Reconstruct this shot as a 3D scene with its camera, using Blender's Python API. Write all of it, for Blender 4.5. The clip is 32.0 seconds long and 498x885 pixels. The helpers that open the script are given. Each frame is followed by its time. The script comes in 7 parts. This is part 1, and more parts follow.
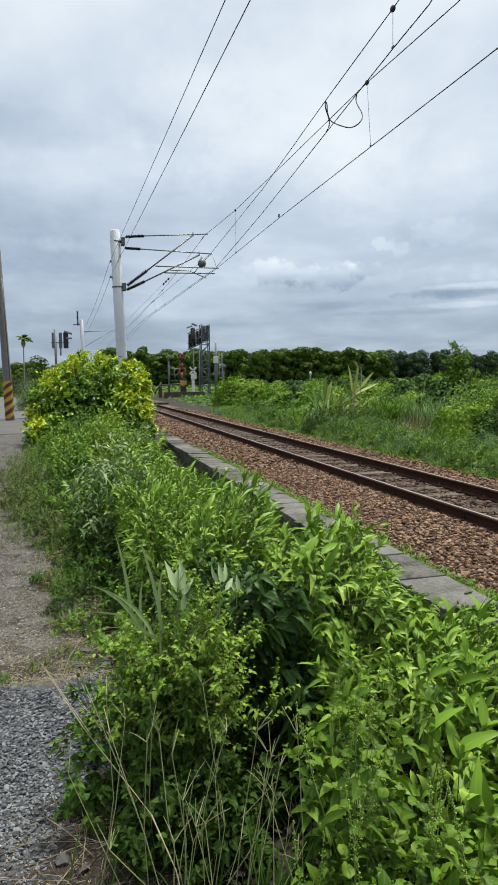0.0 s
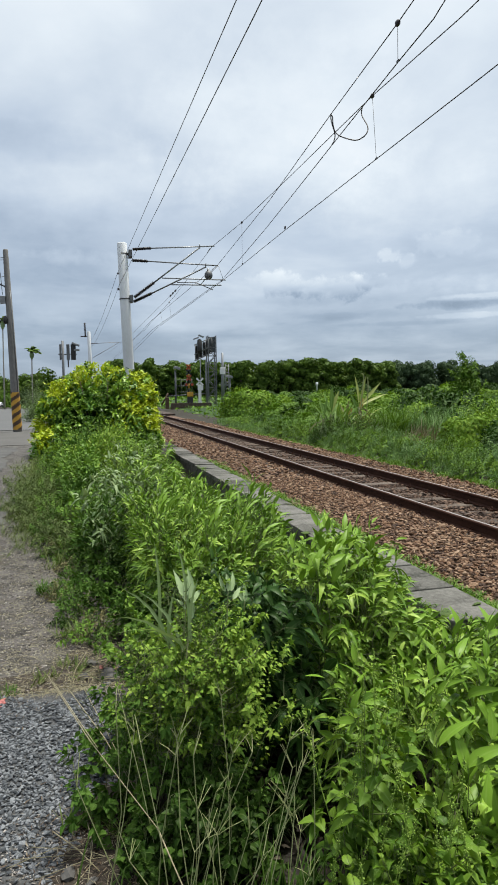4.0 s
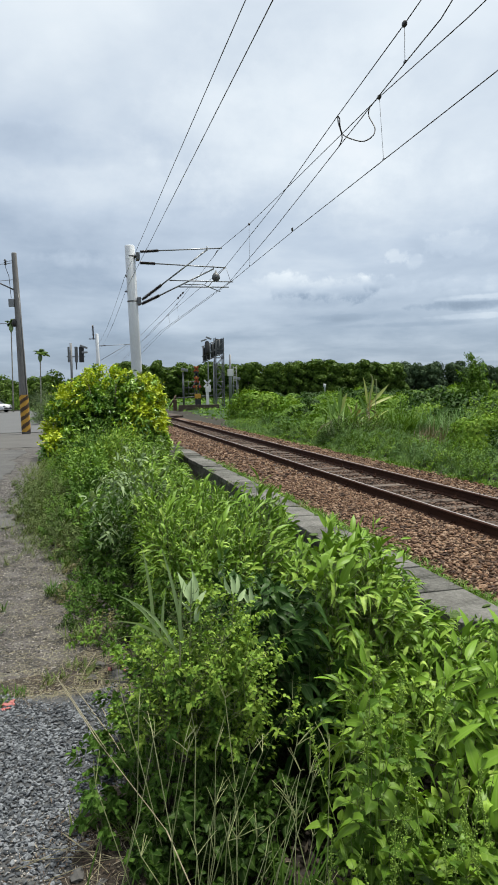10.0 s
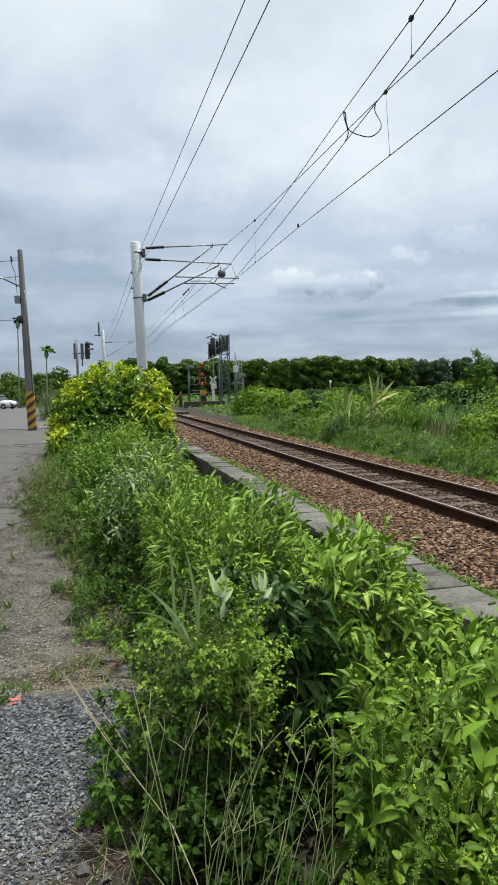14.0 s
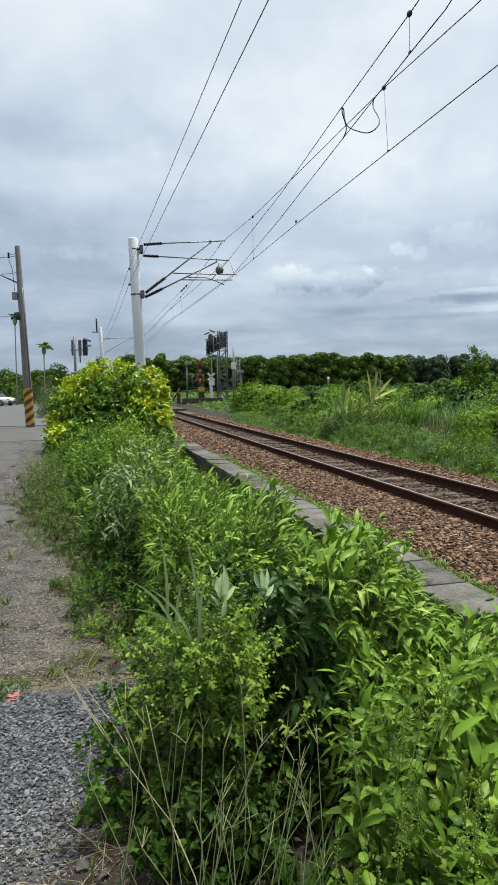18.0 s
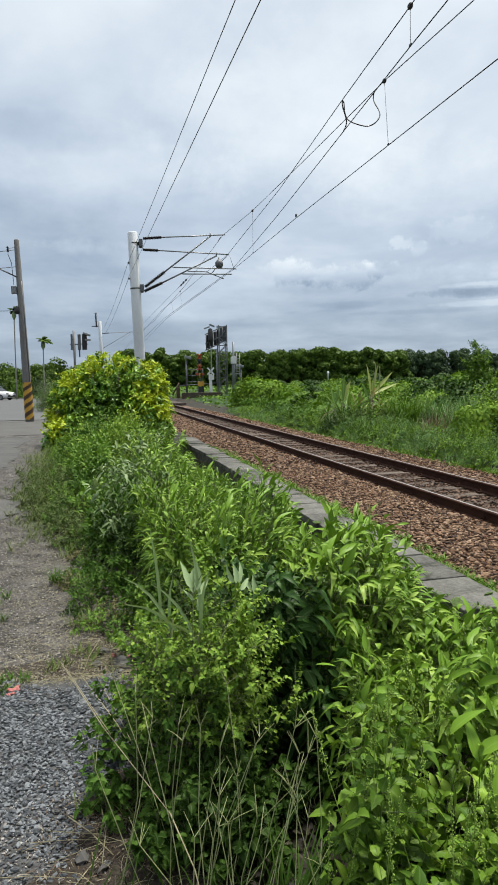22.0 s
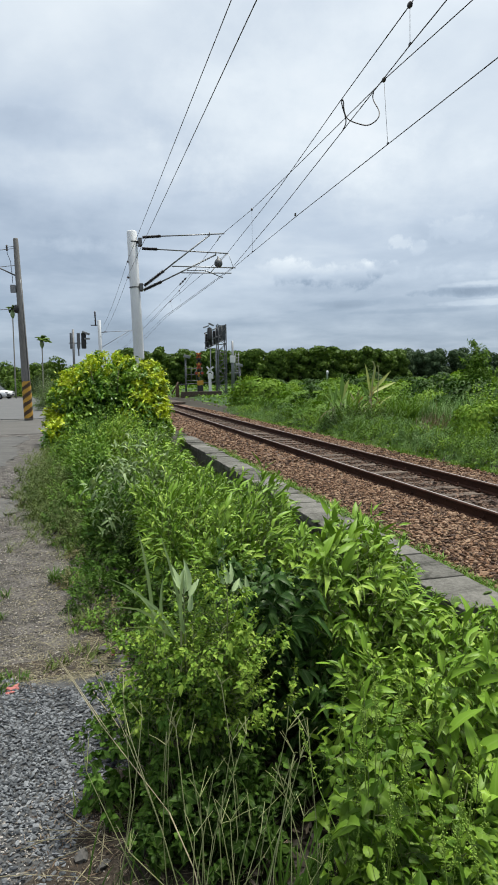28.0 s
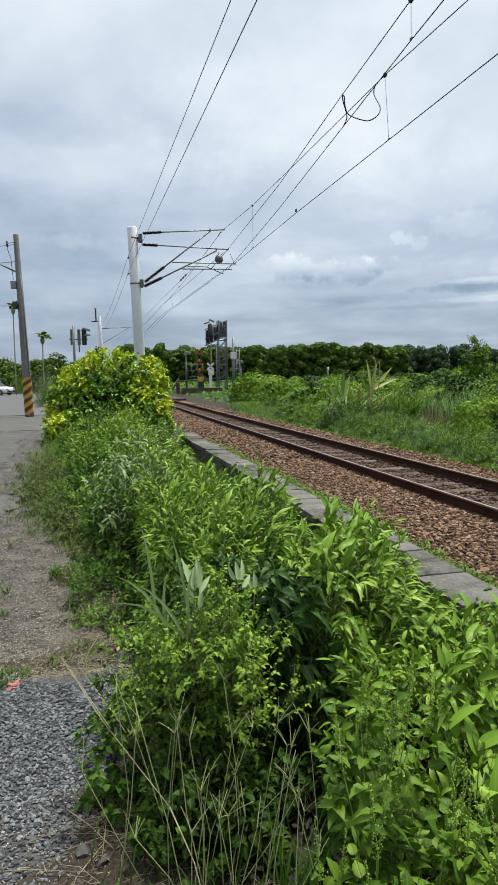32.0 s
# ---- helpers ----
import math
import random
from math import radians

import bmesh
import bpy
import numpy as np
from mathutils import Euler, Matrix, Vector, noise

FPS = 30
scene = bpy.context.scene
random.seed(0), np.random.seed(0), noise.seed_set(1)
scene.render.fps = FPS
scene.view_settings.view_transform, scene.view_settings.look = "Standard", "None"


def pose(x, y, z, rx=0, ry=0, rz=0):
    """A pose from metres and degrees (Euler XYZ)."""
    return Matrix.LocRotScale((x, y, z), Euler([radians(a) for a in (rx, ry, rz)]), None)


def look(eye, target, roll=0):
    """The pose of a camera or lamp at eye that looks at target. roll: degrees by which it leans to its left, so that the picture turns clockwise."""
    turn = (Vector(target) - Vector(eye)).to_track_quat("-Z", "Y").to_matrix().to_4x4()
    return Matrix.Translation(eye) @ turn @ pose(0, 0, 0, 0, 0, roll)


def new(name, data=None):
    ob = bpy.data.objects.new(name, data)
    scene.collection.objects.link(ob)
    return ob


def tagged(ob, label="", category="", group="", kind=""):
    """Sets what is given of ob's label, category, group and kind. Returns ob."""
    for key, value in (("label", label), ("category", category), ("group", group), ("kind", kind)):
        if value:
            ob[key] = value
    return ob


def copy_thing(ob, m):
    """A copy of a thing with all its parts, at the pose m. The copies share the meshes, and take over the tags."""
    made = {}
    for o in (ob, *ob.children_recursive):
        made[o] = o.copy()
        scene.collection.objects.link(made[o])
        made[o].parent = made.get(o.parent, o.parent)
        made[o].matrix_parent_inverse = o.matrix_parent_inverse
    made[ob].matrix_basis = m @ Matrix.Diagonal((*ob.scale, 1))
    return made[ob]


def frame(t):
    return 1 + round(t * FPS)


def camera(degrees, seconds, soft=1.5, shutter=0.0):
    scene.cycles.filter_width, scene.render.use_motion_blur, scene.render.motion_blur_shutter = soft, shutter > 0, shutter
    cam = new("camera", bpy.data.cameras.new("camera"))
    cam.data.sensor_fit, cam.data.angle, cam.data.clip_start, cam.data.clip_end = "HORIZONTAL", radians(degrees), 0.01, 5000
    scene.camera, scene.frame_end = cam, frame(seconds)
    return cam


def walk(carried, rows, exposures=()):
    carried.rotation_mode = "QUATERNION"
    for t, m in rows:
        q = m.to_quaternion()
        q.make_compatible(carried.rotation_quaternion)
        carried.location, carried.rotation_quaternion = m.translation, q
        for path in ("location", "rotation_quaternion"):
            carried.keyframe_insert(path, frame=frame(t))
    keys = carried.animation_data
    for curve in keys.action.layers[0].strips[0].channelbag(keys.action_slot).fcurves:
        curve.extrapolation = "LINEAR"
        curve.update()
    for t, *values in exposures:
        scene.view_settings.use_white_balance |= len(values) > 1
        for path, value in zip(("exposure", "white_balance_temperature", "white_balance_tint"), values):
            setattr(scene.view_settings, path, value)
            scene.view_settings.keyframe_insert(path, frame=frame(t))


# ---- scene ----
# Track runs along +y; the eye stands on a path beside it, 1.6 m up.
EYE = (0.0, 0.0, 1.6)
DURATION = 32.0
# seconds, then the camera's Euler angles in degrees
PATH = [
    (0, 84.573, 0.553, -15.287),
    (0.5, 84.426, 0.531, -15.326),
    (1, 84.224, 0.526, -15.405),
    (1.5, 84.292, 0.509, -15.272),
    (2, 84.144, 0.510, -15.333),
    (2.5, 84.801, 0.627, -15.176),
    (3, 84.952, 0.756, -15.133),
    (3.5, 85.595, 0.733, -14.821),
    (5.5, 85.045, 0.580, -14.590),
    (6, 84.977, 0.523, -14.400),
    (6.5, 85.520, 0.559, -14.103),
    (7, 85.711, 0.791, -14.048),
    (7.5, 85.882, 0.846, -14.037),
    (8, 85.497, 0.801, -14.187),
    (8.5, 85.803, 0.979, -14.279),
    (9, 85.583, 0.992, -14.246),
    (9.5, 85.644, 0.941, -14.082),
    (10, 85.696, 0.882, -14.034),
    (10.5, 85.755, 0.879, -13.921),
    (11, 85.561, 0.879, -13.833),
    (11.5, 85.259, 0.902, -13.996),
    (12, 85.306, 0.890, -13.823),
    (12.5, 85.397, 0.915, -13.712),
    (13, 85.401, 0.853, -13.756),
    (13.5, 85.333, 0.898, -13.707),
    (14, 85.403, 0.885, -13.545),
    (14.5, 85.468, 0.878, -13.605),
    (16.5, 85.297, 0.906, -13.650),
    (17, 85.150, 0.898, -13.672),
    (17.5, 85.105, 0.881, -13.683),
    (18, 85.105, 0.894, -13.717),
    (18.5, 84.990, 0.892, -13.741),
    (19, 84.906, 0.878, -13.806),
    (19.5, 84.897, 0.876, -13.799),
    (20, 84.782, 0.893, -13.793),
    (20.5, 84.666, 0.857, -13.819),
    (21, 84.683, 0.877, -13.714),
    (21.5, 84.624, 0.828, -13.809),
    (22, 84.623, 0.855, -13.749),
    (22.5, 84.637, 0.845, -13.753),
    (23, 84.677, 0.838, -13.753),
    (23.5, 84.661, 0.874, -13.757),
    (24, 84.622, 0.837, -13.813),
    (24.5, 84.556, 0.833, -13.815),
    (25, 84.559, 0.841, -13.818),
    (25.5, 84.563, 0.847, -13.803),
    (27.5, 84.506, 0.858, -13.856),
    (28, 84.537, 0.798, -13.817),
    (28.5, 84.467, 0.859, -13.832),
    (29, 84.368, 0.802, -13.849),
    (29.5, 84.326, 0.804, -13.836),
    (30, 84.323, 0.780, -13.819),
    (30.5, 84.341, 0.843, -13.829),
    (31, 84.298, 0.830, -13.803),
    (31.5, 84.179, 0.801, -13.860),
    (32, 84.218, 0.802, -13.766),
]
cam = camera(41.96, DURATION, soft=1.7)
walk(cam, [(t, pose(*EYE, rx, ry, rz)) for t, rx, ry, rz in PATH],
     exposures=[(0.0, 0.36), (DURATION, 0.36)])

# ---- sky and sun: bright overcast with layered cloud ----
SUN_ELEV, SUN_AZ = radians(73), radians(58)   # azimuth clockwise from +y

world = bpy.data.worlds.new("sky")
scene.world = world
world.use_nodes = True


def build_sky(nt):
    nt.nodes.clear()
    N = lambda kind: nt.nodes.new(kind)
    L = nt.links.new
    out, bg = N("ShaderNodeOutputWorld"), N("ShaderNodeBackground")
    sky = N("ShaderNodeTexSky")
    sky.sky_type, sky.sun_disc = "NISHITA", False
    sky.sun_elevation, sky.sun_rotation = SUN_ELEV, SUN_AZ
    skyv = N("ShaderNodeMix")
    skyv.data_type, skyv.blend_type = "RGBA", "MULTIPLY"
    skyv.inputs[0].default_value = 1.0
    L(sky.outputs[0], skyv.inputs[6])
    skyv.inputs[7].default_value = (0.10, 0.10, 0.10, 1)
    geo = N("ShaderNodeTexCoord")
    sep = N("ShaderNodeSeparateXYZ")
    L(geo.outputs["Generated"], sep.inputs[0])

    def math_(op, a, b=None, c=None, clamp=False):
        n = N("ShaderNodeMath")
        n.operation, n.use_clamp = op, clamp
        for i, v in enumerate((a, b, c)):
            if v is None:
                continue
            if isinstance(v, (int, float)):
                n.inputs[i].default_value = v
            else:
                L(v, n.inputs[i])
        return n.outputs[0]

    def ramp(v, stops):
        r = N("ShaderNodeValToRGB")
        L(v, r.inputs[0])
        while len(r.color_ramp.elements) < len(stops):
            r.color_ramp.elements.new(0.5)
        for e, (p, c) in zip(r.color_ramp.elements, stops):
            e.position, e.color = p, (*c, 1)
        return r.outputs[0]

    # directions flattened on to a cloud deck
    up = math_("MAXIMUM", sep.outputs[2], 0.0)
    den = math_("ADD", up, 0.16)
    u, v = math_("DIVIDE", sep.outputs[0], den), math_("DIVIDE", sep.outputs[1], den)
    deck = N("ShaderNodeCombineXYZ")
    L(u, deck.inputs[0]), L(v, deck.inputs[1])

    def noise_(scale, detail, rough, offset, distort=0.0):
        m = N("ShaderNodeMapping")
        L(deck.outputs[0], m.inputs[0])
        m.inputs["Location"].default_value = offset
        n = N("ShaderNodeTexNoise")
        n.inputs["Scale"].default_value, n.inputs["Detail"].default_value = scale, detail
        n.inputs["Roughness"].default_value, n.inputs["Distortion"].default_value = rough, distort
        L(m.outputs[0], n.inputs[0])
        return n.outputs[0]

    big = noise_(0.9, 3, 0.5, (3.1, 1.7, 0))
    mid = noise_(1.9, 5, 0.52, (7.3, 2.2, 4.0), 0.3)
    fine = noise_(5.0, 5, 0.55, (0.4, 9.1, 2.0), 0.2)
    tone = math_("MULTIPLY_ADD", big, 0.5, math_("MULTIPLY_ADD", mid, 0.42, math_("MULTIPLY", fine, 0.14)))
    # brighter aloft, grey-blue towards the horizon
    lift = math_("MULTIPLY_ADD", math_("POWER", up, 0.6), 1.06, -0.425)
    # brighter on the sun's side
    side = math_("MULTIPLY", math_("MULTIPLY_ADD", sep.outputs[0], 0.9, math_("MULTIPLY", sep.outputs[1], -0.1)), 0.09)
    total = math_("ADD", math_("ADD", math_("MULTIPLY_ADD", math_("SUBTRACT", tone, 0.53), 1.15, 0.47), lift), side, clamp=True)
    # heaped clouds low over the far wood and long dark bars beside them
    az = math_("DIVIDE", sep.outputs[0], math_("MAXIMUM", sep.outputs[1], 0.05))
    ahead = math_("GREATER_THAN", sep.outputs[1], 0.2)
    wisp = N("ShaderNodeTexNoise")
    L(geo.outputs["Generated"], wisp.inputs[0])
    wisp.inputs["Scale"].default_value, wisp.inputs["Detail"].default_value, wisp.inputs["Roughness"].default_value = 16.0, 6, 0.6

    puff = N("ShaderNodeTexNoise")
    L(geo.outputs["Generated"], puff.inputs[0])
    puff.inputs["Scale"].default_value, puff.inputs["Detail"].default_value, puff.inputs["Roughness"].default_value = 48.0, 5, 0.6

    def heap(a0, wa, z0, wz, gain, rag):
        q = math_("ADD", math_("POWER", math_("DIVIDE", math_("SUBTRACT", az, a0), wa), 2.0), math_("POWER", math_("DIVIDE", math_("SUBTRACT", sep.outputs[2], z0), wz), 2.0))
        q = math_("MULTIPLY_ADD", math_("SUBTRACT", wisp.outputs[0], 0.5), rag * 3.6, q)
        q = math_("MULTIPLY_ADD", math_("SUBTRACT", puff.outputs[0], 0.5), rag * 2.4, q)
        m = math_("MULTIPLY", math_("SUBTRACT", 1.0, q), 1.5 if gain > 0.1 else 0.9, clamp=True)
        # lit along the top, shaded at the base
        lit = math_("MULTIPLY_ADD", math_("DIVIDE", math_("SUBTRACT", sep.outputs[2], z0), wz), 1.5, 0.0) if gain > 0.15 else 1.0
        return math_("MULTIPLY", math_("MULTIPLY", math_("MULTIPLY", m, ahead), gain), lit)

    for spec in ((0.318, 0.062, 0.160, 0.021, 0.17, 1.0), (0.410, 0.085, 0.153, 0.022, 0.18, 1.0), (0.476, 0.034, 0.160, 0.016, 0.16, 1.2), (0.505, 0.022, 0.192, 0.013, 0.12, 1.5), (0.535, 0.020, 0.186, 0.010, 0.09, 1.5),
                 (0.625, 0.06, 0.205, 0.014, 0.05, 2.4), (0.38, 0.16, 0.138, 0.012, -0.06, 0.8), (0.63, 0.13, 0.122, 0.009, -0.32, 0.7), (0.68, 0.12, 0.131, 0.006, 0.14, 0.6),
                 (0.66, 0.12, 0.106, 0.005, 0.13, 0.6), (0.56, 0.14, 0.098, 0.004, -0.08, 0.6), (0.41, 0.08, 0.111, 0.006, -0.10, 0.7), (0.36, 0.30, 0.075, 0.012, 0.05, 0.5),
                 (0.0, 0.07, 0.197, 0.014, 0.09, 1.2), (0.34, 0.26, 0.37, 0.12, 0.075, 0.5), (0.52, 0.20, 0.27, 0.06, 0.07, 0.5), (0.20, 0.12, 0.12, 0.06, 0.045, 0.4), (0.63, 0.14, 0.150, 0.014, 0.10, 0.9), (-0.04, 0.11, 0.335, 0.028, -0.13, 0.5), (0.02, 0.24, 0.285, 0.075, 0.10, 0.35), (-0.02, 0.17, 0.135, 0.055, -0.10, 0.3)):
        total = math_("ADD", total, heap(*spec), clamp=True)
    cloud = ramp(total, [(0.0, (0.225, 0.29, 0.385)), (0.25, (0.325, 0.405, 0.515)), (0.5, (0.515, 0.60, 0.705)),
                         (0.75, (0.76, 0.83, 0.885)), (1.0, (0.96, 0.99, 1.0))])
    mix = N("ShaderNodeMix")
    mix.data_type = "RGBA"
    mix.inputs[0].default_value = 0.88
    L(skyv.outputs[2], mix.inputs[6]), L(cloud, mix.inputs[7])
    L(mix.outputs[2], bg.inputs[0])
    # an overcast sky is brightest overhead
    high = N("ShaderNodeMapRange")
    high.interpolation_type = "SMOOTHSTEP"
    L(up, high.inputs[0])
    for sock, value in (("From Min", 0.42), ("From Max", 1.0), ("To Min", 0.87), ("To Max", 0.91)):
        high.inputs[sock].default_value = value
    L(high.outputs[0], bg.inputs[1])
    L(bg.outputs[0], out.inputs[0])


build_sky(world.node_tree)

sun = new("sun", bpy.data.lights.new("sun", "SUN"))
sun.data.energy, sun.data.angle, sun.data.color = 4.6, radians(14), (1.0, 0.96, 0.86)
sun_way = Vector((math.sin(SUN_AZ) * math.cos(SUN_ELEV), math.cos(SUN_AZ) * math.cos(SUN_ELEV), math.sin(SUN_ELEV)))
sun.matrix_basis = look(sun_way * 50, (0, 0, 0))

# ---- materials ----
def ramp_node(nt, stops, value):
    r = nt.nodes.new("ShaderNodeValToRGB")
    while len(r.color_ramp.elements) < len(stops):
        r.color_ramp.elements.new(0.5)
    for e, (p, c) in zip(r.color_ramp.elements, stops):
        e.position, e.color = p, (*c, 1)
    nt.links.new(value, r.inputs[0])
    return r.outputs[0]


def noise_node(nt, scale, detail=4, rough=0.55, stretch=None):
    co = nt.nodes.new("ShaderNodeTexCoord")
    n = nt.nodes.new("ShaderNodeTexNoise")
    n.inputs["Scale"].default_value, n.inputs["Detail"].default_value = scale, detail
    n.inputs["Roughness"].default_value = rough
    if stretch:
        m = nt.nodes.new("ShaderNodeMapping")
        m.inputs["Scale"].default_value = stretch
        nt.links.new(co.outputs["Object"], m.inputs[0])
        nt.links.new(m.outputs[0], n.inputs[0])
    else:
        nt.links.new(co.outputs["Object"], n.inputs[0])
    return n.outputs[0]


def mix_node(nt, fac, a, b, blend="MIX"):
    m = nt.nodes.new("ShaderNodeMix")
    m.data_type, m.blend_type = "RGBA", blend
    for i, v in ((0, fac), (6, a), (7, b)):
        if isinstance(v, (int, float)):
            m.inputs[i].default_value = v
        elif isinstance(v, tuple):
            m.inputs[i].default_value = (*v, 1)
        else:
            nt.links.new(v, m.inputs[i])
    return m.outputs[2]


def surface(name, stops, scale, rough=0.8, metal=0.0, bump=0.3, fine=8.0, stretch=None, island=0.0, objrand=0.0, spec=0.4, dist=0.01):
    """A weathered surface: colour stops driven by coarse and fine noise, relief by the fine one."""
    stops = [(q, tuple(0.83 * v for v in c)) for q, c in stops]
    mat = bpy.data.materials.new(name)
    mat.use_nodes = True
    nt = mat.node_tree
    bsdf = nt.nodes["Principled BSDF"]
    coarse, small = noise_node(nt, scale, 5, 0.6, stretch), noise_node(nt, scale * fine, 4, 0.65, stretch)
    s = nt.nodes.new("ShaderNodeMath")
    s.operation = "MULTIPLY_ADD"
    nt.links.new(small, s.inputs[0])
    s.inputs[1].default_value = 0.45
    c = nt.nodes.new("ShaderNodeMath")
    c.operation = "MULTIPLY"
    nt.links.new(coarse, c.inputs[0])
    c.inputs[1].default_value = 0.55
    nt.links.new(c.outputs[0], s.inputs[2])
    val = s.outputs[0]
    for amount, node, sock in ((island, "ShaderNodeNewGeometry", "Random Per Island"), (objrand, "ShaderNodeObjectInfo", "Random")):
        if amount:
            g = nt.nodes.new(node)
            a = nt.nodes.new("ShaderNodeMath")
            a.operation = "MULTIPLY_ADD"
            sub = nt.nodes.new("ShaderNodeMath")
            sub.operation = "SUBTRACT"
            nt.links.new(g.outputs[sock], sub.inputs[0])
            sub.inputs[1].default_value = 0.5
            nt.links.new(sub.outputs[0], a.inputs[0])
            a.inputs[1].default_value = amount
            nt.links.new(val, a.inputs[2])
            val = a.outputs[0]
    nt.links.new(ramp_node(nt, stops, val), bsdf.inputs["Base Color"])
    bsdf.inputs["Roughness"].default_value, bsdf.inputs["Metallic"].default_value = rough, metal
    bsdf.inputs["Specular IOR Level"].default_value = spec
    if bump:
        b = nt.nodes.new("ShaderNodeBump")
        b.inputs["Strength"].default_value, b.inputs["Distance"].default_value = bump, dist
        nt.links.new(small, b.inputs["Height"])
        nt.links.new(b.outputs[0], bsdf.inputs["Normal"])
    return mat


def leaf_mat(name, stops, trans=0.3, rough=0.45, rib=0.12, spec=0.2, patch_scale=2.3, edges=(0.3, 0.7), share=0.5):
    """Leaves: each its own shade, a paler midrib along the blade, some light through them."""
    stops = [(q, (0.575 * c[0], 0.61 * c[1], 0.58 * c[2])) for q, c in stops]
    mat = bpy.data.materials.new(name)
    mat.use_nodes = True
    nt = mat.node_tree
    bsdf = nt.nodes["Principled BSDF"]
    g = nt.nodes.new("ShaderNodeNewGeometry")
    col = ramp_node(nt, stops, g.outputs["Random Per Island"])
    # patches of older and younger growth
    patch = noise_node(nt, patch_scale, 3)
    col = mix_node(nt, share, col, ramp_node(nt, [(edges[0], tuple(0.7 * v for v in stops[0][1])), (edges[1], stops[-1][1])], patch))
    if rib:
        uv = nt.nodes.new("ShaderNodeUVMap")
        sep = nt.nodes.new("ShaderNodeSeparateXYZ")
        nt.links.new(uv.outputs[0], sep.inputs[0])
        d = nt.nodes.new("ShaderNodeMath")
        d.operation = "SUBTRACT"
        nt.links.new(sep.outputs[0], d.inputs[0])
        d.inputs[1].default_value = 0.5
        a = nt.nodes.new("ShaderNodeMath")
        a.operation = "ABSOLUTE"
        nt.links.new(d.outputs[0], a.inputs[0])
        r = nt.nodes.new("ShaderNodeMapRange")
        r.inputs["From Min"].default_value, r.inputs["From Max"].default_value = 0.03, 0.09
        r.inputs["To Min"].default_value, r.inputs["To Max"].default_value = rib, 0.0
        nt.links.new(a.outputs[0], r.inputs[0])
        col = mix_node(nt, r.outputs[0], col, (0.32, 0.42, 0.16))
    nt.links.new(col, bsdf.inputs["Base Color"])
    bsdf.inputs["Roughness"].default_value = rough
    bsdf.inputs["Specular IOR Level"].default_value = spec
    tr = nt.nodes.new("ShaderNodeBsdfTranslucent")
    warm = mix_node(nt, 1.0, col, (1.0, 1.0, 0.45), "MULTIPLY")
    nt.links.new(warm, tr.inputs[0])
    mx = nt.nodes.new("ShaderNodeMixShader")
    mx.inputs[0].default_value = 0.65 * trans
    nt.links.new(bsdf.outputs[0], mx.inputs[1]), nt.links.new(tr.outputs[0], mx.inputs[2])
    nt.links.new(mx.outputs[0], nt.nodes["Material Output"].inputs[0])
    return mat


M = {}
M["soil"] = surface("soil", [(0.3, (0.0126, 0.0101, 0.00672)), (0.5, (0.0252, 0.021, 0.0134)), (0.7, (0.021, 0.0294, 0.00924))], 1.2, 0.95, bump=0.6, fine=14)
M["asphalt_old"] = surface("asphalt_old", [(0.42, (0.0242, 0.0221, 0.02)), (0.46, (0.0556, 0.0513, 0.0471)), (0.53, (0.0871, 0.0808, 0.0749)), (0.62, (0.142, 0.133, 0.125))], 4.5, 0.9, bump=0.9, fine=14, dist=0.012)
M["asphalt"] = surface("asphalt", [(0.3, (0.0742, 0.077, 0.08)), (0.55, (0.0994, 0.103, 0.106)), (0.75, (0.126, 0.129, 0.131))], 0.6, 0.85, bump=0.3, fine=40)
M["apron"] = surface("apron", [(0.3, (0.0591, 0.0581, 0.0544)), (0.6, (0.0999, 0.0972, 0.0927))], 0.8, 0.9, bump=0.3, fine=25)
M["grit"] = surface("grit", [(0.1, (0.045, 0.0414, 0.0378)), (0.5, (0.153, 0.142, 0.131)), (0.9, (0.396, 0.373, 0.347))], 8, 0.9, bump=0.3, fine=6, island=1.0)
M["gravel"] = surface("gravel", [(0.2, (0.045, 0.052, 0.060)), (0.5, (0.100, 0.110, 0.122)), (0.8, (0.205, 0.220, 0.238))], 9, 0.85, bump=0.5, fine=6, island=0.72)
M["gravel_bed"] = surface("gravel_bed", [(0.35, (0.039, 0.0401, 0.0412)), (0.5, (0.0725, 0.0752, 0.0782)), (0.65, (0.122, 0.129, 0.131))], 14, 0.9, bump=0.9, fine=6, dist=0.01)
M["ballast"] = surface("ballast", [(0.15, (0.05, 0.028, 0.018)), (0.4, (0.125, 0.066, 0.036)), (0.6, (0.20, 0.112, 0.062)), (0.9, (0.311, 0.215, 0.145))], 5, 0.9, bump=0.5, fine=6, island=0.9)
M["ballast_stone"] = surface("ballast_stone", [(0.15, (0.05, 0.028, 0.018)), (0.4, (0.125, 0.066, 0.036)), (0.6, (0.20, 0.112, 0.062)), (0.9, (0.311, 0.215, 0.145))], 5, 0.9, bump=0.5, fine=6, objrand=0.9)
M["ballast_bed"] = surface("ballast_bed", [(0.3, (0.075, 0.046, 0.032)), (0.7, (0.19, 0.118, 0.08))], 6, 0.95, bump=0.8, fine=6, dist=0.03)
M["ballast_grey"] = surface("ballast_grey", [(0.2, (0.0289, 0.0163, 0.011)), (0.5, (0.0819, 0.049, 0.0329)), (0.8, (0.183, 0.118, 0.0841))], 5, 0.9, bump=0.5, fine=6, island=0.7)
M["rail_side"] = surface("rail_side", [(0.3, (0.0255, 0.0102, 0.0068)), (0.7, (0.0595, 0.0255, 0.0153))], 3, 0.9, 0.0, bump=0.4, fine=12, spec=0.15)
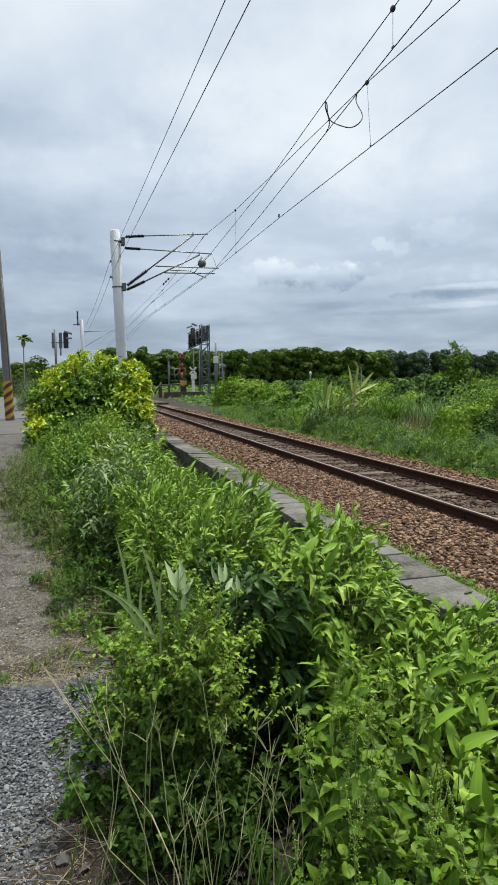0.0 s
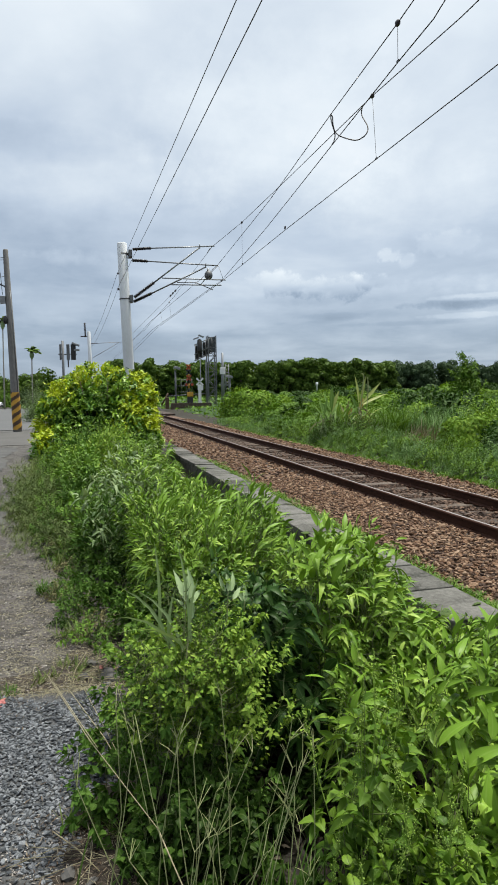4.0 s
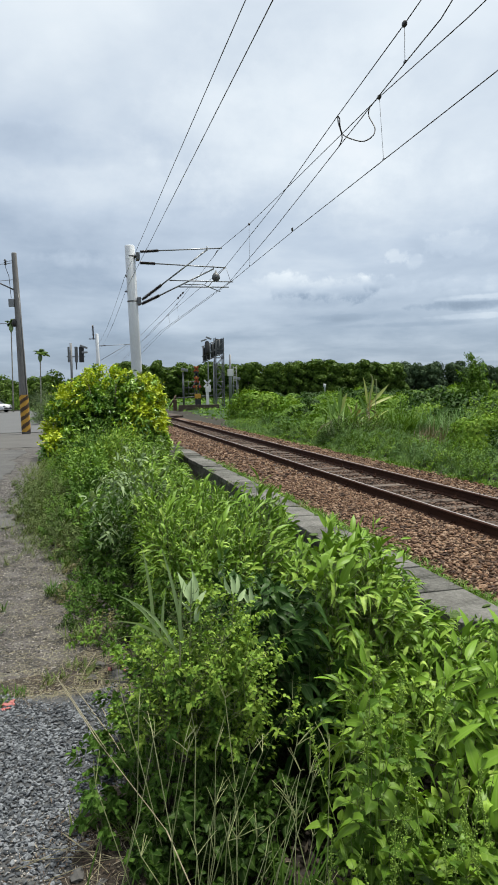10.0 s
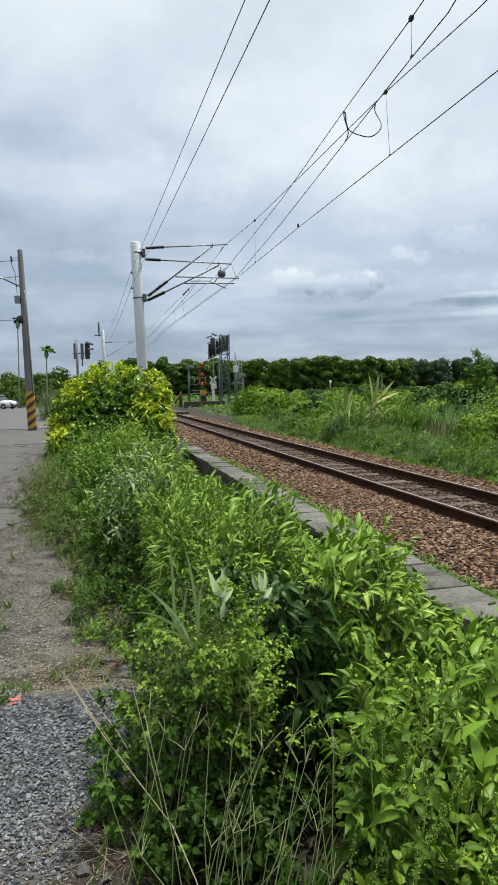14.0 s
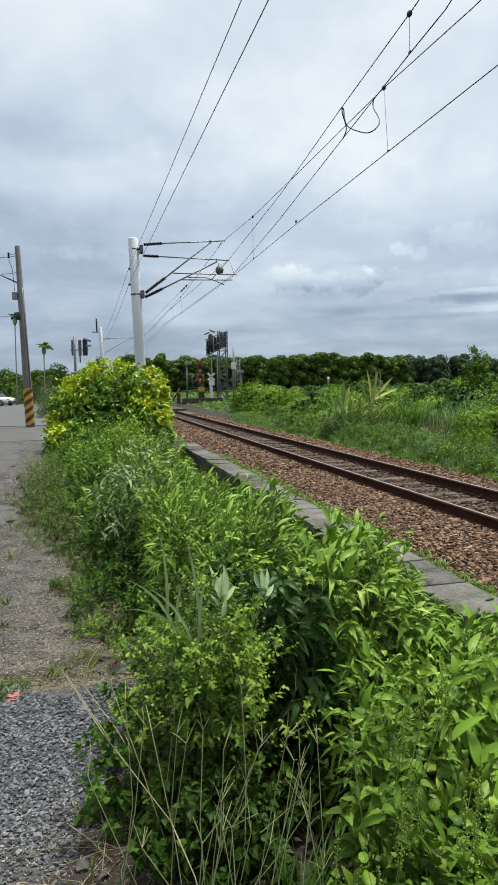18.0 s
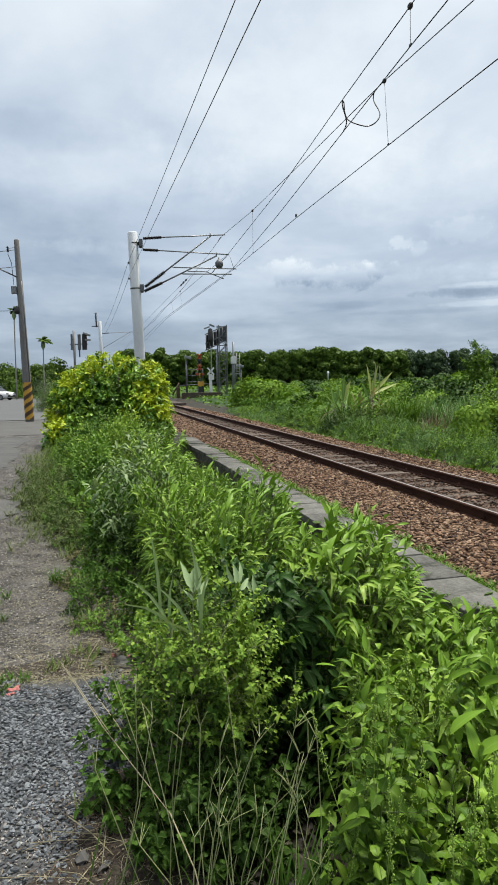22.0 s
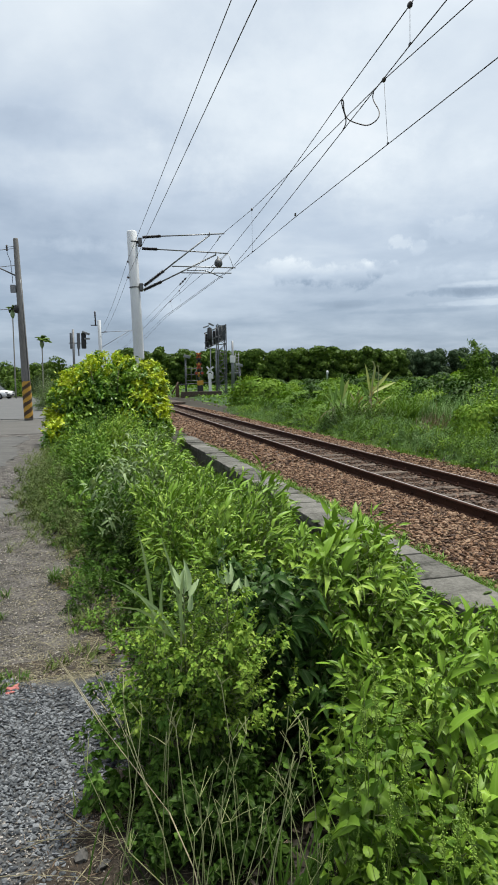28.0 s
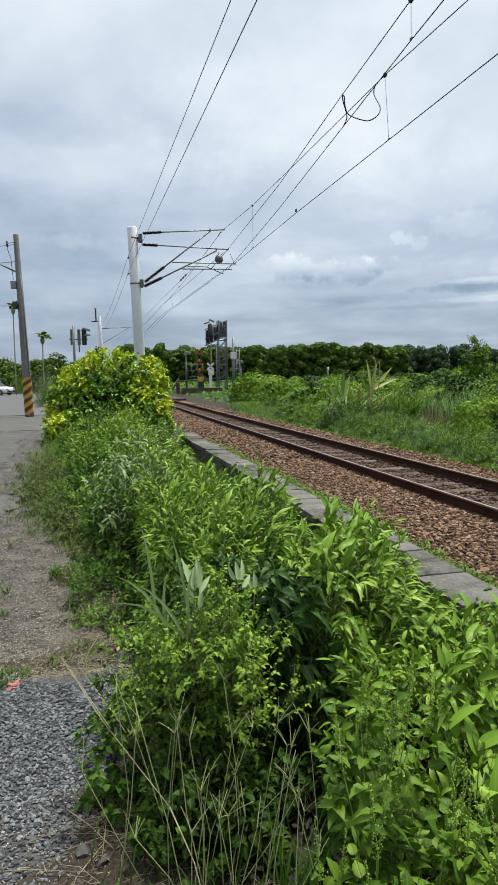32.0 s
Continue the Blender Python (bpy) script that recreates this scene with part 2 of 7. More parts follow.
M["rail_top"] = surface("rail_top", [(0.3, (0.22, 0.20, 0.20)), (0.7, (0.34, 0.32, 0.31))], 2, 0.55, 0.6, bump=0.05, fine=20)
M["sleeper"] = surface("sleeper", [(0.3, (0.04, 0.028, 0.021)), (0.55, (0.08, 0.06, 0.046)), (0.75, (0.14, 0.112, 0.092))], 4, 0.92, bump=0.6, fine=10, objrand=0.3)
M["concrete"] = surface("concrete", [(0.36, (0.030, 0.031, 0.024)), (0.46, (0.084, 0.083, 0.074)), (0.56, (0.128, 0.126, 0.115)), (0.72, (0.20, 0.195, 0.18))], 3.2, 0.92, bump=0.6, fine=9, objrand=0.2)
M["mast"] = surface("mast", [(0.3, (0.60, 0.63, 0.66)), (0.7, (0.77, 0.81, 0.84))], 1.5, 0.75, bump=0.15, fine=20, stretch=(1, 1, 0.3))
M["pole"] = surface("pole", [(0.3, (0.115, 0.113, 0.11)), (0.7, (0.26, 0.255, 0.245))], 1.5, 0.9, bump=0.3, fine=16, stretch=(1, 1, 0.25))
M["galv"] = surface("galv", [(0.3, (0.205, 0.218, 0.23)), (0.7, (0.32, 0.333, 0.346))], 3, 0.5, 0.6, bump=0.1)
M["steel_dark"] = surface("steel_dark", [(0.3, (0.10, 0.105, 0.11)), (0.7, (0.19, 0.20, 0.21))], 3, 0.55, 0.5, bump=0.1)
M["steel_mesh"] = surface("steel_mesh", [(0.3, (0.045, 0.05, 0.06)), (0.7, (0.09, 0.10, 0.11))], 3, 0.6, 0.3, bump=0.1)
M["wire"] = surface("wire", [(0.3, (0.035, 0.033, 0.032)), (0.7, (0.07, 0.066, 0.062))], 3, 0.6, 0.4, bump=0.0)
M["wire_new"] = surface("wire_new", [(0.3, (0.10, 0.095, 0.09)), (0.7, (0.17, 0.16, 0.15))], 3, 0.5, 0.6, bump=0.0)
M["insulator"] = surface("insulator", [(0.3, (0.025, 0.022, 0.025)), (0.7, (0.06, 0.05, 0.05))], 4, 0.35, bump=0.0)
M["black"] = surface("black", [(0.3, (0.012, 0.012, 0.013)), (0.7, (0.03, 0.03, 0.032))], 4, 0.5, bump=0.1)
M["yellow"] = surface("yellow", [(0.3, (0.45, 0.24, 0.03)), (0.7, (0.62, 0.36, 0.05))], 4, 0.7, bump=0.1)
M["brown_band"] = surface("brown_band", [(0.3, (0.05, 0.028, 0.016)), (0.7, (0.09, 0.055, 0.03))], 4, 0.7, bump=0.1)
M["white"] = surface("white", [(0.3, (0.66, 0.67, 0.68)), (0.7, (0.80, 0.80, 0.80))], 4, 0.6, bump=0.05)
M["red"] = surface("red", [(0.3, (0.317, 0.0792, 0.0704)), (0.7, (0.484, 0.185, 0.169))], 6, 0.6, bump=0.1)
M["orange"] = surface("orange", [(0.3, (0.26, 0.04, 0.015)), (0.7, (0.42, 0.09, 0.02))], 6, 0.5, bump=0.1)
M["car_paint"] = surface("car_paint", [(0.3, (0.74, 0.75, 0.77)), (0.7, (0.82, 0.83, 0.84))], 2, 0.25, bump=0.0, spec=0.6)
M["glass_dark"] = surface("glass_dark", [(0.3, (0.015, 0.018, 0.02)), (0.7, (0.03, 0.034, 0.036))], 2, 0.08, bump=0.0, spec=0.6)
M["rubber"] = surface("rubber", [(0.3, (0.015, 0.015, 0.015)), (0.7, (0.03, 0.03, 0.03))], 5, 0.85, bump=0.1)
M["bark"] = surface("bark", [(0.3, (0.06, 0.045, 0.03)), (0.7, (0.16, 0.13, 0.10))], 4, 0.95, bump=0.8, fine=8, stretch=(1, 1, 0.3))
M["bark_pale"] = surface("bark_pale", [(0.3, (0.22, 0.21, 0.18)), (0.7, (0.36, 0.35, 0.31))], 3, 0.9, bump=0.4, stretch=(0.3, 0.3, 2))
M["stem"] = surface("stem", [(0.3, (0.07, 0.09, 0.03)), (0.7, (0.14, 0.17, 0.06))], 6, 0.7, bump=0.1)
M["stem_dry"] = surface("stem_dry", [(0.3, (0.180, 0.160, 0.090)), (0.7, (0.345, 0.318, 0.205))], 6, 0.85, bump=0.1, island=0.3)
M["straw"] = surface("straw", [(0.3, (0.20, 0.24, 0.08)), (0.7, (0.42, 0.44, 0.22))], 6, 0.8, bump=0.0, island=0.3)
M["litter"] = surface("litter", [(0.2, (0.0441, 0.028, 0.0192)), (0.5, (0.12, 0.084, 0.0539)), (0.8, (0.227, 0.203, 0.154))], 6, 0.9, bump=0.2, island=0.8)
# dead-leaf browns taken nearly to black, with the hedge's shade in them
M["litter_shade"] = surface("litter_shade", [(0.2, (0.010, 0.008, 0.005)), (0.5, (0.020, 0.015, 0.009)), (0.8, (0.04, 0.032, 0.018))], 6, 0.8, bump=0.2, island=0.8)
M["leaf_broad"] = leaf_mat("leaf_broad", [(0.0, (0.0708, 0.174, 0.0129)), (0.35, (0.154, 0.322, 0.0206)), (0.7, (0.262, 0.465, 0.037)), (0.88, (0.40, 0.59, 0.075)), (1.0, (0.55, 0.73, 0.15))], 0.16, 0.40, rib=0.10, share=0.35, spec=0.12)
M["leaf_weed"] = leaf_mat("leaf_weed", [(0.0, (0.042, 0.115, 0.016)), (0.6, (0.096, 0.204, 0.028)), (1.0, (0.165, 0.28, 0.052))], 0.2, 0.65, spec=0.06)
# dark green, also used to put shade into leaf colour at the hedge's foot
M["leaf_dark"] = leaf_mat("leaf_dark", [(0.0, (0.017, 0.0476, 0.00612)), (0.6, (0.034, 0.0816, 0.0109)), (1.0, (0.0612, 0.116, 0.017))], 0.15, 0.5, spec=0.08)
# creeper green darkened: the shade of the hedge's gap is in this colour
M["leaf_gap_shade"] = leaf_mat("leaf_gap_shade", [(0.0, (0.020, 0.060, 0.010)), (0.6, (0.042, 0.110, 0.018)), (1.0, (0.085, 0.175, 0.030))], 0.08, 0.45, rib=0.08, spec=0.12, share=0.3)
M["leaf_olive"] = leaf_mat("leaf_olive", [(0.0, (0.09, 0.15, 0.04)), (0.6, (0.17, 0.24, 0.075)), (1.0, (0.30, 0.34, 0.15))], 0.25, 0.6, rib=0, spec=0.08, share=0.3)
M["leaf_silver"] = leaf_mat("leaf_silver", [(0.0, (0.36, 0.52, 0.25)), (1.0, (0.66, 0.79, 0.47))], 0.3, 0.6, rib=0.3, share=0.25)
M["leaf_mug"] = leaf_mat("leaf_mug", [(0.0, (0.13, 0.23, 0.075)), (0.7, (0.29, 0.42, 0.17)), (1.0, (0.62, 0.72, 0.42))], 0.25, 0.55, rib=0.1)
M["leaf_gold"] = leaf_mat("leaf_gold", [(0.0, (0.08, 0.24, 0.03)), (0.4, (0.18, 0.43, 0.04)), (0.8, (0.35, 0.63, 0.06)), (1.0, (0.60, 0.82, 0.07))], 0.3, 0.4, rib=0.1, spec=0.4, patch_scale=1.9, edges=(0.40, 0.6), share=0.5)
M["grass"] = leaf_mat("grass", [(0.0, (0.08, 0.14, 0.02)), (0.6, (0.15, 0.23, 0.04)), (1.0, (0.27, 0.30, 0.10))], 0.3, 0.55, rib=0)
M["grass_fresh"] = leaf_mat("grass_fresh", [(0.0, (0.0978, 0.218, 0.0161)), (0.6, (0.172, 0.333, 0.0253)), (1.0, (0.253, 0.425, 0.046))], 0.3, 0.5, rib=0)
M["field_leaf"] = leaf_mat("field_leaf", [(0.0, (0.0765, 0.183, 0.0208)), (0.6, (0.153, 0.309, 0.0338)), (1.0, (0.268, 0.424, 0.0519))], 0.3, 0.5, rib=0, patch_scale=0.45, spec=0.1)
M["seed_grass"] = leaf_mat("seed_grass", [(0.0, (0.20, 0.16, 0.10)), (0.6, (0.34, 0.24, 0.17)), (1.0, (0.42, 0.34, 0.25))], 0.3, 0.7, rib=0)
M["tree_leaf"] = leaf_mat("tree_leaf", [(0.0, (0.040, 0.092, 0.016)), (0.6, (0.098, 0.188, 0.030)), (1.0, (0.24, 0.35, 0.060))], 0.2, 0.5, rib=0, patch_scale=0.5, spec=0.08)
M["tree_leaf_grey"] = leaf_mat("tree_leaf_grey", [(0.0, (0.055, 0.10, 0.05)), (0.6, (0.085, 0.14, 0.07)), (1.0, (0.12, 0.18, 0.09))], 0.2, 0.7, rib=0, spec=0.08)
M["reed"] = leaf_mat("reed", [(0.0, (0.123, 0.273, 0.078)), (0.5, (0.247, 0.423, 0.143)), (0.85, (0.37, 0.519, 0.195)), (1.0, (0.445, 0.491, 0.221))], 0.3, 0.55, rib=0.25)
M["cane"] = leaf_mat("cane", [(0.0, (0.34, 0.50, 0.20)), (1.0, (0.58, 0.70, 0.38))], 0.3, 0.5, rib=0.3)
M["dirt"] = surface("dirt", [(0.35, (0.0177, 0.0132, 0.00909)), (0.5, (0.0379, 0.0293, 0.0213)), (0.65, (0.0708, 0.0581, 0.043))], 5, 0.95, bump=0.9, fine=9, dist=0.02)
M["field_dark"] = leaf_mat("field_dark", [(0.0, (0.0277, 0.0792, 0.0111)), (0.6, (0.0515, 0.127, 0.0158)), (1.0, (0.0871, 0.174, 0.0238))], 0.25, 0.55, rib=0, patch_scale=0.6, spec=0.1)
M["field_light"] = leaf_mat("field_light", [(0.0, (0.128, 0.285, 0.0261)), (0.6, (0.231, 0.427, 0.0392)), (1.0, (0.398, 0.558, 0.0653))], 0.3, 0.55, rib=0, patch_scale=0.6, spec=0.1)
M["leaf_fresh"] = leaf_mat("leaf_fresh", [(0.0, (0.10, 0.235, 0.024)), (0.6, (0.19, 0.36, 0.036)), (1.0, (0.30, 0.475, 0.06))], 0.2, 0.5, rib=0.12, spec=0.15)
M["grass_field"] = leaf_mat("grass_field", [(0.0, (0.125, 0.27, 0.085)), (0.6, (0.23, 0.42, 0.14)), (1.0, (0.39, 0.52, 0.23))], 0.3, 0.6, rib=0, patch_scale=0.7, spec=0.1)
M["leaf_dry"] = leaf_mat("leaf_dry", [(0.0, (0.16, 0.17, 0.06)), (0.6, (0.28, 0.25, 0.11)), (1.0, (0.38, 0.30, 0.17))], 0.2, 0.6, rib=0.1)

M["leaf_young"] = leaf_mat("leaf_young", [(0.0, (0.44, 0.594, 0.022)), (0.6, (0.66, 0.77, 0.0275)), (1.0, (0.858, 0.88, 0.055))], 0.3, 0.45, rib=0.1, share=0.2)
M["leaf_pale"] = leaf_mat("leaf_pale", [(0.0, (0.213, 0.35, 0.138)), (0.6, (0.35, 0.5, 0.225)), (1.0, (0.55, 0.675, 0.35))], 0.25, 0.5, rib=0.3)
M["banana_leaf"] = leaf_mat("banana_leaf", [(0.0, (0.36, 0.46, 0.11)), (1.0, (0.60, 0.61, 0.20))], 0.3, 0.5, rib=0.3)
M["banana_green"] = leaf_mat("banana_green", [(0.0, (0.14, 0.28, 0.05)), (1.0, (0.26, 0.42, 0.09))], 0.3, 0.5, rib=0.3)
M["banana_orange"] = leaf_mat("banana_orange", [(0.0, (0.42, 0.30, 0.08)), (1.0, (0.58, 0.40, 0.12))], 0.3, 0.5, rib=0.3)
M["banana_dead"] = leaf_mat("banana_dead", [(0.0, (0.10, 0.07, 0.04)), (1.0, (0.22, 0.16, 0.10))], 0.1, 0.7, rib=0.1)
M["moss"] = surface("moss", [(0.3, (0.03, 0.06, 0.012)), (0.7, (0.09, 0.14, 0.03))], 9, 0.95, bump=0.6, fine=6)

M["asphalt_dark"] = surface("asphalt_dark", [(0.35, (0.045, 0.045, 0.045)), (0.5, (0.0765, 0.0765, 0.0756)), (0.66, (0.117, 0.115, 0.11))], 1.4, 0.9, bump=0.4, fine=30)

M["leaf_spike"] = leaf_mat("leaf_spike", [(0.0, (0.062, 0.148, 0.013)), (0.5, (0.115, 0.238, 0.020)), (1.0, (0.22, 0.35, 0.035))], 0.28, 0.5, share=0.3, spec=0.15)

M["flower_spike"] = surface("flower_spike", [(0.2, (0.15, 0.26, 0.04)), (0.8, (0.30, 0.42, 0.09))], 9, 0.95, bump=0.0, island=0.6, spec=0.05)
M["leaf_sprig"] = leaf_mat("leaf_sprig", [(0.0, (0.12, 0.26, 0.03)), (0.5, (0.28, 0.46, 0.055)), (1.0, (0.48, 0.63, 0.11))], 0.25, 0.55, rib=0.1, spec=0.1, share=0.3)

# ---- mesh helpers ----


def part(name, data, material, parent=None, label="", at=None):
    """Links a bmesh or a mesh as one object, under a thing or a part if one is given."""
    if isinstance(data, bmesh.types.BMesh):
        me = bpy.data.meshes.new(name)
        data.to_mesh(me)
        data.free()
    else:
        me = data
    if material is not None and not me.materials:
        me.materials.append(material)
    ob = new(name, me)
    if parent is not None:
        ob.parent = parent
    if at is not None:
        ob.matrix_basis = at
    if label:
        ob["label"] = label
    return ob


def thing(name, label, category, group="", kind="", at=None):
    ob = tagged(new(name), label, category, group, kind)
    if at is not None:
        ob.matrix_basis = at
    return ob


def box(bm, cx, cy, cz, sx, sy, sz, bevel=0.0, m=None):
    made = bmesh.ops.create_cube(bm, size=1.0)["verts"]
    t = Matrix.Translation((cx, cy, cz)) @ Matrix.Diagonal((sx, sy, sz, 1))
    bmesh.ops.transform(bm, matrix=(m @ t) if m is not None else t, verts=made)
    if bevel:
        edges = list({e for v in made for e in v.link_edges})
        bmesh.ops.bevel(bm, geom=edges, offset=bevel, segments=2, affect="EDGES", profile=0.6)


def tube(bm, pts, r, sides=6, r_end=None, caps=True):
    """A round bar along points, tapering to r_end."""
    pts = [Vector(p) for p in pts]
    rings = []
    n = len(pts)
    for i, p in enumerate(pts):
        d = (pts[min(i + 1, n - 1)] - pts[max(i - 1, 0)]).normalized()
        side = d.cross(Vector((0, 0, 1)) if abs(d.z) < 0.9 else Vector((1, 0, 0))).normalized()
        up = side.cross(d)
        rad = r if r_end is None else r + (r_end - r) * i / (n - 1)
        rings.append([bm.verts.new(p + (side * math.cos(a) + up * math.sin(a)) * rad)
                      for a in (2 * math.pi * k / sides for k in range(sides))])
    for a, b in zip(rings, rings[1:]):
        for k in range(sides):
            f = bm.faces.new((a[k], a[(k + 1) % sides], b[(k + 1) % sides], b[k]))
            f.smooth = True
    if caps:
        bm.faces.new(rings[0][::-1])
        bm.faces.new(rings[-1])


def lathe(bm, profile, at, sides=16):
    """A turned solid about a vertical axis from (radius, height) pairs."""
    rings = [[bm.verts.new((at[0] + r * math.cos(2 * math.pi * k / sides), at[1] + r * math.sin(2 * math.pi * k / sides), at[2] + z))
              for k in range(sides)] for r, z in profile]
    for a, b in zip(rings, rings[1:]):
        for k in range(sides):
            f = bm.faces.new((a[k], a[(k + 1) % sides], b[(k + 1) % sides], b[k]))
            f.smooth = True
    bm.faces.new(rings[0][::-1])
    bm.faces.new(rings[-1])


def ribbed_insulator(bm, a, b, r=0.035, sheds=9):
    """An insulator rod with sheds between two points."""
    a, b = Vector(a), Vector(b)
    tube(bm, [a, b], r * 0.55, 8)
    d = (b - a)
    for i in range(sheds):
        c = a + d * ((i + 0.5) / sheds)
        w = d.normalized() * 0.012
        tube(bm, [c - w, c, c + w], r * 1.25, 10, r * 0.7)


def quick_mesh(name, verts, faces, uvs=None, smooth=False):
    """A mesh from numpy arrays: verts (n, 3), faces (m, k), uvs (n, 2) by vertex."""
    me = bpy.data.meshes.new(name)
    n, (m, k) = len(verts), faces.shape
    me.vertices.add(n)
    me.vertices.foreach_set("co", np.ascontiguousarray(verts, dtype=np.float32).ravel())
    me.loops.add(m * k)
    me.loops.foreach_set("vertex_index", np.ascontiguousarray(faces, dtype=np.int32).ravel())
    me.polygons.add(m)
    me.polygons.foreach_set("loop_start", np.arange(m, dtype=np.int32) * k)
    me.polygons.foreach_set("use_smooth", np.full(m, smooth))
    if uvs is not None:
        layer = me.uv_layers.new(name="UVMap")
        layer.data.foreach_set("uv", np.ascontiguousarray(uvs[faces.ravel()], dtype=np.float32).ravel())
    me.update(calc_edges=True)
    me.validate()
    return me


def unit(v):
    return v / np.maximum(np.linalg.norm(v, axis=-1, keepdims=True), 1e-9)


SHAPES = {  # half-width along the blade, from base to tip
    "lance": (0.12, 0.85, 1.0, 0.72, 0.0),
    "ovate": (0.30, 1.0, 0.92, 0.50, 0.0),
    "strap": (0.7, 1.0, 0.9, 0.6, 0.0),
    "blade": (0.8, 1.0, 0.7, 0.0),
    "card": (0.5, 1.0, 0.0),
    "lance_fine": (0.05, 0.55, 0.92, 1.0, 0.82, 0.45, 0.0),
    "arrow": (0.10, 0.95, 1.0, 0.72, 0.46, 0.20, 0.0),
    "toothed": (0.2, 0.86, 0.84, 1.0, 0.80, 0.76, 0.46, 0.30, 0.0),
    "hastate": (0.10, 0.78, 1.0, 0.95, 0.74, 0.40, 0.0),
    "ovate_fine": (0.12, 0.80, 1.0, 0.94, 0.70, 0.34, 0.0),
}


def blades(P, D, N, L, W, shape="lance", fold=0.25, droop=0.3, curl=0.0, twist=0.0):
    """Leaf blades: bases P, directions D, upper sides N, lengths L, half-widths W; curl bends them sideways, twist turns them. Returns verts, faces, uvs."""
    n = len(P)
    prof = np.array(SHAPES[shape])
    rows = len(prof)
    v = np.linspace(0, 1, rows)
    D = unit(D)
    S = unit(np.cross(D, N))
    U = np.cross(S, D)
    L, W = np.broadcast_to(L, n), np.broadcast_to(W, n)
    droop, curl, twist = np.broadcast_to(droop, n), np.broadcast_to(curl, n), np.broadcast_to(twist, n)
    flat = fold == 0
    across = (-1.0, 1.0) if flat else (-1.0, 0.0, 1.0)
    verts = np.zeros((n, rows, len(across), 3))
    uv = np.zeros((rows, len(across), 2))
    down = np.array([0, 0, -1.0])
    for i in range(rows):
        centre = P + D * (L * v[i])[:, None] + down * (droop * L * v[i] ** 2)[:, None] + S * (curl * L * v[i] ** 2)[:, None]
        ca, sa = np.cos(twist * v[i])[:, None], np.sin(twist * v[i])[:, None]
        S_, U_ = S * ca + U * sa, U * ca - S * sa
        for j, u in enumerate(across):
            w = prof[i] * W
            verts[:, i, j] = centre + S_ * (w * u)[:, None] + U_ * (abs(u) * fold * w)[:, None]
            uv[i, j] = (0.5 + 0.5 * u, v[i])
    c = len(across)
    faces = []
    for i in range(rows - 1):
        for j in range(c - 1):
            faces.append((i * c + j, i * c + j + 1, (i + 1) * c + j + 1, (i + 1) * c + j))
    faces = np.array(faces)
    F = (faces[None] + (np.arange(n) * rows * c)[:, None, None]).reshape(-1, 4)
    return verts.reshape(-1, 3), F, np.tile(uv.reshape(-1, 2), (n, 1))


def leaf_mesh(name, *args, **kw):
    return quick_mesh(name, *blades(*args, **kw), smooth=True)


def lumps(V, seed, scale):
    """Smooth pseudo-noise in about -1..1 at points V."""
    r = np.random.default_rng(seed)
    out = np.zeros(len(V))
    for k in range(5):
        w = r.normal(size=3) * scale * (1 + 0.5 * k)
        out += np.sin(V @ w + r.uniform(0, 6.28)) / (1 + 0.5 * k)
    return out / 2.2


def dome_points(n, rx, ry, h, rng, inner=0.3, low=-0.05, seed=0, bumpy=0.16, square=1.0):
    """Points on and under the skin of a lumpy dome on the ground, with outward directions."""
    ang, cz = rng.uniform(0, 2 * np.pi, n), rng.uniform(low, 1, n)
    s = np.sqrt(np.maximum(0, 1 - cz ** 2))
    d = np.c_[s * np.cos(ang), s * np.sin(ang), cz]
    r = (1 - inner * rng.uniform(0, 1, n) ** 2) * (1 + bumpy * lumps(d, seed, 2.6))
    P = np.sign(d) * np.abs(d) ** square * r[:, None] * np.array([rx, ry, h])
    P[:, 2] = np.maximum(P[:, 2], 0.02)
    out = unit(d / np.array([rx, ry, h]))
    return P, out


def scatter_stones(name, P, size, rng, subdiv=1, flat=0.7):
    """Crushed stones at points P: uneven icosahedra."""
    bm = bmesh.new()
    bmesh.ops.create_icosphere(bm, subdivisions=subdiv, radius=1.0)
    base = np.array([v.co[:] for v in bm.verts])
    tri = np.array([[v.index for v in f.verts] for f in bm.faces])
    bm.free()
    n, k = len(P), len(base)
    size = np.broadcast_to(size, n)
    jit = base[None] * rng.uniform(0.62, 1.2, (n, k, 1))
    jit = jit * np.stack([rng.uniform(0.8, 1.75, n), rng.uniform(0.5, 1.05, n), rng.uniform(0.35, 0.9, n) * flat + 0.15], -1)[:, None]
    a, b = rng.uniform(0, 6.28, n), rng.normal(0, 0.5, n)
    ca, sa, cb, sb = np.cos(a), np.sin(a), np.cos(b), np.sin(b)
    x, y, z = jit[..., 0].copy(), jit[..., 1].copy(), jit[..., 2].copy()
    y, z = cb[:, None] * y - sb[:, None] * z, sb[:, None] * y + cb[:, None] * z
    x, y = ca[:, None] * x - sa[:, None] * y, sa[:, None] * x + ca[:, None] * y
    V = np.stack([x, y, z], -1) * size[:, None, None] + P[:, None]
    F = (tri[None] + (np.arange(n) * k)[:, None, None]).reshape(-1, 3)
    return quick_mesh(name, V.reshape(-1, 3), F)


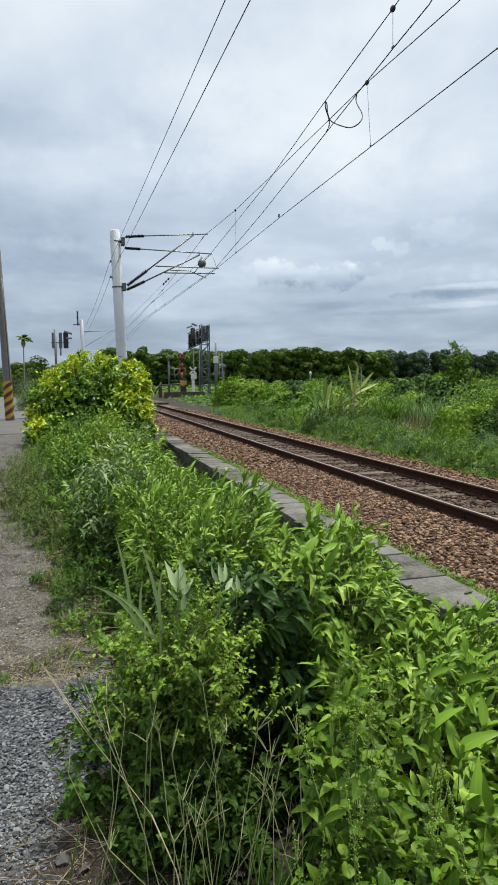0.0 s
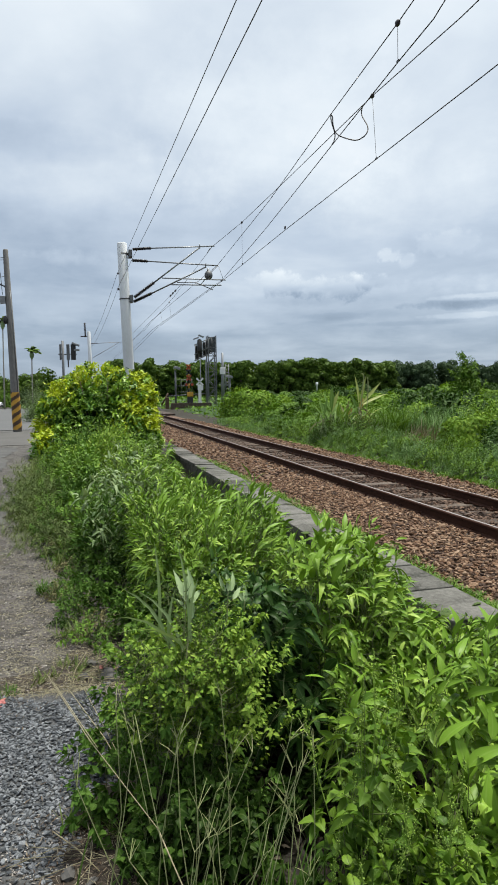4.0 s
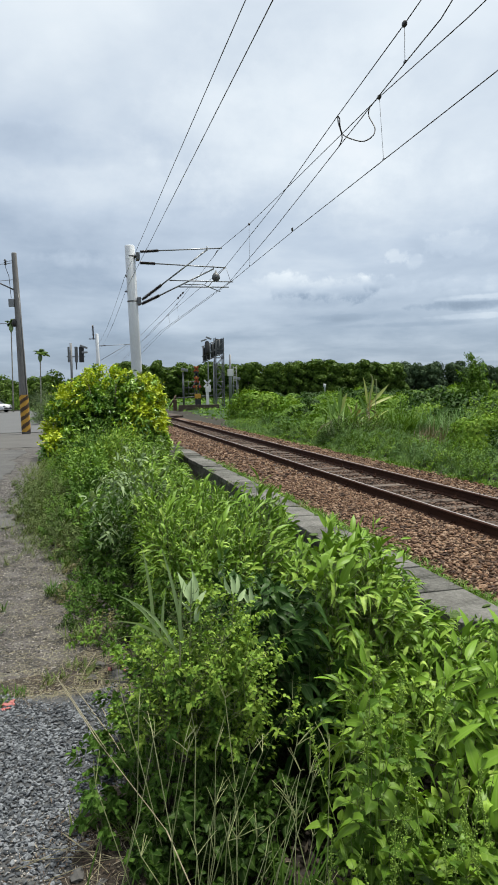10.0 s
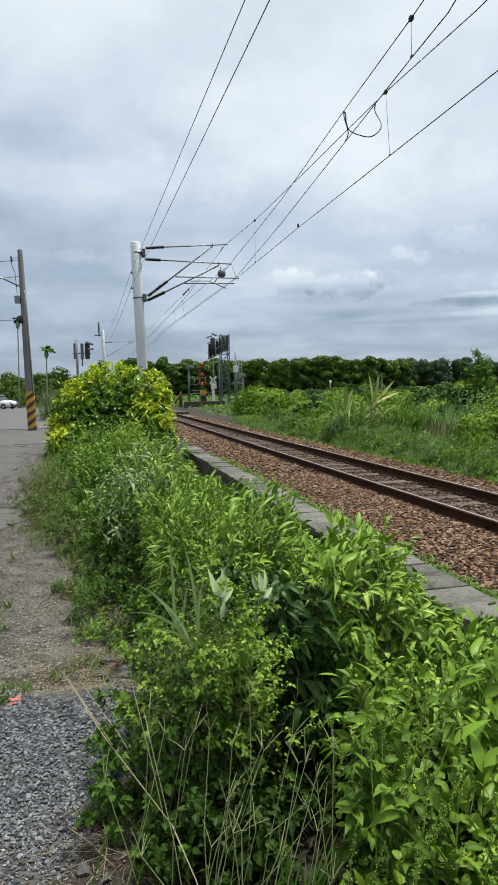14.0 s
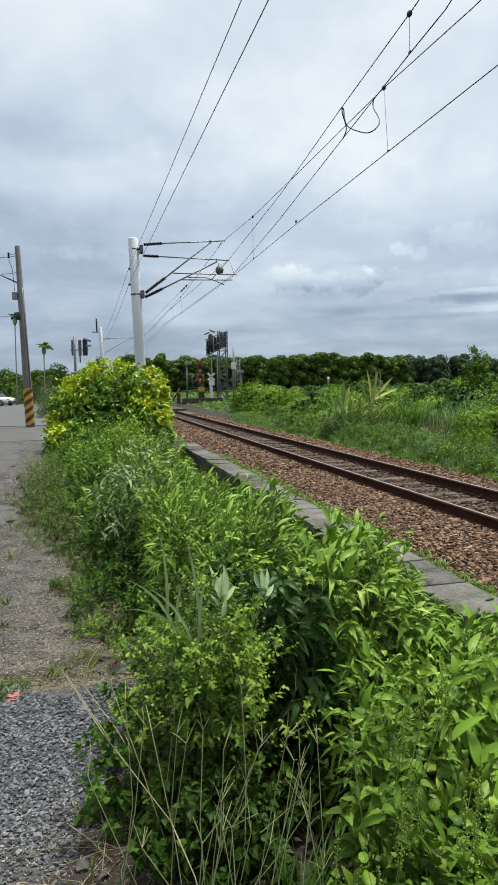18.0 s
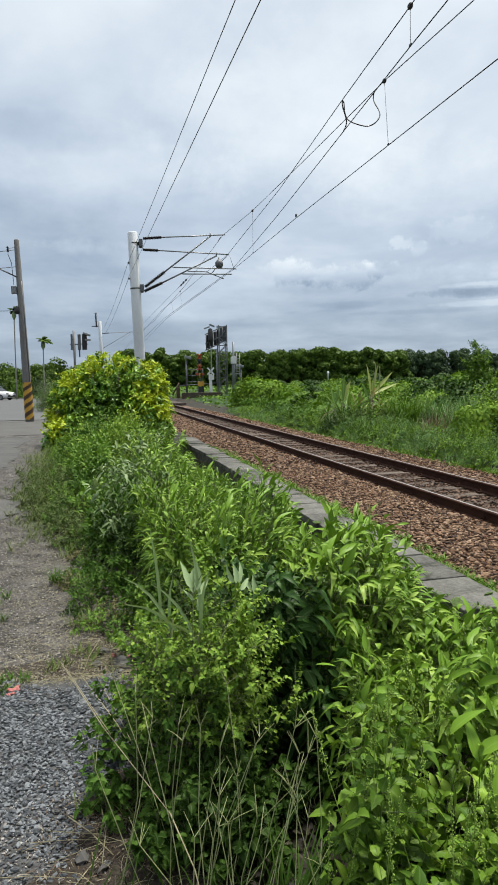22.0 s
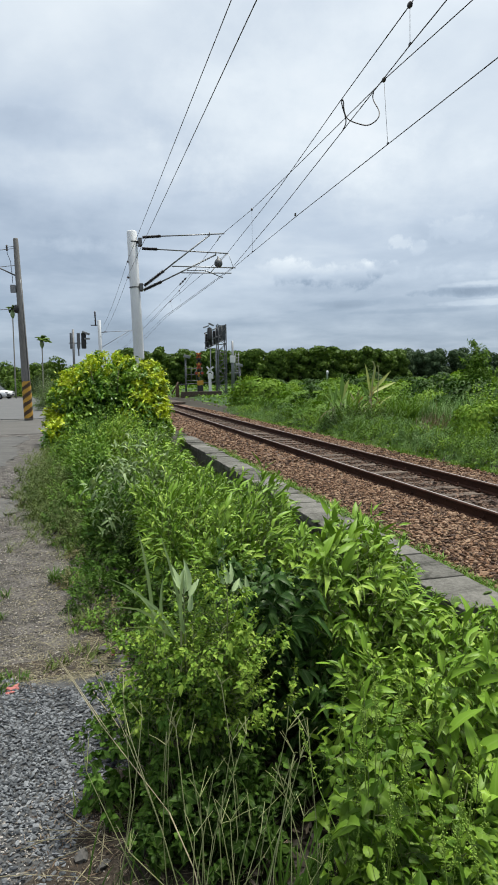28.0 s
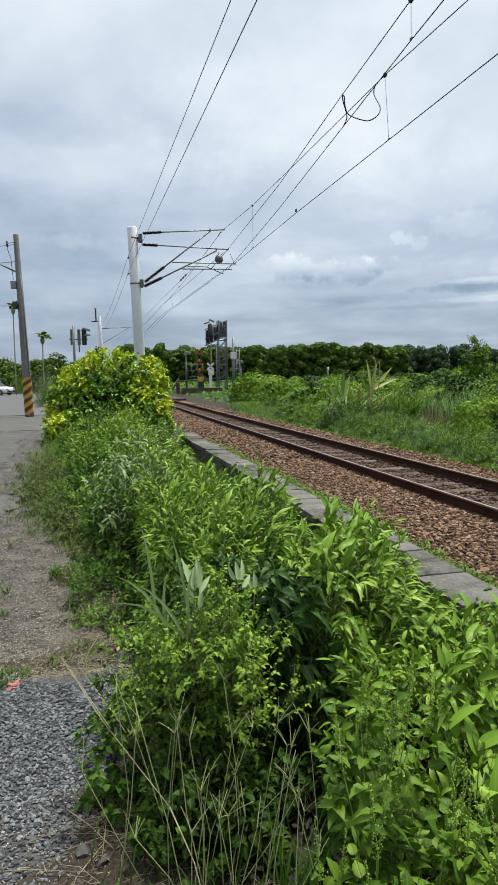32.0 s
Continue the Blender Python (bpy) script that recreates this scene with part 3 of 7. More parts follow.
def shoot_tubes(name, A, B, C, r):
    """Thin three-sided shoots bent from A by way of B to C."""
    n = len(A)
    rings = []
    for Q, f in ((A, 1.0), (B, 0.75), (C, 0.35)):
        d = unit(C - A)
        s = unit(np.cross(d, np.array([0.31, 0.2, 0.93])))
        u = np.cross(s, d)
        rings.append(np.stack([Q + (s * math.cos(t) + u * math.sin(t)) * (r * f) for t in (0, 2.094, 4.189)], 1))
    V = np.stack(rings, 1).reshape(-1, 3)
    q = np.array([(i * 3 + k, i * 3 + (k + 1) % 3, i * 3 + 3 + (k + 1) % 3, i * 3 + 3 + k) for i in range(2) for k in range(3)])
    return quick_mesh(name, V, (q[None] + (np.arange(n) * 9)[:, None, None]).reshape(-1, 4), smooth=True)

# ---- ground, path, road, track bed ----
TRACK_X, RAIL_TOP, GAUGE = 5.05, 0.06, 1.15


def smooth(a, b, x):
    t = np.clip((x - a) / (b - a), 0, 1)
    return t * t * (3 - 2 * t)


def ground_z(x, y):
    """Height of the ground sheet: level path, ditch before the coping, bed under the ballast, field."""
    x, y = np.asarray(x, float), np.asarray(y, float)
    ditch = -0.32 * smooth(1.5, 1.9, x) * (1 - smooth(2.42, 2.5, x))
    bed = -0.14 * smooth(2.42, 2.5, x) * (1 - smooth(7.0, 7.8, x)) - 0.16 * smooth(3.3, 3.9, x) * (1 - smooth(6.2, 7.0, x))
    rise = 0.28 * smooth(30, 60, y) * smooth(6.5, 9, x)
    far = np.hypot(x, y)
    fade = 1 - smooth(60, 90, far)
    return (ditch + bed) * fade * (y > -30) + rise - 0.03


def build_ground():
    xs = np.unique(np.r_[-900, -400, -150, -60, -30, -15, -8, -5, np.arange(-4, 1.4, 0.4), np.arange(1.4, 2.6, 0.08), np.arange(2.6, 8.4, 0.25),
                         9, 10, 12, 15, 20, 30, 50, 90, 150, 400, 900])
    ys = np.unique(np.r_[-400, -150, -60, -30, -15, -8, np.arange(-4, 24, 0.5), np.arange(24, 70, 2.0), 75, 90, 120, 180, 300, 600, 1500])
    X, Y = np.meshgrid(xs, ys)
    V = np.stack([X, Y, ground_z(X, Y)], -1).reshape(-1, 3)
    V[:, 2] += 0.012 * lumps(V * np.array([1, 1, 0]), 5, 1.4) * (np.hypot(V[:, 0], V[:, 1]) < 60)
    ny, nx = X.shape
    i = (np.arange(ny - 1)[:, None] * nx + np.arange(nx - 1)[None]).ravel()
    return quick_mesh("ground", V, np.stack([i, i + 1, i + nx + 1, i + nx], -1), smooth=True)


tagged(part("ground", build_ground(), M["soil"]), "bare brown soil and thin grass beside the railway", "ground", kind="structure")


def sheet(name, outline, z, thick, mat, label, category, steps=0.35, edge=0.0, seed=1):
    """A laid surface with a ragged outline, a few centimetres thick, following the ground."""
    rng = np.random.default_rng(seed)
    pts = []
    for (x0, y0), (x1, y1) in zip(outline, outline[1:] + outline[:1]):
        n = max(1, int(math.hypot(x1 - x0, y1 - y0) / steps))
        for k in range(n):
            f = k / n
            pts.append((x0 + (x1 - x0) * f + rng.normal(0, edge), y0 + (y1 - y0) * f + rng.normal(0, edge)))
    bm = bmesh.new()
    top = [bm.verts.new((x, y, z)) for x, y in pts]
    low = [bm.verts.new((x, y, z - thick)) for x, y in pts]
    bm.faces.new(top)
    for k in range(len(pts)):
        j = (k + 1) % len(pts)
        bm.faces.new((top[k], low[k], low[j], top[j]))
    bmesh.ops.triangulate(bm, faces=[f for f in bm.faces if len(f.verts) > 4])
    bmesh.ops.recalc_face_normals(bm, faces=bm.faces)
    return tagged(part(name, bm, mat), label, category, kind="structure")


sheet("path", [(-5.5, -4.0), (0.28, -4.0), (0.3, 1.5), (0.34, 4.4), (-0.25, 6.0), (-0.7, 9.0), (-1.0, 14.0), (-1.3, 21.6), (-6.5, 21.6)], 0.0, 0.08, M["asphalt_old"],
      "worn grey asphalt path strewn with grit beside the hedge", "path", edge=0.03)
sheet("asphalt_patch", [(-6.4, 11.6), (-1.75, 12.2), (-1.6, 15.5), (-1.85, 17.5), (-1.7, 20.6), (-6.4, 21.0)], 0.006, 0.05, M["asphalt_dark"],
      "darker asphalt repair patch on the path", "path patch", edge=0.07, steps=0.2, seed=7)
sheet("asphalt_patch", [(-2.4, 7.6), (-1.15, 7.9), (-0.85, 8.6), (-1.05, 9.6), (-2.4, 9.9)], 0.006, 0.05, M["asphalt_dark"],
      "darker asphalt repair patch on the path", "path patch", edge=0.07, steps=0.15, seed=8)
sheet("pavement", [(-7.0, 21.7), (-1.25, 21.7), (-1.5, 29.0), (-1.9, 30.6), (-7.6, 30.6)], 0.004, 0.1, M["apron"],
      "pale concrete apron at the foot of the utility pole", "pavement", edge=0.04)
sheet("road", [(-40, 27.0), (-3.4, 30.9), (-2.0, 30.9), (-0.8, 46), (3.1, 48.4), (3.1, 57), (-1.5, 58), (-4.2, 78), (-40, 80)], 0.012, 0.1, M["asphalt"],
      "smooth grey asphalt road leading to the level crossing", "road", edge=0.03)

# crushed stone patch nearest the eye
rng = np.random.default_rng(3)
sheet("gravel_bed", [(-2.2, 0.4), (0.12, 0.5), (0.02, 1.9), (0.08, 2.6), (0.12, 3.35), (-0.1, 3.55), (-0.7, 3.5), (-2.2, 3.4)], 0.006, 0.05, M["gravel_bed"],
      "blue-grey crushed stone laid on the path", "gravel", edge=0.05)
n = 40000
gp = np.c_[rng.uniform(-1.6, 0.22, n), rng.uniform(0.9, 3.62, n), np.zeros(n)]
keep = (gp[:, 1] < 3.5 + 0.09 * np.sin(gp[:, 0] * 9)) & (gp[:, 0] < 0.14 + 0.07 * np.sin(gp[:, 1] * 7)) & ~((gp[:, 1] < 2.25 + 0.15 * np.sin(gp[:, 0] * 11)) & (rng.uniform(size=n) < 0.72))
keep &= ~((gp[:, 1] < 2.5 + 0.1 * np.sin(gp[:, 0] * 23)) & (gp[:, 0] > -0.09 + 0.05 * np.sin(gp[:, 1] * 17)))
gp = gp[keep]
gp[:, 2] = 0.008 + rng.uniform(0, 0.007, len(gp))
tagged(part("gravel", scatter_stones("gravel", gp, rng.uniform(0.004, 0.0115, len(gp)), rng, 1, 0.5), M["gravel"]), "loose blue-grey crushed stone on the path", "gravel", kind="stuff")
n = 34000
gp = np.c_[rng.uniform(-1.7, 0.2, n), 3.4 + 9.5 * rng.uniform(0, 1, n) ** 1.7, np.zeros(n)]
gp = np.r_[gp, np.c_[rng.uniform(-1.5, 0.0, 12000), rng.uniform(1.0, 2.5, 12000), np.zeros(12000)]]
gp = gp[gp[:, 0] < 0.18 - 0.22 * smooth(4, 8, gp[:, 1])]
gp[:, 2] = np.where(gp[:, 1] < 2.6, 0.010, 0.004)
tagged(part("grit", scatter_stones("grit", gp, rng.uniform(0.002, 0.008, len(gp)) * (0.75 + 0.05 * gp[:, 1]), rng, 1, 0.4), M["grit"]), "pale loose grit on the worn asphalt", "grit", kind="stuff")


sheet("dirt_patch", [(-0.75, 3.52), (-0.2, 3.58), (0.3, 3.5), (0.32, 4.5), (0.05, 4.3), (-0.2, 3.85), (-0.75, 3.72)], 0.005, 0.03, M["dirt"], "dark damp dirt between gravel and asphalt", "dirt", steps=0.12, edge=0.016)
sheet("dirt_patch", [(-0.12, 1.5), (0.4, 1.5), (0.4, 2.6), (0.02, 2.6), (-0.12, 2.4), (-0.10, 2.15), (-0.3, 2.02), (-0.35, 1.7)], 0.012, 0.03, M["dirt"], "dark damp dirt at the hedge's foot", "dirt", steps=0.12, edge=0.016, seed=4)


# ---- coping of the old platform edge: a row of concrete slabs on a wall ----
coping = thing("platform_edge", "weathered grey concrete edge of slabs along the track bed", "platform edge", kind="structure")
bm = bmesh.new()
box(bm, 2.66, 11.2, -0.25, 0.36, 15.0, 0.36)
part("edge_wall", bm, M["concrete"], coping, "damp dark concrete wall below the slabs")
bm = bmesh.new()
box(bm, 0, 0, 0, 0.44, 0.668, 0.085, 0.012)
slab = bpy.data.meshes.new("slab")
bm.to_mesh(slab)
bm.free()
slab.materials.append(M["concrete"])
for k in range(26):   # moss pads in the joints and along the edge
    y = 4.0 + 13 * rng.uniform() ** 1.5
    me = scatter_stones("moss_pad", np.zeros((1, 3)), rng.uniform(0.02, 0.06), np.random.default_rng(900 + k), 2, 0.25)
    part("moss_pad", me, M["moss"], coping, "green moss pad", at=pose(2.47 + rng.choice([0.0, 0.38]) + rng.normal(0, 0.03), y, 0.006))
for k in range(22):
    part("slab", slab, None, coping, at=pose(2.665 + rng.normal(0, 0.008), 4.22 + 0.68 * k, -0.035 + rng.normal(0, 0.006), rng.normal(0, 0.5), rng.normal(0, 0.7), rng.normal(0, 0.35)))

# ---- ballast ----
BALLAST = [(2.95, -0.17), (3.3, -0.13), (3.9, -0.09), (4.40, -0.10), (4.54, -0.122), (5.56, -0.122), (5.66, -0.10), (6.2, -0.09), (6.9, -0.13), (7.5, -0.2)]


def ballast_z(x):
    return np.interp(x, [p[0] for p in BALLAST], [p[1] for p in BALLAST])


xs = np.sort(np.r_[np.linspace(2.95, 7.5, 20), 4.4, 4.52, 5.54, 5.66])
ys = np.r_[np.arange(-12, 40, 0.7), np.arange(40, 130, 6)]
X, Y = np.meshgrid(xs, ys)
V = np.stack([X, Y, ballast_z(X) - 0.015], -1).reshape(-1, 3)
i = (np.arange(len(ys) - 1)[:, None] * 24 + np.arange(23)[None]).ravel()
ballast = thing("ballast", "rust-stained crushed stone ballast under the track", "ballast", kind="structure")
part("ballast_bed", quick_mesh("ballast_bed", V, np.stack([i, i + 1, i + 25, i + 24], -1), smooth=True), M["ballast_bed"], ballast)


def stones(n, x0, x1, y0, y1, s0, s1, seed, power=1.0):
    r = np.random.default_rng(seed)
    P = np.c_[r.uniform(x0, x1, n), y0 + (y1 - y0) * r.uniform(0, 1, n) ** power, np.zeros(n)]
    ragged = (P[:, 0] > 3.12 + 0.1 * np.sin(P[:, 1] * 2.1) + 0.08 * np.sin(P[:, 1] * 5.3)) & (P[:, 0] < 7.1 + 0.12 * np.sin(P[:, 1] * 1.7))
    P = P[ragged]
    P[:, 2] = ballast_z(P[:, 0]) + r.uniform(-0.005, 0.03, len(P))
    return P, r.uniform(s0, s1, len(P)), r


for nm, n, x0, x1, y0, y1, s0, s1, mt, seed in (
        ("shoulder_stones", 17000, 2.95, 4.43, 3.5, 12.0, 0.009, 0.029, "ballast", 21),
        ("shoulder_stones", 7000, 2.95, 4.43, 12.0, 38.0, 0.018, 0.045, "ballast", 22),
        ("crib_stones", 6200, 4.5, 5.56, 4.5, 16.0, 0.014, 0.032, "ballast_grey", 23),
        ("crib_stones", 3000, 4.5, 5.56, 16.0, 40.0, 0.02, 0.04, "ballast_grey", 24),
        ("far_shoulder_stones", 5500, 5.63, 7.3, 6.0, 20.0, 0.014, 0.036, "ballast", 25),
        ("far_shoulder_stones", 2600, 5.63, 7.3, 20.0, 42.0, 0.022, 0.045, "ballast", 26)):
    P, S, r = stones(n, x0, x1, y0, y1, s0, s1, seed)
    tagged(part(nm, scatter_stones(nm, P, S, r), M[mt], ballast), kind="stuff")

kinds = []
for v in range(8):
    kinds.append(scatter_stones("stone", np.zeros((1, 3)), 1.0, np.random.default_rng(270 + v), 1, 0.6))
    kinds[-1].materials.append(M["ballast_stone"])
r = np.random.default_rng(280)
for k in range(300):
    x, y = r.uniform(3.2, 4.35), 4.2 + 4.2 * r.uniform() ** 1.3
    z_ = r.uniform(0.020, 0.040)
    o = part("stone", kinds[k % 8], None, ballast, at=pose(x, y, float(ballast_z(x)) + 0.022, r.uniform(-25, 25), r.uniform(-25, 25), r.uniform(0, 360)))
    o.scale = (z_, z_, z_)

# ---- track ----
track = thing("railway_track", "single railway track with rusty rails and shiny heads on concrete sleepers", "railway track", kind="structure")


def rail_mesh():
    """Flat-bottomed rail section drawn along y: foot, web and head."""
    prof = [(-0.062, 0.0), (-0.062, 0.012), (-0.014, 0.03), (-0.010, 0.105), (-0.033, 0.118), (-0.033, 0.138), (-0.016, 0.150)]
    prof = prof + [(-x, z) for x, z in reversed(prof)]
    bm = bmesh.new()
    ends = [[bm.verts.new((x, y, z - 0.150)) for x, z in prof] for y in (-14.0, 4.0, 20.0, 60.0, 130.0)]
    m = len(prof)
    for a, b in zip(ends, ends[1:]):
        for k in range(m):
            f = bm.faces.new((a[k], a[(k + 1) % m], b[(k + 1) % m], b[k]))
            f.material_index = 1 if k in (m // 2 - 1,) else 0
    bmesh.ops.recalc_face_normals(bm, faces=bm.faces)
    me = bpy.data.meshes.new("rail")
    bm.to_mesh(me)
    bm.free()
    me.materials.append(M["rail_side"])
    me.materials.append(M["rail_top"])
    return me


rail = rail_mesh()
for s in (-1, 1):
    part("rail", rail, None, track, "rusty steel rail with a bright worn head", at=pose(TRACK_X + s * GAUGE / 2, 0, RAIL_TOP))
bm = bmesh.new()
box(bm, 0, 0, 0, 2.0, 0.22, 0.16, 0.025)
sleeper = bpy.data.meshes.new("sleeper")
bm.to_mesh(sleeper)
bm.free()
sleeper.materials.append(M["sleeper"])
bm = bmesh.new()
box(bm, 0, 0, 0, 0.05, 0.09, 0.035, 0.008)
tube(bm, [(0, -0.03, 0.02), (0.03, 0, 0.045), (0, 0.03, 0.02)], 0.009, 5)
clip_me = bpy.data.meshes.new("rail_clip")
bm.to_mesh(clip_me)
bm.free()
clip_me.materials.append(M["rail_side"])
for k in range(90):
    y = -4.36 + k * 0.58
    sl = part("sleeper", sleeper, None, track, at=pose(TRACK_X + rng.normal(0, 0.01), y, -0.176 + rng.normal(0, 0.006), 0, 0, rng.normal(0, 0.5)))
    if 12 <= k < 38:
        for sx in (-0.6375, -0.4675, 0.4675, 0.6375):
            part("rail_clip", clip_me, None, sl, at=pose(sx, 0, 0.095))

# crossing deck boards between and beside the rails
deck = thing("crossing_deck", "weathered timber boards of the level crossing deck", "crossing deck", kind="structure")
for k, x in enumerate((3.55, 3.85, 4.15, 4.72, 5.03, 5.34, 5.9, 6.2, 6.5, 6.8)):
    bm = bmesh.new()
    box(bm, x, 51.5, -0.0 + 0.005 * (k % 3), 0.27, 7.0, 0.12, 0.01)
    part("plank", bm, M["sleeper"], deck)

# ---- overhead line ----
MAST_Y = 22.71


def round_mast(name, x, y, height, lean, r0, r1, label, group="catenary masts"):
    """A tapered concrete mast on its footing."""
    m = thing(name, label, "catenary mast", group, at=pose(x, y, 0, 0, lean, 0))
    bm = bmesh.new()
    lathe(bm, [(r0, -0.25), (r0, 0.0), (r0 + (r1 - r0) * 0.5, height * 0.5), (r1, height - 0.02), (r1 - 0.02, height)], (0, 0, 0), 24)
    part("pole", bm, M["mast"], m)
    return m


def cantilever(mast, pts, y=0.0):
    """One bracket: top tube, strut, steady tube, insulators and clamps; points are (x, z) in the mast's own space."""
    V3 = lambda p: (p[0], y, p[1])
    (ts, ti, te), (ds, di, de), (rs, re) = pts
    bm = bmesh.new()
    ribbed_insulator(bm, V3(ts), V3(ti), 0.046, 24)
    part("insulator", bm, M["insulator"], mast, "dark ribbed insulator")
    bm = bmesh.new()
    tube(bm, [V3(ti), V3(te)], 0.022, 8)
    part("top_tube", bm, M["galv"], mast)
    bm = bmesh.new()
    ribbed_insulator(bm, V3(ds), V3(di), 0.050, 24)
    part("insulator", bm, M["insulator"], mast, "dark ribbed insulator")
    bm = bmesh.new()
    tube(bm, [V3(di), V3(de)], 0.026, 8)
    tube(bm, [(de[0], y, de[1] - 0.03), (de[0], y, de[1] + 0.12)], 0.02, 6)
    part("strut", bm, M["galv"], mast)
    bm = bmesh.new()
    tube(bm, [V3(rs), V3(re)], 0.02, 8)
    part("steady_tube", bm, M["galv"], mast)


mast = round_mast("catenary_mast", 1.79, MAST_Y, 6.66, -1.75, 0.185, 0.165, "pale grey round concrete catenary mast with steel brackets")
inv = Matrix.LocRotScale((1.79, MAST_Y, 0), Euler((0, radians(-1.75), 0)), None).inverted()
def own(x, z):
    v = inv @ Vector((x, MAST_Y, z))
    return (v.x, v.z)
cantilever(mast, [(own(1.93, 6.44), own(2.55, 6.50), own(4.75, 6.67)), (own(1.95, 4.84), own(2.63, 5.36), own(4.23, 6.60)), (own(2.9, 5.515), own(5.13, 5.52))], -0.12)
cantilever(mast, [(own(1.93, 6.12), own(2.45, 6.11), own(4.92, 6.05)), (own(1.95, 4.73), own(2.57, 5.03), own(4.48, 5.99)), (own(3.25, 5.34), own(5.03, 5.375))], 0.12)
for z, n in ((6.3, 2), (4.8, 2)):
    bm = bmesh.new()
    x, zz = own(1.85, z)
    box(bm, x, 0, zz, 0.12, 0.36, 0.24, 0.012)
    lathe(bm, [(0.186, -0.02), (0.186, 0.02)], (own(1.64, z)[0], 0, zz), 18)
    part("bracket", bm, M["steel_dark"], mast, "dark steel bracket clamped round the pole")
# droop bars and steady arm of the registration
def bar(name, pts, r):
    bm = bmesh.new()
    tube(bm, [(own(x, z)[0], y, own(x, z)[1]) for x, y, z in pts], r, 6)
    part(name, bm, M["galv"], mast)


bar("drop_bracket", [(4.40, 0, 5.52), (4.25, 0, 5.33)], 0.018)
bar("steady_arm", [(3.45, 0.1, 5.42), (4.1, 0.1, 5.44), (4.72, 0.1, 5.2)], 0.016)
bar("hanger", [(5.05, -0.12, 5.52), (4.90, 0.0, 6.05)], 0.008)
bar("clamp", [(4.60, -0.1, 6.60), (4.52, 0.0, 6.45)], 0.014)
# strain insulator hanging at the bracket
bm = bmesh.new()
x, z = own(4.55, 5.70)
lathe(bm, [(0.03, -0.15), (0.10, -0.13), (0.14, -0.06), (0.145, 0.0), (0.13, 0.06), (0.08, 0.12), (0.04, 0.15), (0.03, 0.22)], (x, 0.02, z), 16)
tube(bm, [(x, 0.02, z), (own(4.88, 6.02)[0], 0.02, own(4.88, 6.02)[1])], 0.012, 5)
part("strain_insulator", bm, M["steel_dark"], mast, "grey disc insulator")
for z in (5.62, 5.10):
    bm = bmesh.new()
    x, zz = own(1.40, z)
    ribbed_insulator(bm, (x + 0.23, -0.02, zz), (x, -0.02, zz + 0.02), 0.04, 4)
    part("feeder_insulator", bm, M["insulator"], mast, "small dark insulator")


def wire(name, pts, r, label, mat="wire", category="overhead wire"):
    bm = bmesh.new()
    tube(bm, pts, r, 6)
    return tagged(part(name, bm, M[mat]), label, category, "overhead wires")


def sag(a, b, drop, n=14):
    a, b = Vector(a), Vector(b)
    return [a.lerp(b, k / n) - Vector((0, 0, 4 * drop * (k / n) * (1 - k / n))) for k in range(n + 1)]


B_END = (5.03, MAST_Y, 5.50)
contact = wire("contact_wire", [(4.9, -30, 5.5), (5.02, 7.4, 5.50), (5.03, 15.5, 5.54), B_END, (4.72, 40, 5.50), (5.2, 70, 5.4), (5.0, 120, 5.4)], 0.0075, "dark contact wire stretched above the track")
messenger = wire("messenger_wire", [(4.8, -30, 7.5), (4.9, -8, 6.5), (4.92, 3.0, 6.33), (4.945, 7.8, 6.40), (4.951, 10.445, 6.545), (5.0, 15.0, 6.66), (5.029, 19.784, 6.79), (4.69, MAST_Y, 6.67), (4.7, 32, 6.3), (4.75, 48, 6.1), (5.0, 70, 6.6), (5, 120, 6.4)], 0.0075, "dark stranded messenger wire above the track")
contact2 = wire("contact_wire", [(3.0, -22, 6.3), (3.85, 6.0, 5.78), (4.04, 6.93, 5.80), (4.11, 7.93, 5.80), (4.345, 10.76, 5.80), (4.72, 16.0, 5.72), (5.02, MAST_Y, 5.53), (4.5, 40, 5.45), (4.8, 70, 5.4), (4.6, 120, 5.4)], 0.0075, "dark contact wire of the overlapping span")
messenger2 = wire("messenger_wire", [(3.0, -22, 7.0), (3.9, 6.0, 6.24), (4.107, 7.927, 6.286), (4.328, 10.764, 6.313), (4.62, 15.5, 6.20), (4.88, MAST_Y, 6.05), (4.4, 40, 5.95), (4.8, 70, 6.1), (4.6, 120, 6.0)], 0.0075, "dark stranded messenger wire of the overlapping span")
FEEDERS = []   # the two that swing in the wind, hung from the mast's side
for pts in ([(1.5, -27, 5.6), (1.49, -12, 5.2), (1.46, 0, 5.19), (1.45, 6.52, 5.31), (1.40, MAST_Y, 5.62)], [(1.5, -27, 5.1), (1.49, -12, 4.68), (1.46, 0, 4.63), (1.45, 5.52, 4.73), (1.38, MAST_Y, 5.10)]):
    hung = Vector(pts[-1])
    feeder = wire("feeder_wire", [Vector(p) - hung for p in pts], 0.0055, "grey feeder wire carried on the mast's side", "wire_new")
    feeder.matrix_basis = Matrix.Translation(hung)
    FEEDERS.append(feeder)
for z in (5.62, 5.10):
    wire("feeder_wire", sag((1.4, MAST_Y, z), (0.95, 62, z + 0.6), 0.5), 0.006, "grey feeder wire running on to the next mast", "wire_new")
anchor = wire("anchor_wire", [(3.58, 22.8, 5.33), (3.52, 24.5, 5.28), (3.1, 40, 5.0), (2.6, 62, 5.2)], 0.005, "thin anchor wire with insulators beyond the mast", "wire_new")
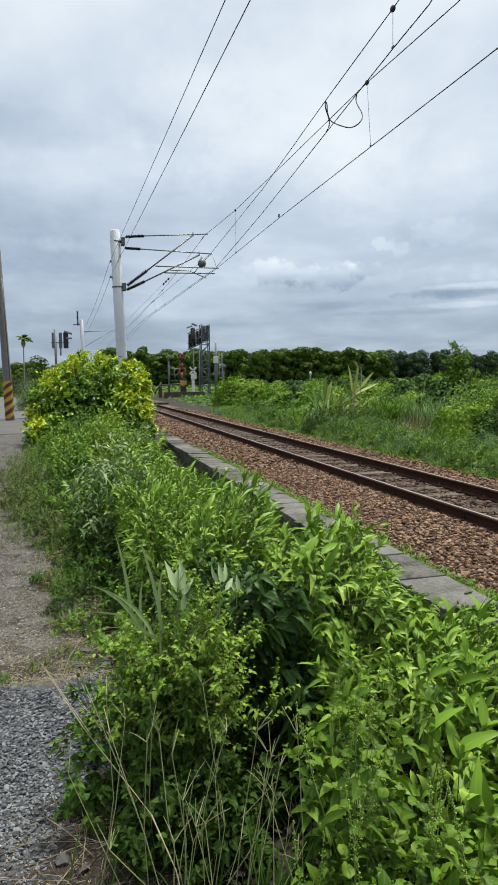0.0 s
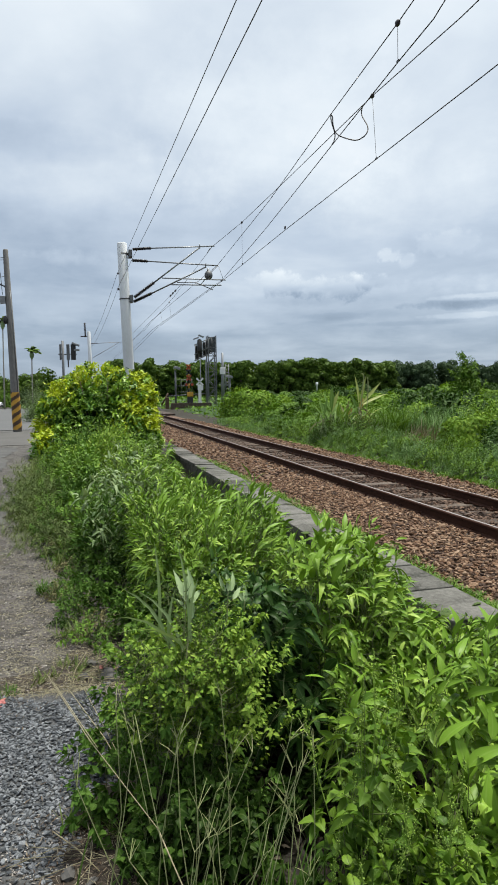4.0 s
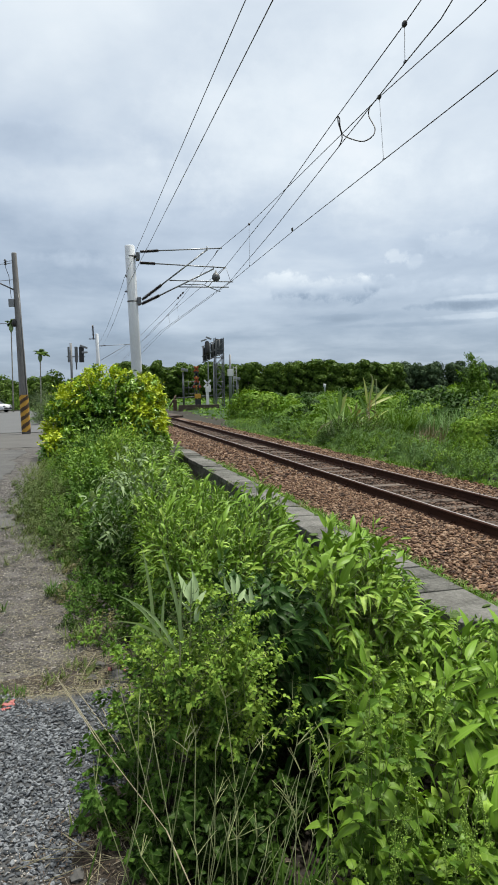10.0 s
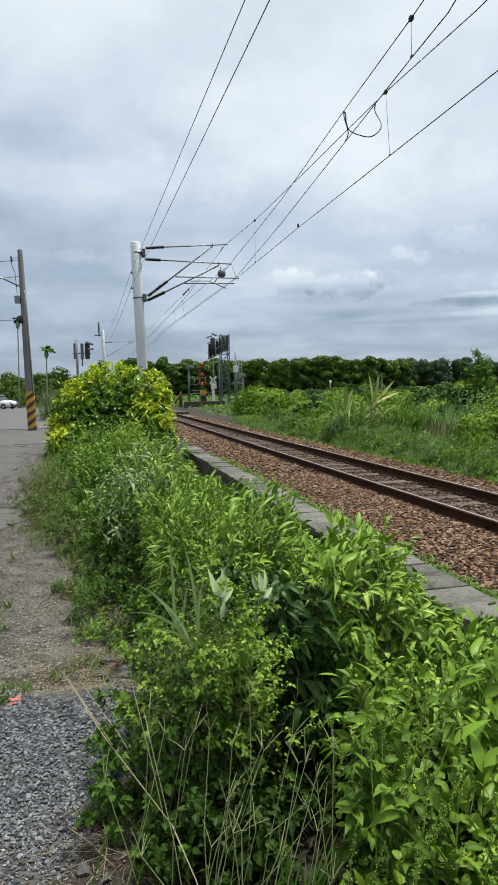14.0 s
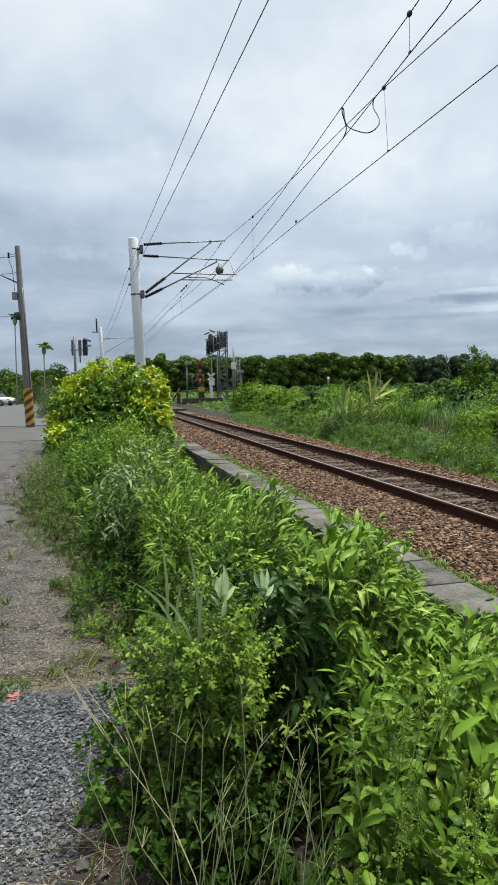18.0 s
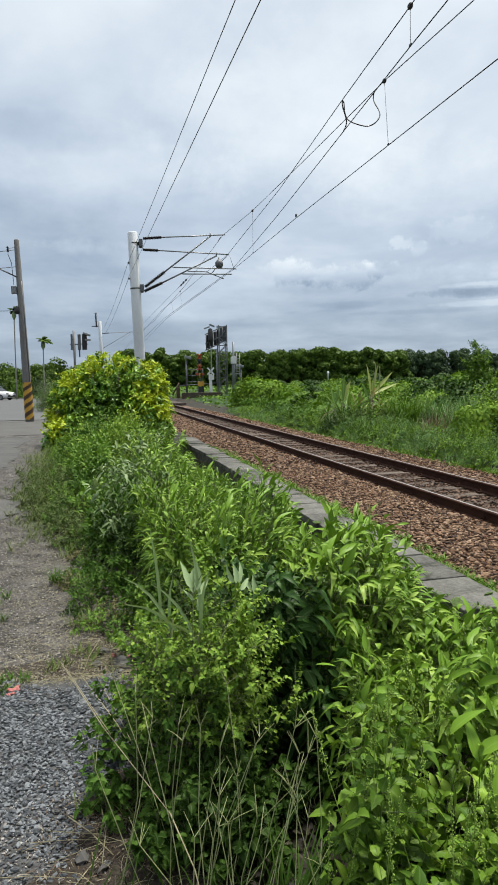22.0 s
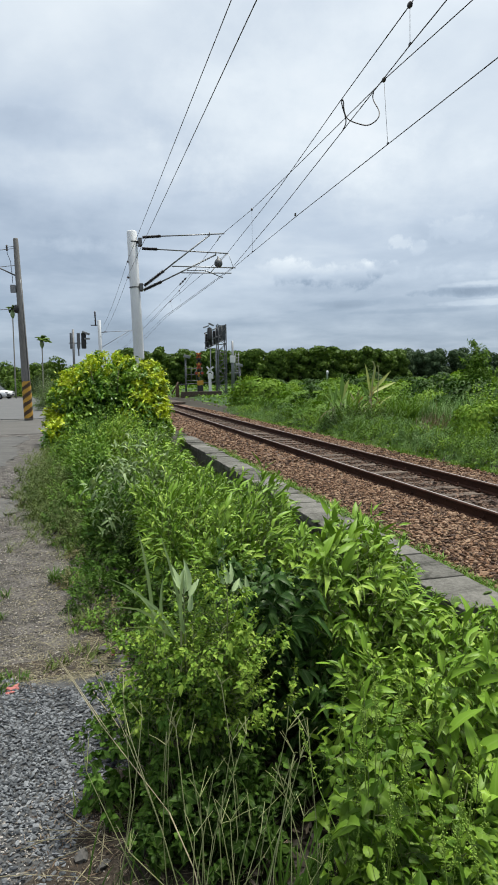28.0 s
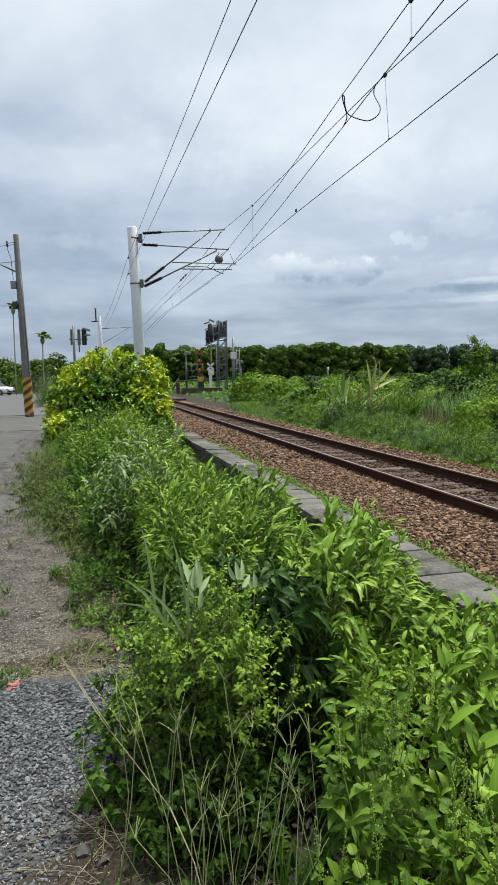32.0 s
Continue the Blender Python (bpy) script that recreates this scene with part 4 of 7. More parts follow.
for y in (23.9, 24.4, 24.9):
    bm = bmesh.new()
    f = (y - 22.8) / 1.7
    tube(bm, [(3.58 - 0.06 * f, y - 0.09, 5.335 - 0.05 * f), (3.58 - 0.06 * f, y + 0.09, 5.325 - 0.05 * f)], 0.032, 8)
    part("insulator", bm, M["insulator"], anchor, "small dark insulator")


def dropper(owner, a, b):
    bm = bmesh.new()
    tube(bm, [a, b], 0.0035, 5)
    line = part("dropper", bm, M["wire_new"], owner, "thin steel dropper")
    bm = bmesh.new()
    v = Vector(a)
    bmesh.ops.create_icosphere(bm, subdivisions=2, radius=0.042)
    bmesh.ops.transform(bm, matrix=Matrix.Translation(v) @ Matrix.Diagonal((0.8, 1.2, 1.0, 1)), verts=bm.verts)
    part("clamp", bm, M["insulator"], line, "round dark clamp")
    bm = bmesh.new()
    box(bm, b[0], b[1], b[2] + 0.01, 0.02, 0.05, 0.03, 0.004)
    part("clip", bm, M["insulator"], line)


dropper(messenger, (4.951, 10.445, 6.545), (5.027, 10.445, 5.52))
dropper(messenger, (5.029, 19.784, 6.79), (5.03, 19.784, 5.535))
dropper(messenger2, (4.107, 7.927, 6.286), (4.113, 7.927, 5.81))
dropper(messenger, (4.72, 34, 6.28), (4.80, 34, 5.52))
dropper(messenger2, (4.50, 36, 5.96), (4.6, 36, 5.47))
bm = bmesh.new()
box(bm, 5.03, 15.5, 5.60, 0.03, 0.08, 0.07, 0.008)
part("clip", bm, M["wire_new"], contact)
# looping jumper between the two pairs
jp = [(4.328, 10.764, 6.313), (4.36, 10.76, 6.27), (4.37, 10.75, 6.12), (4.42, 10.7, 5.97), (4.60, 10.6, 5.865), (4.74, 10.55, 5.85), (4.86, 10.5, 5.93), (4.94, 10.6, 6.10), (4.965, 10.9, 6.42), (4.955, 10.85, 6.55)]
def rounded(pts, n=6):
    """Points of a smooth curve through the given ones."""
    q = [Vector(p) for p in pts]
    q = [2 * q[0] - q[1]] + q + [2 * q[-1] - q[-2]]
    out = []
    for a, b, c, d in zip(q, q[1:], q[2:], q[3:]):
        for k in range(n):
            t = k / n
            out.append(0.5 * ((2 * b) + (c - a) * t + (2 * a - 5 * b + 4 * c - d) * t * t + (3 * b - a - 3 * c + d) * t ** 3))
    return out + [q[-2]]


wire("jumper_cable", rounded(jp), 0.010, "looped jumper cable between the overhead wires", category="cable")
wire("jumper_cable", rounded([(4.328, 10.764, 6.313), (4.34, 10.764, 6.20), (4.40, 10.764, 6.02), (4.40, 10.76, 5.92), (4.345, 10.76, 5.80)]), 0.010, "short jumper cable down to the contact wire", category="cable")

# the next masts down the line
def far_mast(x, y, h, arms):
    m = round_mast("catenary_mast", x, y, h, -1.0, 0.18, 0.15, "pale grey concrete catenary mast farther down the line")
    for z in arms:
        bm = bmesh.new()
        tube(bm, [(0.1, 0, z), (3.2, 0, z + 0.12)], 0.025, 6)
        part("top_tube", bm, M["galv"], m)
        bm = bmesh.new()
        tube(bm, [(0.1, 0, z - 1.4), (2.7, 0, z + 0.08)], 0.025, 6)
        part("strut", bm, M["galv"], m)
        bm = bmesh.new()
        ribbed_insulator(bm, (0.1, 0, z), (0.8, 0, z + 0.03), 0.06, 7)
        part("insulator", bm, M["insulator"], m, "dark ribbed insulator")
    bm = bmesh.new()
    tube(bm, [(-0.1, 0, h - 0.45), (-0.75, 0, h - 0.45)], 0.045, 6)
    tube(bm, [(-0.32, 0, h - 0.5), (-0.32, 0, h + 0.1)], 0.07, 6)
    ribbed_insulator(bm, (-0.32, 0, h - 0.1), (-0.32, 0, h + 0.8), 0.11, 6)
    part("bracket_arm", bm, M["insulator"], m, "side arm with an upright insulator")
    return m


far_mast(1.25, 62, 7.3, (6.2,))


# ---- utility pole with hazard stripes ----
def utility_pole(x, y, h):
    p = thing("utility_pole", "leaning grey concrete utility pole with yellow and black hazard bands", "utility pole", at=pose(x, y, 0, 0.3, -1.5, 0))
    bm = bmesh.new()
    lathe(bm, [(0.185, -0.3), (0.178, 1.70), (0.105, h - 0.03), (0.09, h)], (0, 0, 0), 20)
    part("shaft", bm, M["pole"], p)
    # spiral warning bands wrapped round the foot
    n_side, n_up, r = 32, 34, 0.19
    bm = bmesh.new()
    grid = [[bm.verts.new((r * math.cos(2 * math.pi * i / n_side), r * math.sin(2 * math.pi * i / n_side), 0.1 + 1.6 * j / n_up)) for i in range(n_side)] for j in range(n_up + 1)]
    for j in range(n_up):
        for i in range(n_side):
            f = bm.faces.new((grid[j][i], grid[j][(i + 1) % n_side], grid[j + 1][(i + 1) % n_side], grid[j + 1][i]))
            f.smooth = True
            f.material_index = int(((j / n_up * 4.4 - i / n_side * 2.0) % 1.0) < 0.5)
    band = part("hazard_band", bm, M["yellow"], p, "yellow and brown slanting hazard stripes")
    band.data.materials.append(M["brown_band"])
    bm = bmesh.new()
    tube(bm, [(-0.1, 0, h - 1.55), (-0.75, -0.3, h - 1.25), (-1.3, -0.5, h - 1.1)], 0.03, 6)
    box(bm, -1.45, -0.56, h - 1.06, 0.45, 0.16, 0.09, 0.02)
    part("lamp_arm", bm, M["galv"], p, "thin arm with a street light head")
    bm = bmesh.new()
    box(bm, -0.24, -0.05, h - 2.1, 0.22, 0.18, 0.32, 0.02)
    part("switch_box", bm, M["galv"], p, "small grey switch box")
    bm = bmesh.new()
    for s, z in ((-1, 4.75),):
        lathe(bm, [(0.04, -0.15), (0.09, -0.1), (0.10, 0.05), (0.06, 0.14), (0.02, 0.2)], (0.17 * s, -0.12, z), 10)
    part("cable_closure", bm, M["black"], p, "dark cable closure")
    bm = bmesh.new()
    tube(bm, [(-0.06, -0.12, h - 0.35), (-0.35, -0.15, h - 0.4), (-0.36, -0.15, h - 0.65), (-0.25, -0.15, h - 1.0), (-0.22, -0.15, h - 1.9)], 0.012, 5)
    ribbed_insulator(bm, (-0.36, -0.15, h - 0.55), (-0.36, -0.15, h - 0.3), 0.05, 3)
    part("service_cable", bm, M["wire"], p)
    bm = bmesh.new()
    tube(bm, [(0.13, -0.12, 1.7), (0.10, -0.1, 4.5), (0.08, -0.09, 6.0)], 0.025, 6)
    part("conduit", bm, M["steel_dark"], p)
    return p


utility_pole(-2.58, 29.7, 7.72)
for z, zz in ((7.3, 7.6), (6.6, 7.0)):
    wire("service_wire", sag((-2.85, 29.7, z), (-22, 36, zz), 0.5), 0.012, "thin black service wire from the utility pole", category="cable")
wire("service_wire", sag((-2.75, 29.6, 4.75), (-14, 20, 5.2), 0.5), 0.012, "thin black service wire from the utility pole", category="cable")


# ---- signals at the level crossing ----
def lattice_tower(x, y):
    """Square lattice tower with a signal cabin box on top and a ladder mast beside it."""
    t = thing("signal_tower", "grey steel lattice signal tower with a dark sign cage on top", "signal tower", at=pose(x, y, 0.25, 0, 0, 0))
    h, w = 6.4, 0.72
    for sx in (-1, 1):
        for sy in (-1, 1):
            bm = bmesh.new()
            box(bm, sx * w / 2, sy * w / 2, h / 2, 0.09, 0.09, h, 0.01)
            part("leg", bm, M["steel_dark"], t)
    for k in range(8):
        z = 0.3 + k * 0.72
        for sy in (-1, 1):
            bm = bmesh.new()
            s = 1 if k % 2 else -1
            tube(bm, [(-s * w / 2, sy * w / 2, z), (s * w / 2, sy * w / 2, z + 0.72)], 0.03, 5)
            tube(bm, [(-w / 2, sy * w / 2, z), (w / 2, sy * w / 2, z)], 0.025, 5)
            part("brace", bm, M["steel_dark"], t)
    # lattice cage that reaches from the tower out over the track, dropping away to its far end
    for z0, z1 in ((4.9, 4.2), (5.5, 4.75), (6.25, 5.6)):
        for yy in (-0.28, 0.28):
            bm = bmesh.new()
            tube(bm, [(0.0, yy, z0), (-1.5, yy, z1)], 0.05, 5)
            part("cage_bar", bm, M["steel_dark"], t)
    for k in range(6):
        f = k / 5
        bm = bmesh.new()
        tube(bm, [(-1.5 * f, -0.3, 4.9 - 0.7 * f), (-1.5 * f, -0.3, 6.25 - 0.65 * f)], 0.045, 5)
        part("cage_post", bm, M["steel_dark"], t)
    bm = bmesh.new()
    box(bm, 0, -0.30, 5.62, 0.62, 0.04, 1.35, 0.01)
    part("mesh_panel", bm, M["steel_mesh"], t, "dark wire-mesh panel of the cage")
    for k in range(4):
        bm = bmesh.new()
        f0, f1 = 0.12 + 0.22 * k, 0.29 + 0.22 * k
        box(bm, -0.75 * (f0 + f1), -0.1, 5.52 - 0.66 * (f0 + f1) / 2, 0.30, 0.1, 1.2, 0.02)
        part("sign_slat", bm, M["black"], t, "dark back slat of the signal")
    bm = bmesh.new()
    lathe(bm, [(0.20, 0), (0.22, 0.2), (0.20, 1.1), (0.05, 1.2)], (-1.15, -0.45, 4.9), 12)
    part("signal_head", bm, M["black"], t, "black round-topped signal head")
    for x0, z0 in ((-1.45, 6.15), (-1.0, 6.35)):
        bm = bmesh.new()
        box(bm, x0, -0.45, z0, 0.5, 0.3, 0.12, 0.02, Matrix.Translation((x0, 0, z0)) @ Matrix.Rotation(-0.35 if x0 < -1.2 else 0.4, 4, "Y") @ Matrix.Translation((-x0, 0, -z0)))
        part("camera_hood", bm, M["galv"], t, "grey hooded camera")
    for x0 in (-1.05, -0.55):
        bm = bmesh.new()
        tube(bm, [(x0, 0, 0), (x0, -0.2, 4.3)], 0.05, 6)
        part("post", bm, M["galv"], t)
    return t


def ladder_mast(x, y):
    t = thing("signal_mast", "grey steel signal mast with a white box and ladder", "signal mast", at=pose(x, y, 0.2))
    bm = bmesh.new()
    lathe(bm, [(0.16, 0), (0.15, 3.6), (0.10, 3.7), (0.09, 4.9)], (0, 0, 0), 12)
    part("post", bm, M["galv"], t)
    bm = bmesh.new()
    box(bm, -0.05, -0.12, 3.3, 0.42, 0.3, 0.62, 0.03)
    part("relay_box", bm, M["white"], t, "pale grey box")
    bm = bmesh.new()
    for s in (0.28, 0.55):
        tube(bm, [(s, 0, 0), (s, 0, 3.9)], 0.03, 5)
    for k in range(13):
        tube(bm, [(0.28, 0, 0.25 + k * 0.29), (0.55, 0, 0.25 + k * 0.29)], 0.022, 5)
    tube(bm, [(-0.3, 0, 2.1), (0.6, 0, 2.1)], 0.04, 5)
    part("ladder", bm, M["galv"], t)
    return t


def warning_light(x, y):
    """Level-crossing warning signal: crossed boards, paired lamps and striped post."""
    t = thing("crossing_signal", "red and black level crossing warning signal on a striped post", "crossing signal", "crossing signals", at=pose(x, y, 0.3))
    for k in range(9):
        bm = bmesh.new()
        lathe(bm, [(0.075, 0), (0.075, 0.42)], (0, 0, 0.42 * k), 12)
        part("post_band", bm, M["yellow"] if k % 2 == 0 else M["black"], t)
    for k, z in enumerate((3.55, 3.1, 2.6)):
        bm = bmesh.new()
        for s in (-1, 1):
            box(bm, 0, -0.1, z, 0.62, 0.05, 0.15, 0.01, Matrix.Translation((0, 0, z)) @ Matrix.Rotation(s * 0.85, 4, "Y") @ Matrix.Translation((0, 0, -z)))
        part("cross_board", bm, M["orange"] if k != 1 else M["black"], t, "crossed warning boards")
    for s in (-1, 1):
        bm = bmesh.new()
        tube(bm, [(s * 0.26, -0.1, 2.0), (s * 0.26, -0.32, 2.0)], 0.17, 14, 0.15)
        lamp = part("lamp", bm, M["black"], t, "black hooded lamp")
        bm = bmesh.new()
        tube(bm, [(s * 0.26, -0.325, 2.0), (s * 0.26, -0.34, 2.0)], 0.12, 12)
        part("lens", bm, M["orange"], lamp, "dull red lens")
    bm = bmesh.new()
    box(bm, 0.1, -0.05, 1.15, 0.55, 0.25, 0.4, 0.03)
    part("motor_box", bm, M["yellow"], t, "weathered yellow gate motor box")
    bm = bmesh.new()
    box(bm, 0.1, -0.05, 0.45, 0.5, 0.4, 0.9, 0.03)
    part("pedestal", bm, M["black"], t)
    return t


def crossbuck(x, y):
    t = thing("cross_sign", "white crossed railway sign on a white post", "railway sign", at=pose(x, y, 0.3))
    bm = bmesh.new()
    box(bm, 0, 0, 1.0, 0.26, 0.12, 2.0, 0.02)
    part("post", bm, M["white"], t)
    for s in (-1, 1):
        bm = bmesh.new()
        box(bm, 0, -0.09, 2.25, 0.85, 0.04, 0.15, 0.01, Matrix.Translation((0, 0, 2.25)) @ Matrix.Rotation(s * 0.8, 4, "Y") @ Matrix.Translation((0, 0, -2.25)))
        part("board", bm, M["white"], t)
    bm = bmesh.new()
    box(bm, 0.05, -0.09, 1.7, 0.5, 0.05, 0.42, 0.02)
    part("plate", bm, M["white"], t)
    return t


def post_with_box(x, y, h, rail_right=True):
    t = thing("equipment_post", "thin grey post with a camera and railings", "post", at=pose(x, y, 0.25))
    bm = bmesh.new()
    lathe(bm, [(0.09, 0), (0.08, h)], (0, 0, 0), 10)
    part("post", bm, M["steel_dark"], t)
    bm = bmesh.new()
    box(bm, -0.15, -0.1, h + 0.1, 0.6, 0.3, 0.25, 0.04, Matrix.Rotation(0.25, 4, "Y") @ Matrix.Translation((-0.6, 0, 0)))
    part("camera", bm, M["galv"], t, "pale camera housing")
    if rail_right:
        for k in range(3):
            bm = bmesh.new()
            tube(bm, [(0.1, 0, h - 0.9 - k * 0.55), (1.5, 0, h - 0.9 - k * 0.55)], 0.03, 5)
            part("rail_bar", bm, M["steel_dark"], t)
        for k in range(3):
            bm = bmesh.new()
            tube(bm, [(0.5 + 0.5 * k, 0, h - 2.1), (0.5 + 0.5 * k, 0, h - 0.8)], 0.03, 5)
            part("rail_post", bm, M["steel_dark"], t)
    return t


lattice_tower(11.75, 58)
ladder_mast(12.55, 57)
warning_light(9.55, 57.5)
crossbuck(10.45, 57)
post_with_box(8.6, 59, 3.4)
t = post_with_box(13.9, 60, 2.6, False)
# low dark kerb wall and stub posts behind the crossing
bm = bmesh.new()
box(bm, 9.6, 56.6, 0.42, 3.6, 0.3, 0.55, 0.03)
tagged(part("kerb_wall", bm, M["sleeper"]), "low dark wall beside the level crossing", "wall", kind="structure")
stub = thing("gate_stand", "rusty steel gate stand with a counterweight", "gate stand", at=pose(7.6, 57.5, 0.2))
bm = bmesh.new()
box(bm, 0, 0, 0.5, 0.3, 0.4, 1.0, 0.04)
part("column", bm, M["brown_band"], stub)
bm = bmesh.new()
tube(bm, [(-0.5, 0, 0.3), (0.1, 0, 1.35)], 0.07, 6)
part("counterweight_arm", bm, M["brown_band"], stub)
bm = bmesh.new()
tube(bm, [(0.1, 0, 1.1), (3.4, 0, 1.3)], 0.05, 6)
part("boom", bm, M["steel_dark"], stub)

# signals seen over the golden shrub
def back_signal(x, y, h):
    t = thing("crossing_signal", "dark crossing signal boards seen from behind on a post", "crossing signal", "crossing signals", at=pose(x, y, 0))
    bm = bmesh.new()
    lathe(bm, [(0.09, 0), (0.08, h + 0.35)], (0, 0, 0), 10)
    part("post", bm, M["steel_dark"], t)
    for x0, w in ((-0.16, 0.14), (0.36, 0.22), (0.72, 0.34)):
        bm = bmesh.new()
        box(bm, x0, -0.05, h - 0.45, w, 0.12, 1.1, 0.03)
        part("back_board", bm, M["steel_dark"] if w < 0.3 else M["black"], t)
    bm = bmesh.new()
    box(bm, 0.85, -0.1, h + 0.1, 0.55, 0.3, 0.14, 0.03, Matrix.Translation((0.85, 0, h)) @ Matrix.Rotation(0.35, 4, "Y") @ Matrix.Translation((-0.85, 0, -h)))
    box(bm, 0.95, -0.1, h - 0.3, 0.4, 0.25, 0.12, 0.03)
    part("camera_hood", bm, M["galv"], t, "pale hooded camera")
    bm = bmesh.new()
    tube(bm, [(0.35, 0, h - 1.5), (0.35, 0, h - 0.1)], 0.05, 6)
    tube(bm, [(-0.3, 0, h - 0.6), (0.95, 0, h - 0.6)], 0.04, 6)
    part("cross_rail", bm, M["steel_dark"], t)
    return t


back_signal(-0.95, 48, 5.0)


# ---- parked car ----
def car(x, y, rz):
    """A small pale hatchback: lofted body, cabin glass, wheels, lamps."""
    c = thing("car", "white hatchback car standing on the road", "car", at=pose(x, y, 0.015, 0, 0, rz))
    secs = [(-2.05, 0.74, 0.35, 0.62), (-1.9, 0.80, 0.25, 0.80), (-1.0, 0.85, 0.22, 0.92), (0.3, 0.86, 0.22, 0.95), (1.5, 0.85, 0.24, 0.98), (2.0, 0.80, 0.32, 0.88)]
    bm = bmesh.new()
    rings = []
    for yy, w, z0, z1 in secs:
        rings.append([bm.verts.new(p) for p in ((-w, yy, z0), (-w * 1.02, yy, (z0 + z1) / 2), (-w * 0.9, yy, z1), (w * 0.9, yy, z1), (w * 1.02, yy, (z0 + z1) / 2), (w, yy, z0))])
    for a, b in zip(rings, rings[1:]):
        for k in range(6):
            f = bm.faces.new((a[k], a[(k + 1) % 6], b[(k + 1) % 6], b[k]))
            f.smooth = True
    bm.faces.new(rings[0][::-1]), bm.faces.new(rings[-1])
    part("body", bm, M["car_paint"], c)
    bm = bmesh.new()
    rings = []
    for yy, w, z in ((-1.05, 0.74, 0.92), (-0.35, 0.64, 1.42), (0.9, 0.63, 1.46), (1.75, 0.70, 1.0)):
        rings.append([bm.verts.new(p) for p in ((-w - 0.06, yy, 0.9), (-w, yy, z), (w, yy, z), (w + 0.06, yy, 0.9))])
    for a, b in zip(rings, rings[1:]):
        for k in range(3):
            bm.faces.new((a[k], a[k + 1], b[k + 1], b[k]))
    part("cabin_glass", bm, M["glass_dark"], c, "dark car windows")
    bm = bmesh.new()
    box(bm, 0, 0.28, 1.45, 1.3, 1.5, 0.05, 0.02)
    part("roof", bm, M["car_paint"], c)
    for sx in (-1, 1):
        for yy in (-1.3, 1.25):
            bm = bmesh.new()
            tube(bm, [(sx * 0.68, yy, 0.30), (sx * 0.86, yy, 0.30)], 0.30, 18)
            wh = part("wheel", bm, M["rubber"], c, "black tyre")
            bm = bmesh.new()
            tube(bm, [(sx * 0.84, yy, 0.30), (sx * 0.875, yy, 0.30)], 0.19, 14)
            part("rim", bm, M["galv"], wh)
        bm = bmesh.new()
        box(bm, sx * 0.6, -1.99, 0.66, 0.3, 0.14, 0.16, 0.03)
        part("headlight", bm, M["galv"], c, "clear headlight")
    bm = bmesh.new()
    box(bm, 0, -2.07, 0.42, 1.3, 0.06, 0.2, 0.02)
    part("grille", bm, M["black"], c)
    bm = bmesh.new()
    box(bm, 0, -2.09, 0.50, 0.42, 0.03, 0.14, 0.01)
    part("plate", bm, M["white"], c)
    return c


car(-9.9, 74, 62)

# ---- plants ----
SWAY = []   # (object, lean in degrees, period in seconds, phase) for motions()
WIND = np.array([0.75, 0.35, 0.0])


def leaf_dirs(out, rng, up=0.45, loose=0.5, wind=0.25):
    n = len(out)
    D = unit(out * 0.8 + np.array([0, 0, up]) + rng.normal(0, loose, (n, 3)) + WIND * wind)
    N = unit(out + np.array([0, 0, 0.9]) + rng.normal(0, 0.35, (n, 3)))
    return D, N


def shoots(n, rx, ry, h, rng, per, seed, bumpy, tall, square=1.0, low=0.03, hug=0.62, wind=0.3, from_=0.35):
    """Leafy shoots that rise from a plant's middle to the skin of a lumpy dome: shoot points A, B, C, then leaf bases, directions, upper sides and size factors."""
    k = max(3, n // per)
    C, _ = dome_points(k, rx, ry, h, rng, 0.28, low, seed, bumpy, square)
    C *= rng.uniform(0.86, 1.0 + tall, (k, 1))
    A = C * np.array([1 - hug, 1 - hug, 0.12]) + rng.normal(0, 0.02, (k, 3))
    A[:, 2] = np.maximum(A[:, 2], 0.0)
    ln = np.linalg.norm(C - A, axis=1, keepdims=True)
    B = (A + C) / 2 + np.array([0, 0, 0.16]) * ln + rng.normal(0, 0.05, (k, 3)) * ln - WIND * 0.06 * ln
    i = np.repeat(np.arange(k), per)
    j = np.tile(np.arange(per), k)
    t = from_ + (1 - from_) * ((j + rng.uniform(0, 0.6, len(j))) / per) ** 0.8
    t = np.minimum(t, 1.0)[:, None]
    P = A[i] * (1 - t) ** 2 + 2 * B[i] * t * (1 - t) + C[i] * t ** 2
    T = unit(2 * (1 - t) * (B[i] - A[i]) + 2 * t * (C[i] - B[i]))
    ang = j * 2.4 + rng.uniform(0, 6.28, k)[i] + rng.normal(0, 0.25, len(j))
    s = unit(np.cross(T, np.array([0.3, 0.1, 0.95])))
    u = np.cross(s, T)
    R = s * np.cos(ang)[:, None] + u * np.sin(ang)[:, None]
    D = unit(R + T * (0.55 + 0.9 * t ** 3) + WIND * wind + rng.normal(0, 0.18, (len(j), 3)))
    N = unit(np.array([0, 0, 0.9]) + T * 0.6 + rng.normal(0, 0.25, (len(j), 3)))
    size = (1.05 - 0.45 * (t[:, 0] - from_) / (1 - from_)) * rng.uniform(0.75, 1.15, len(j))
    return A, B, C, P, D, N, size


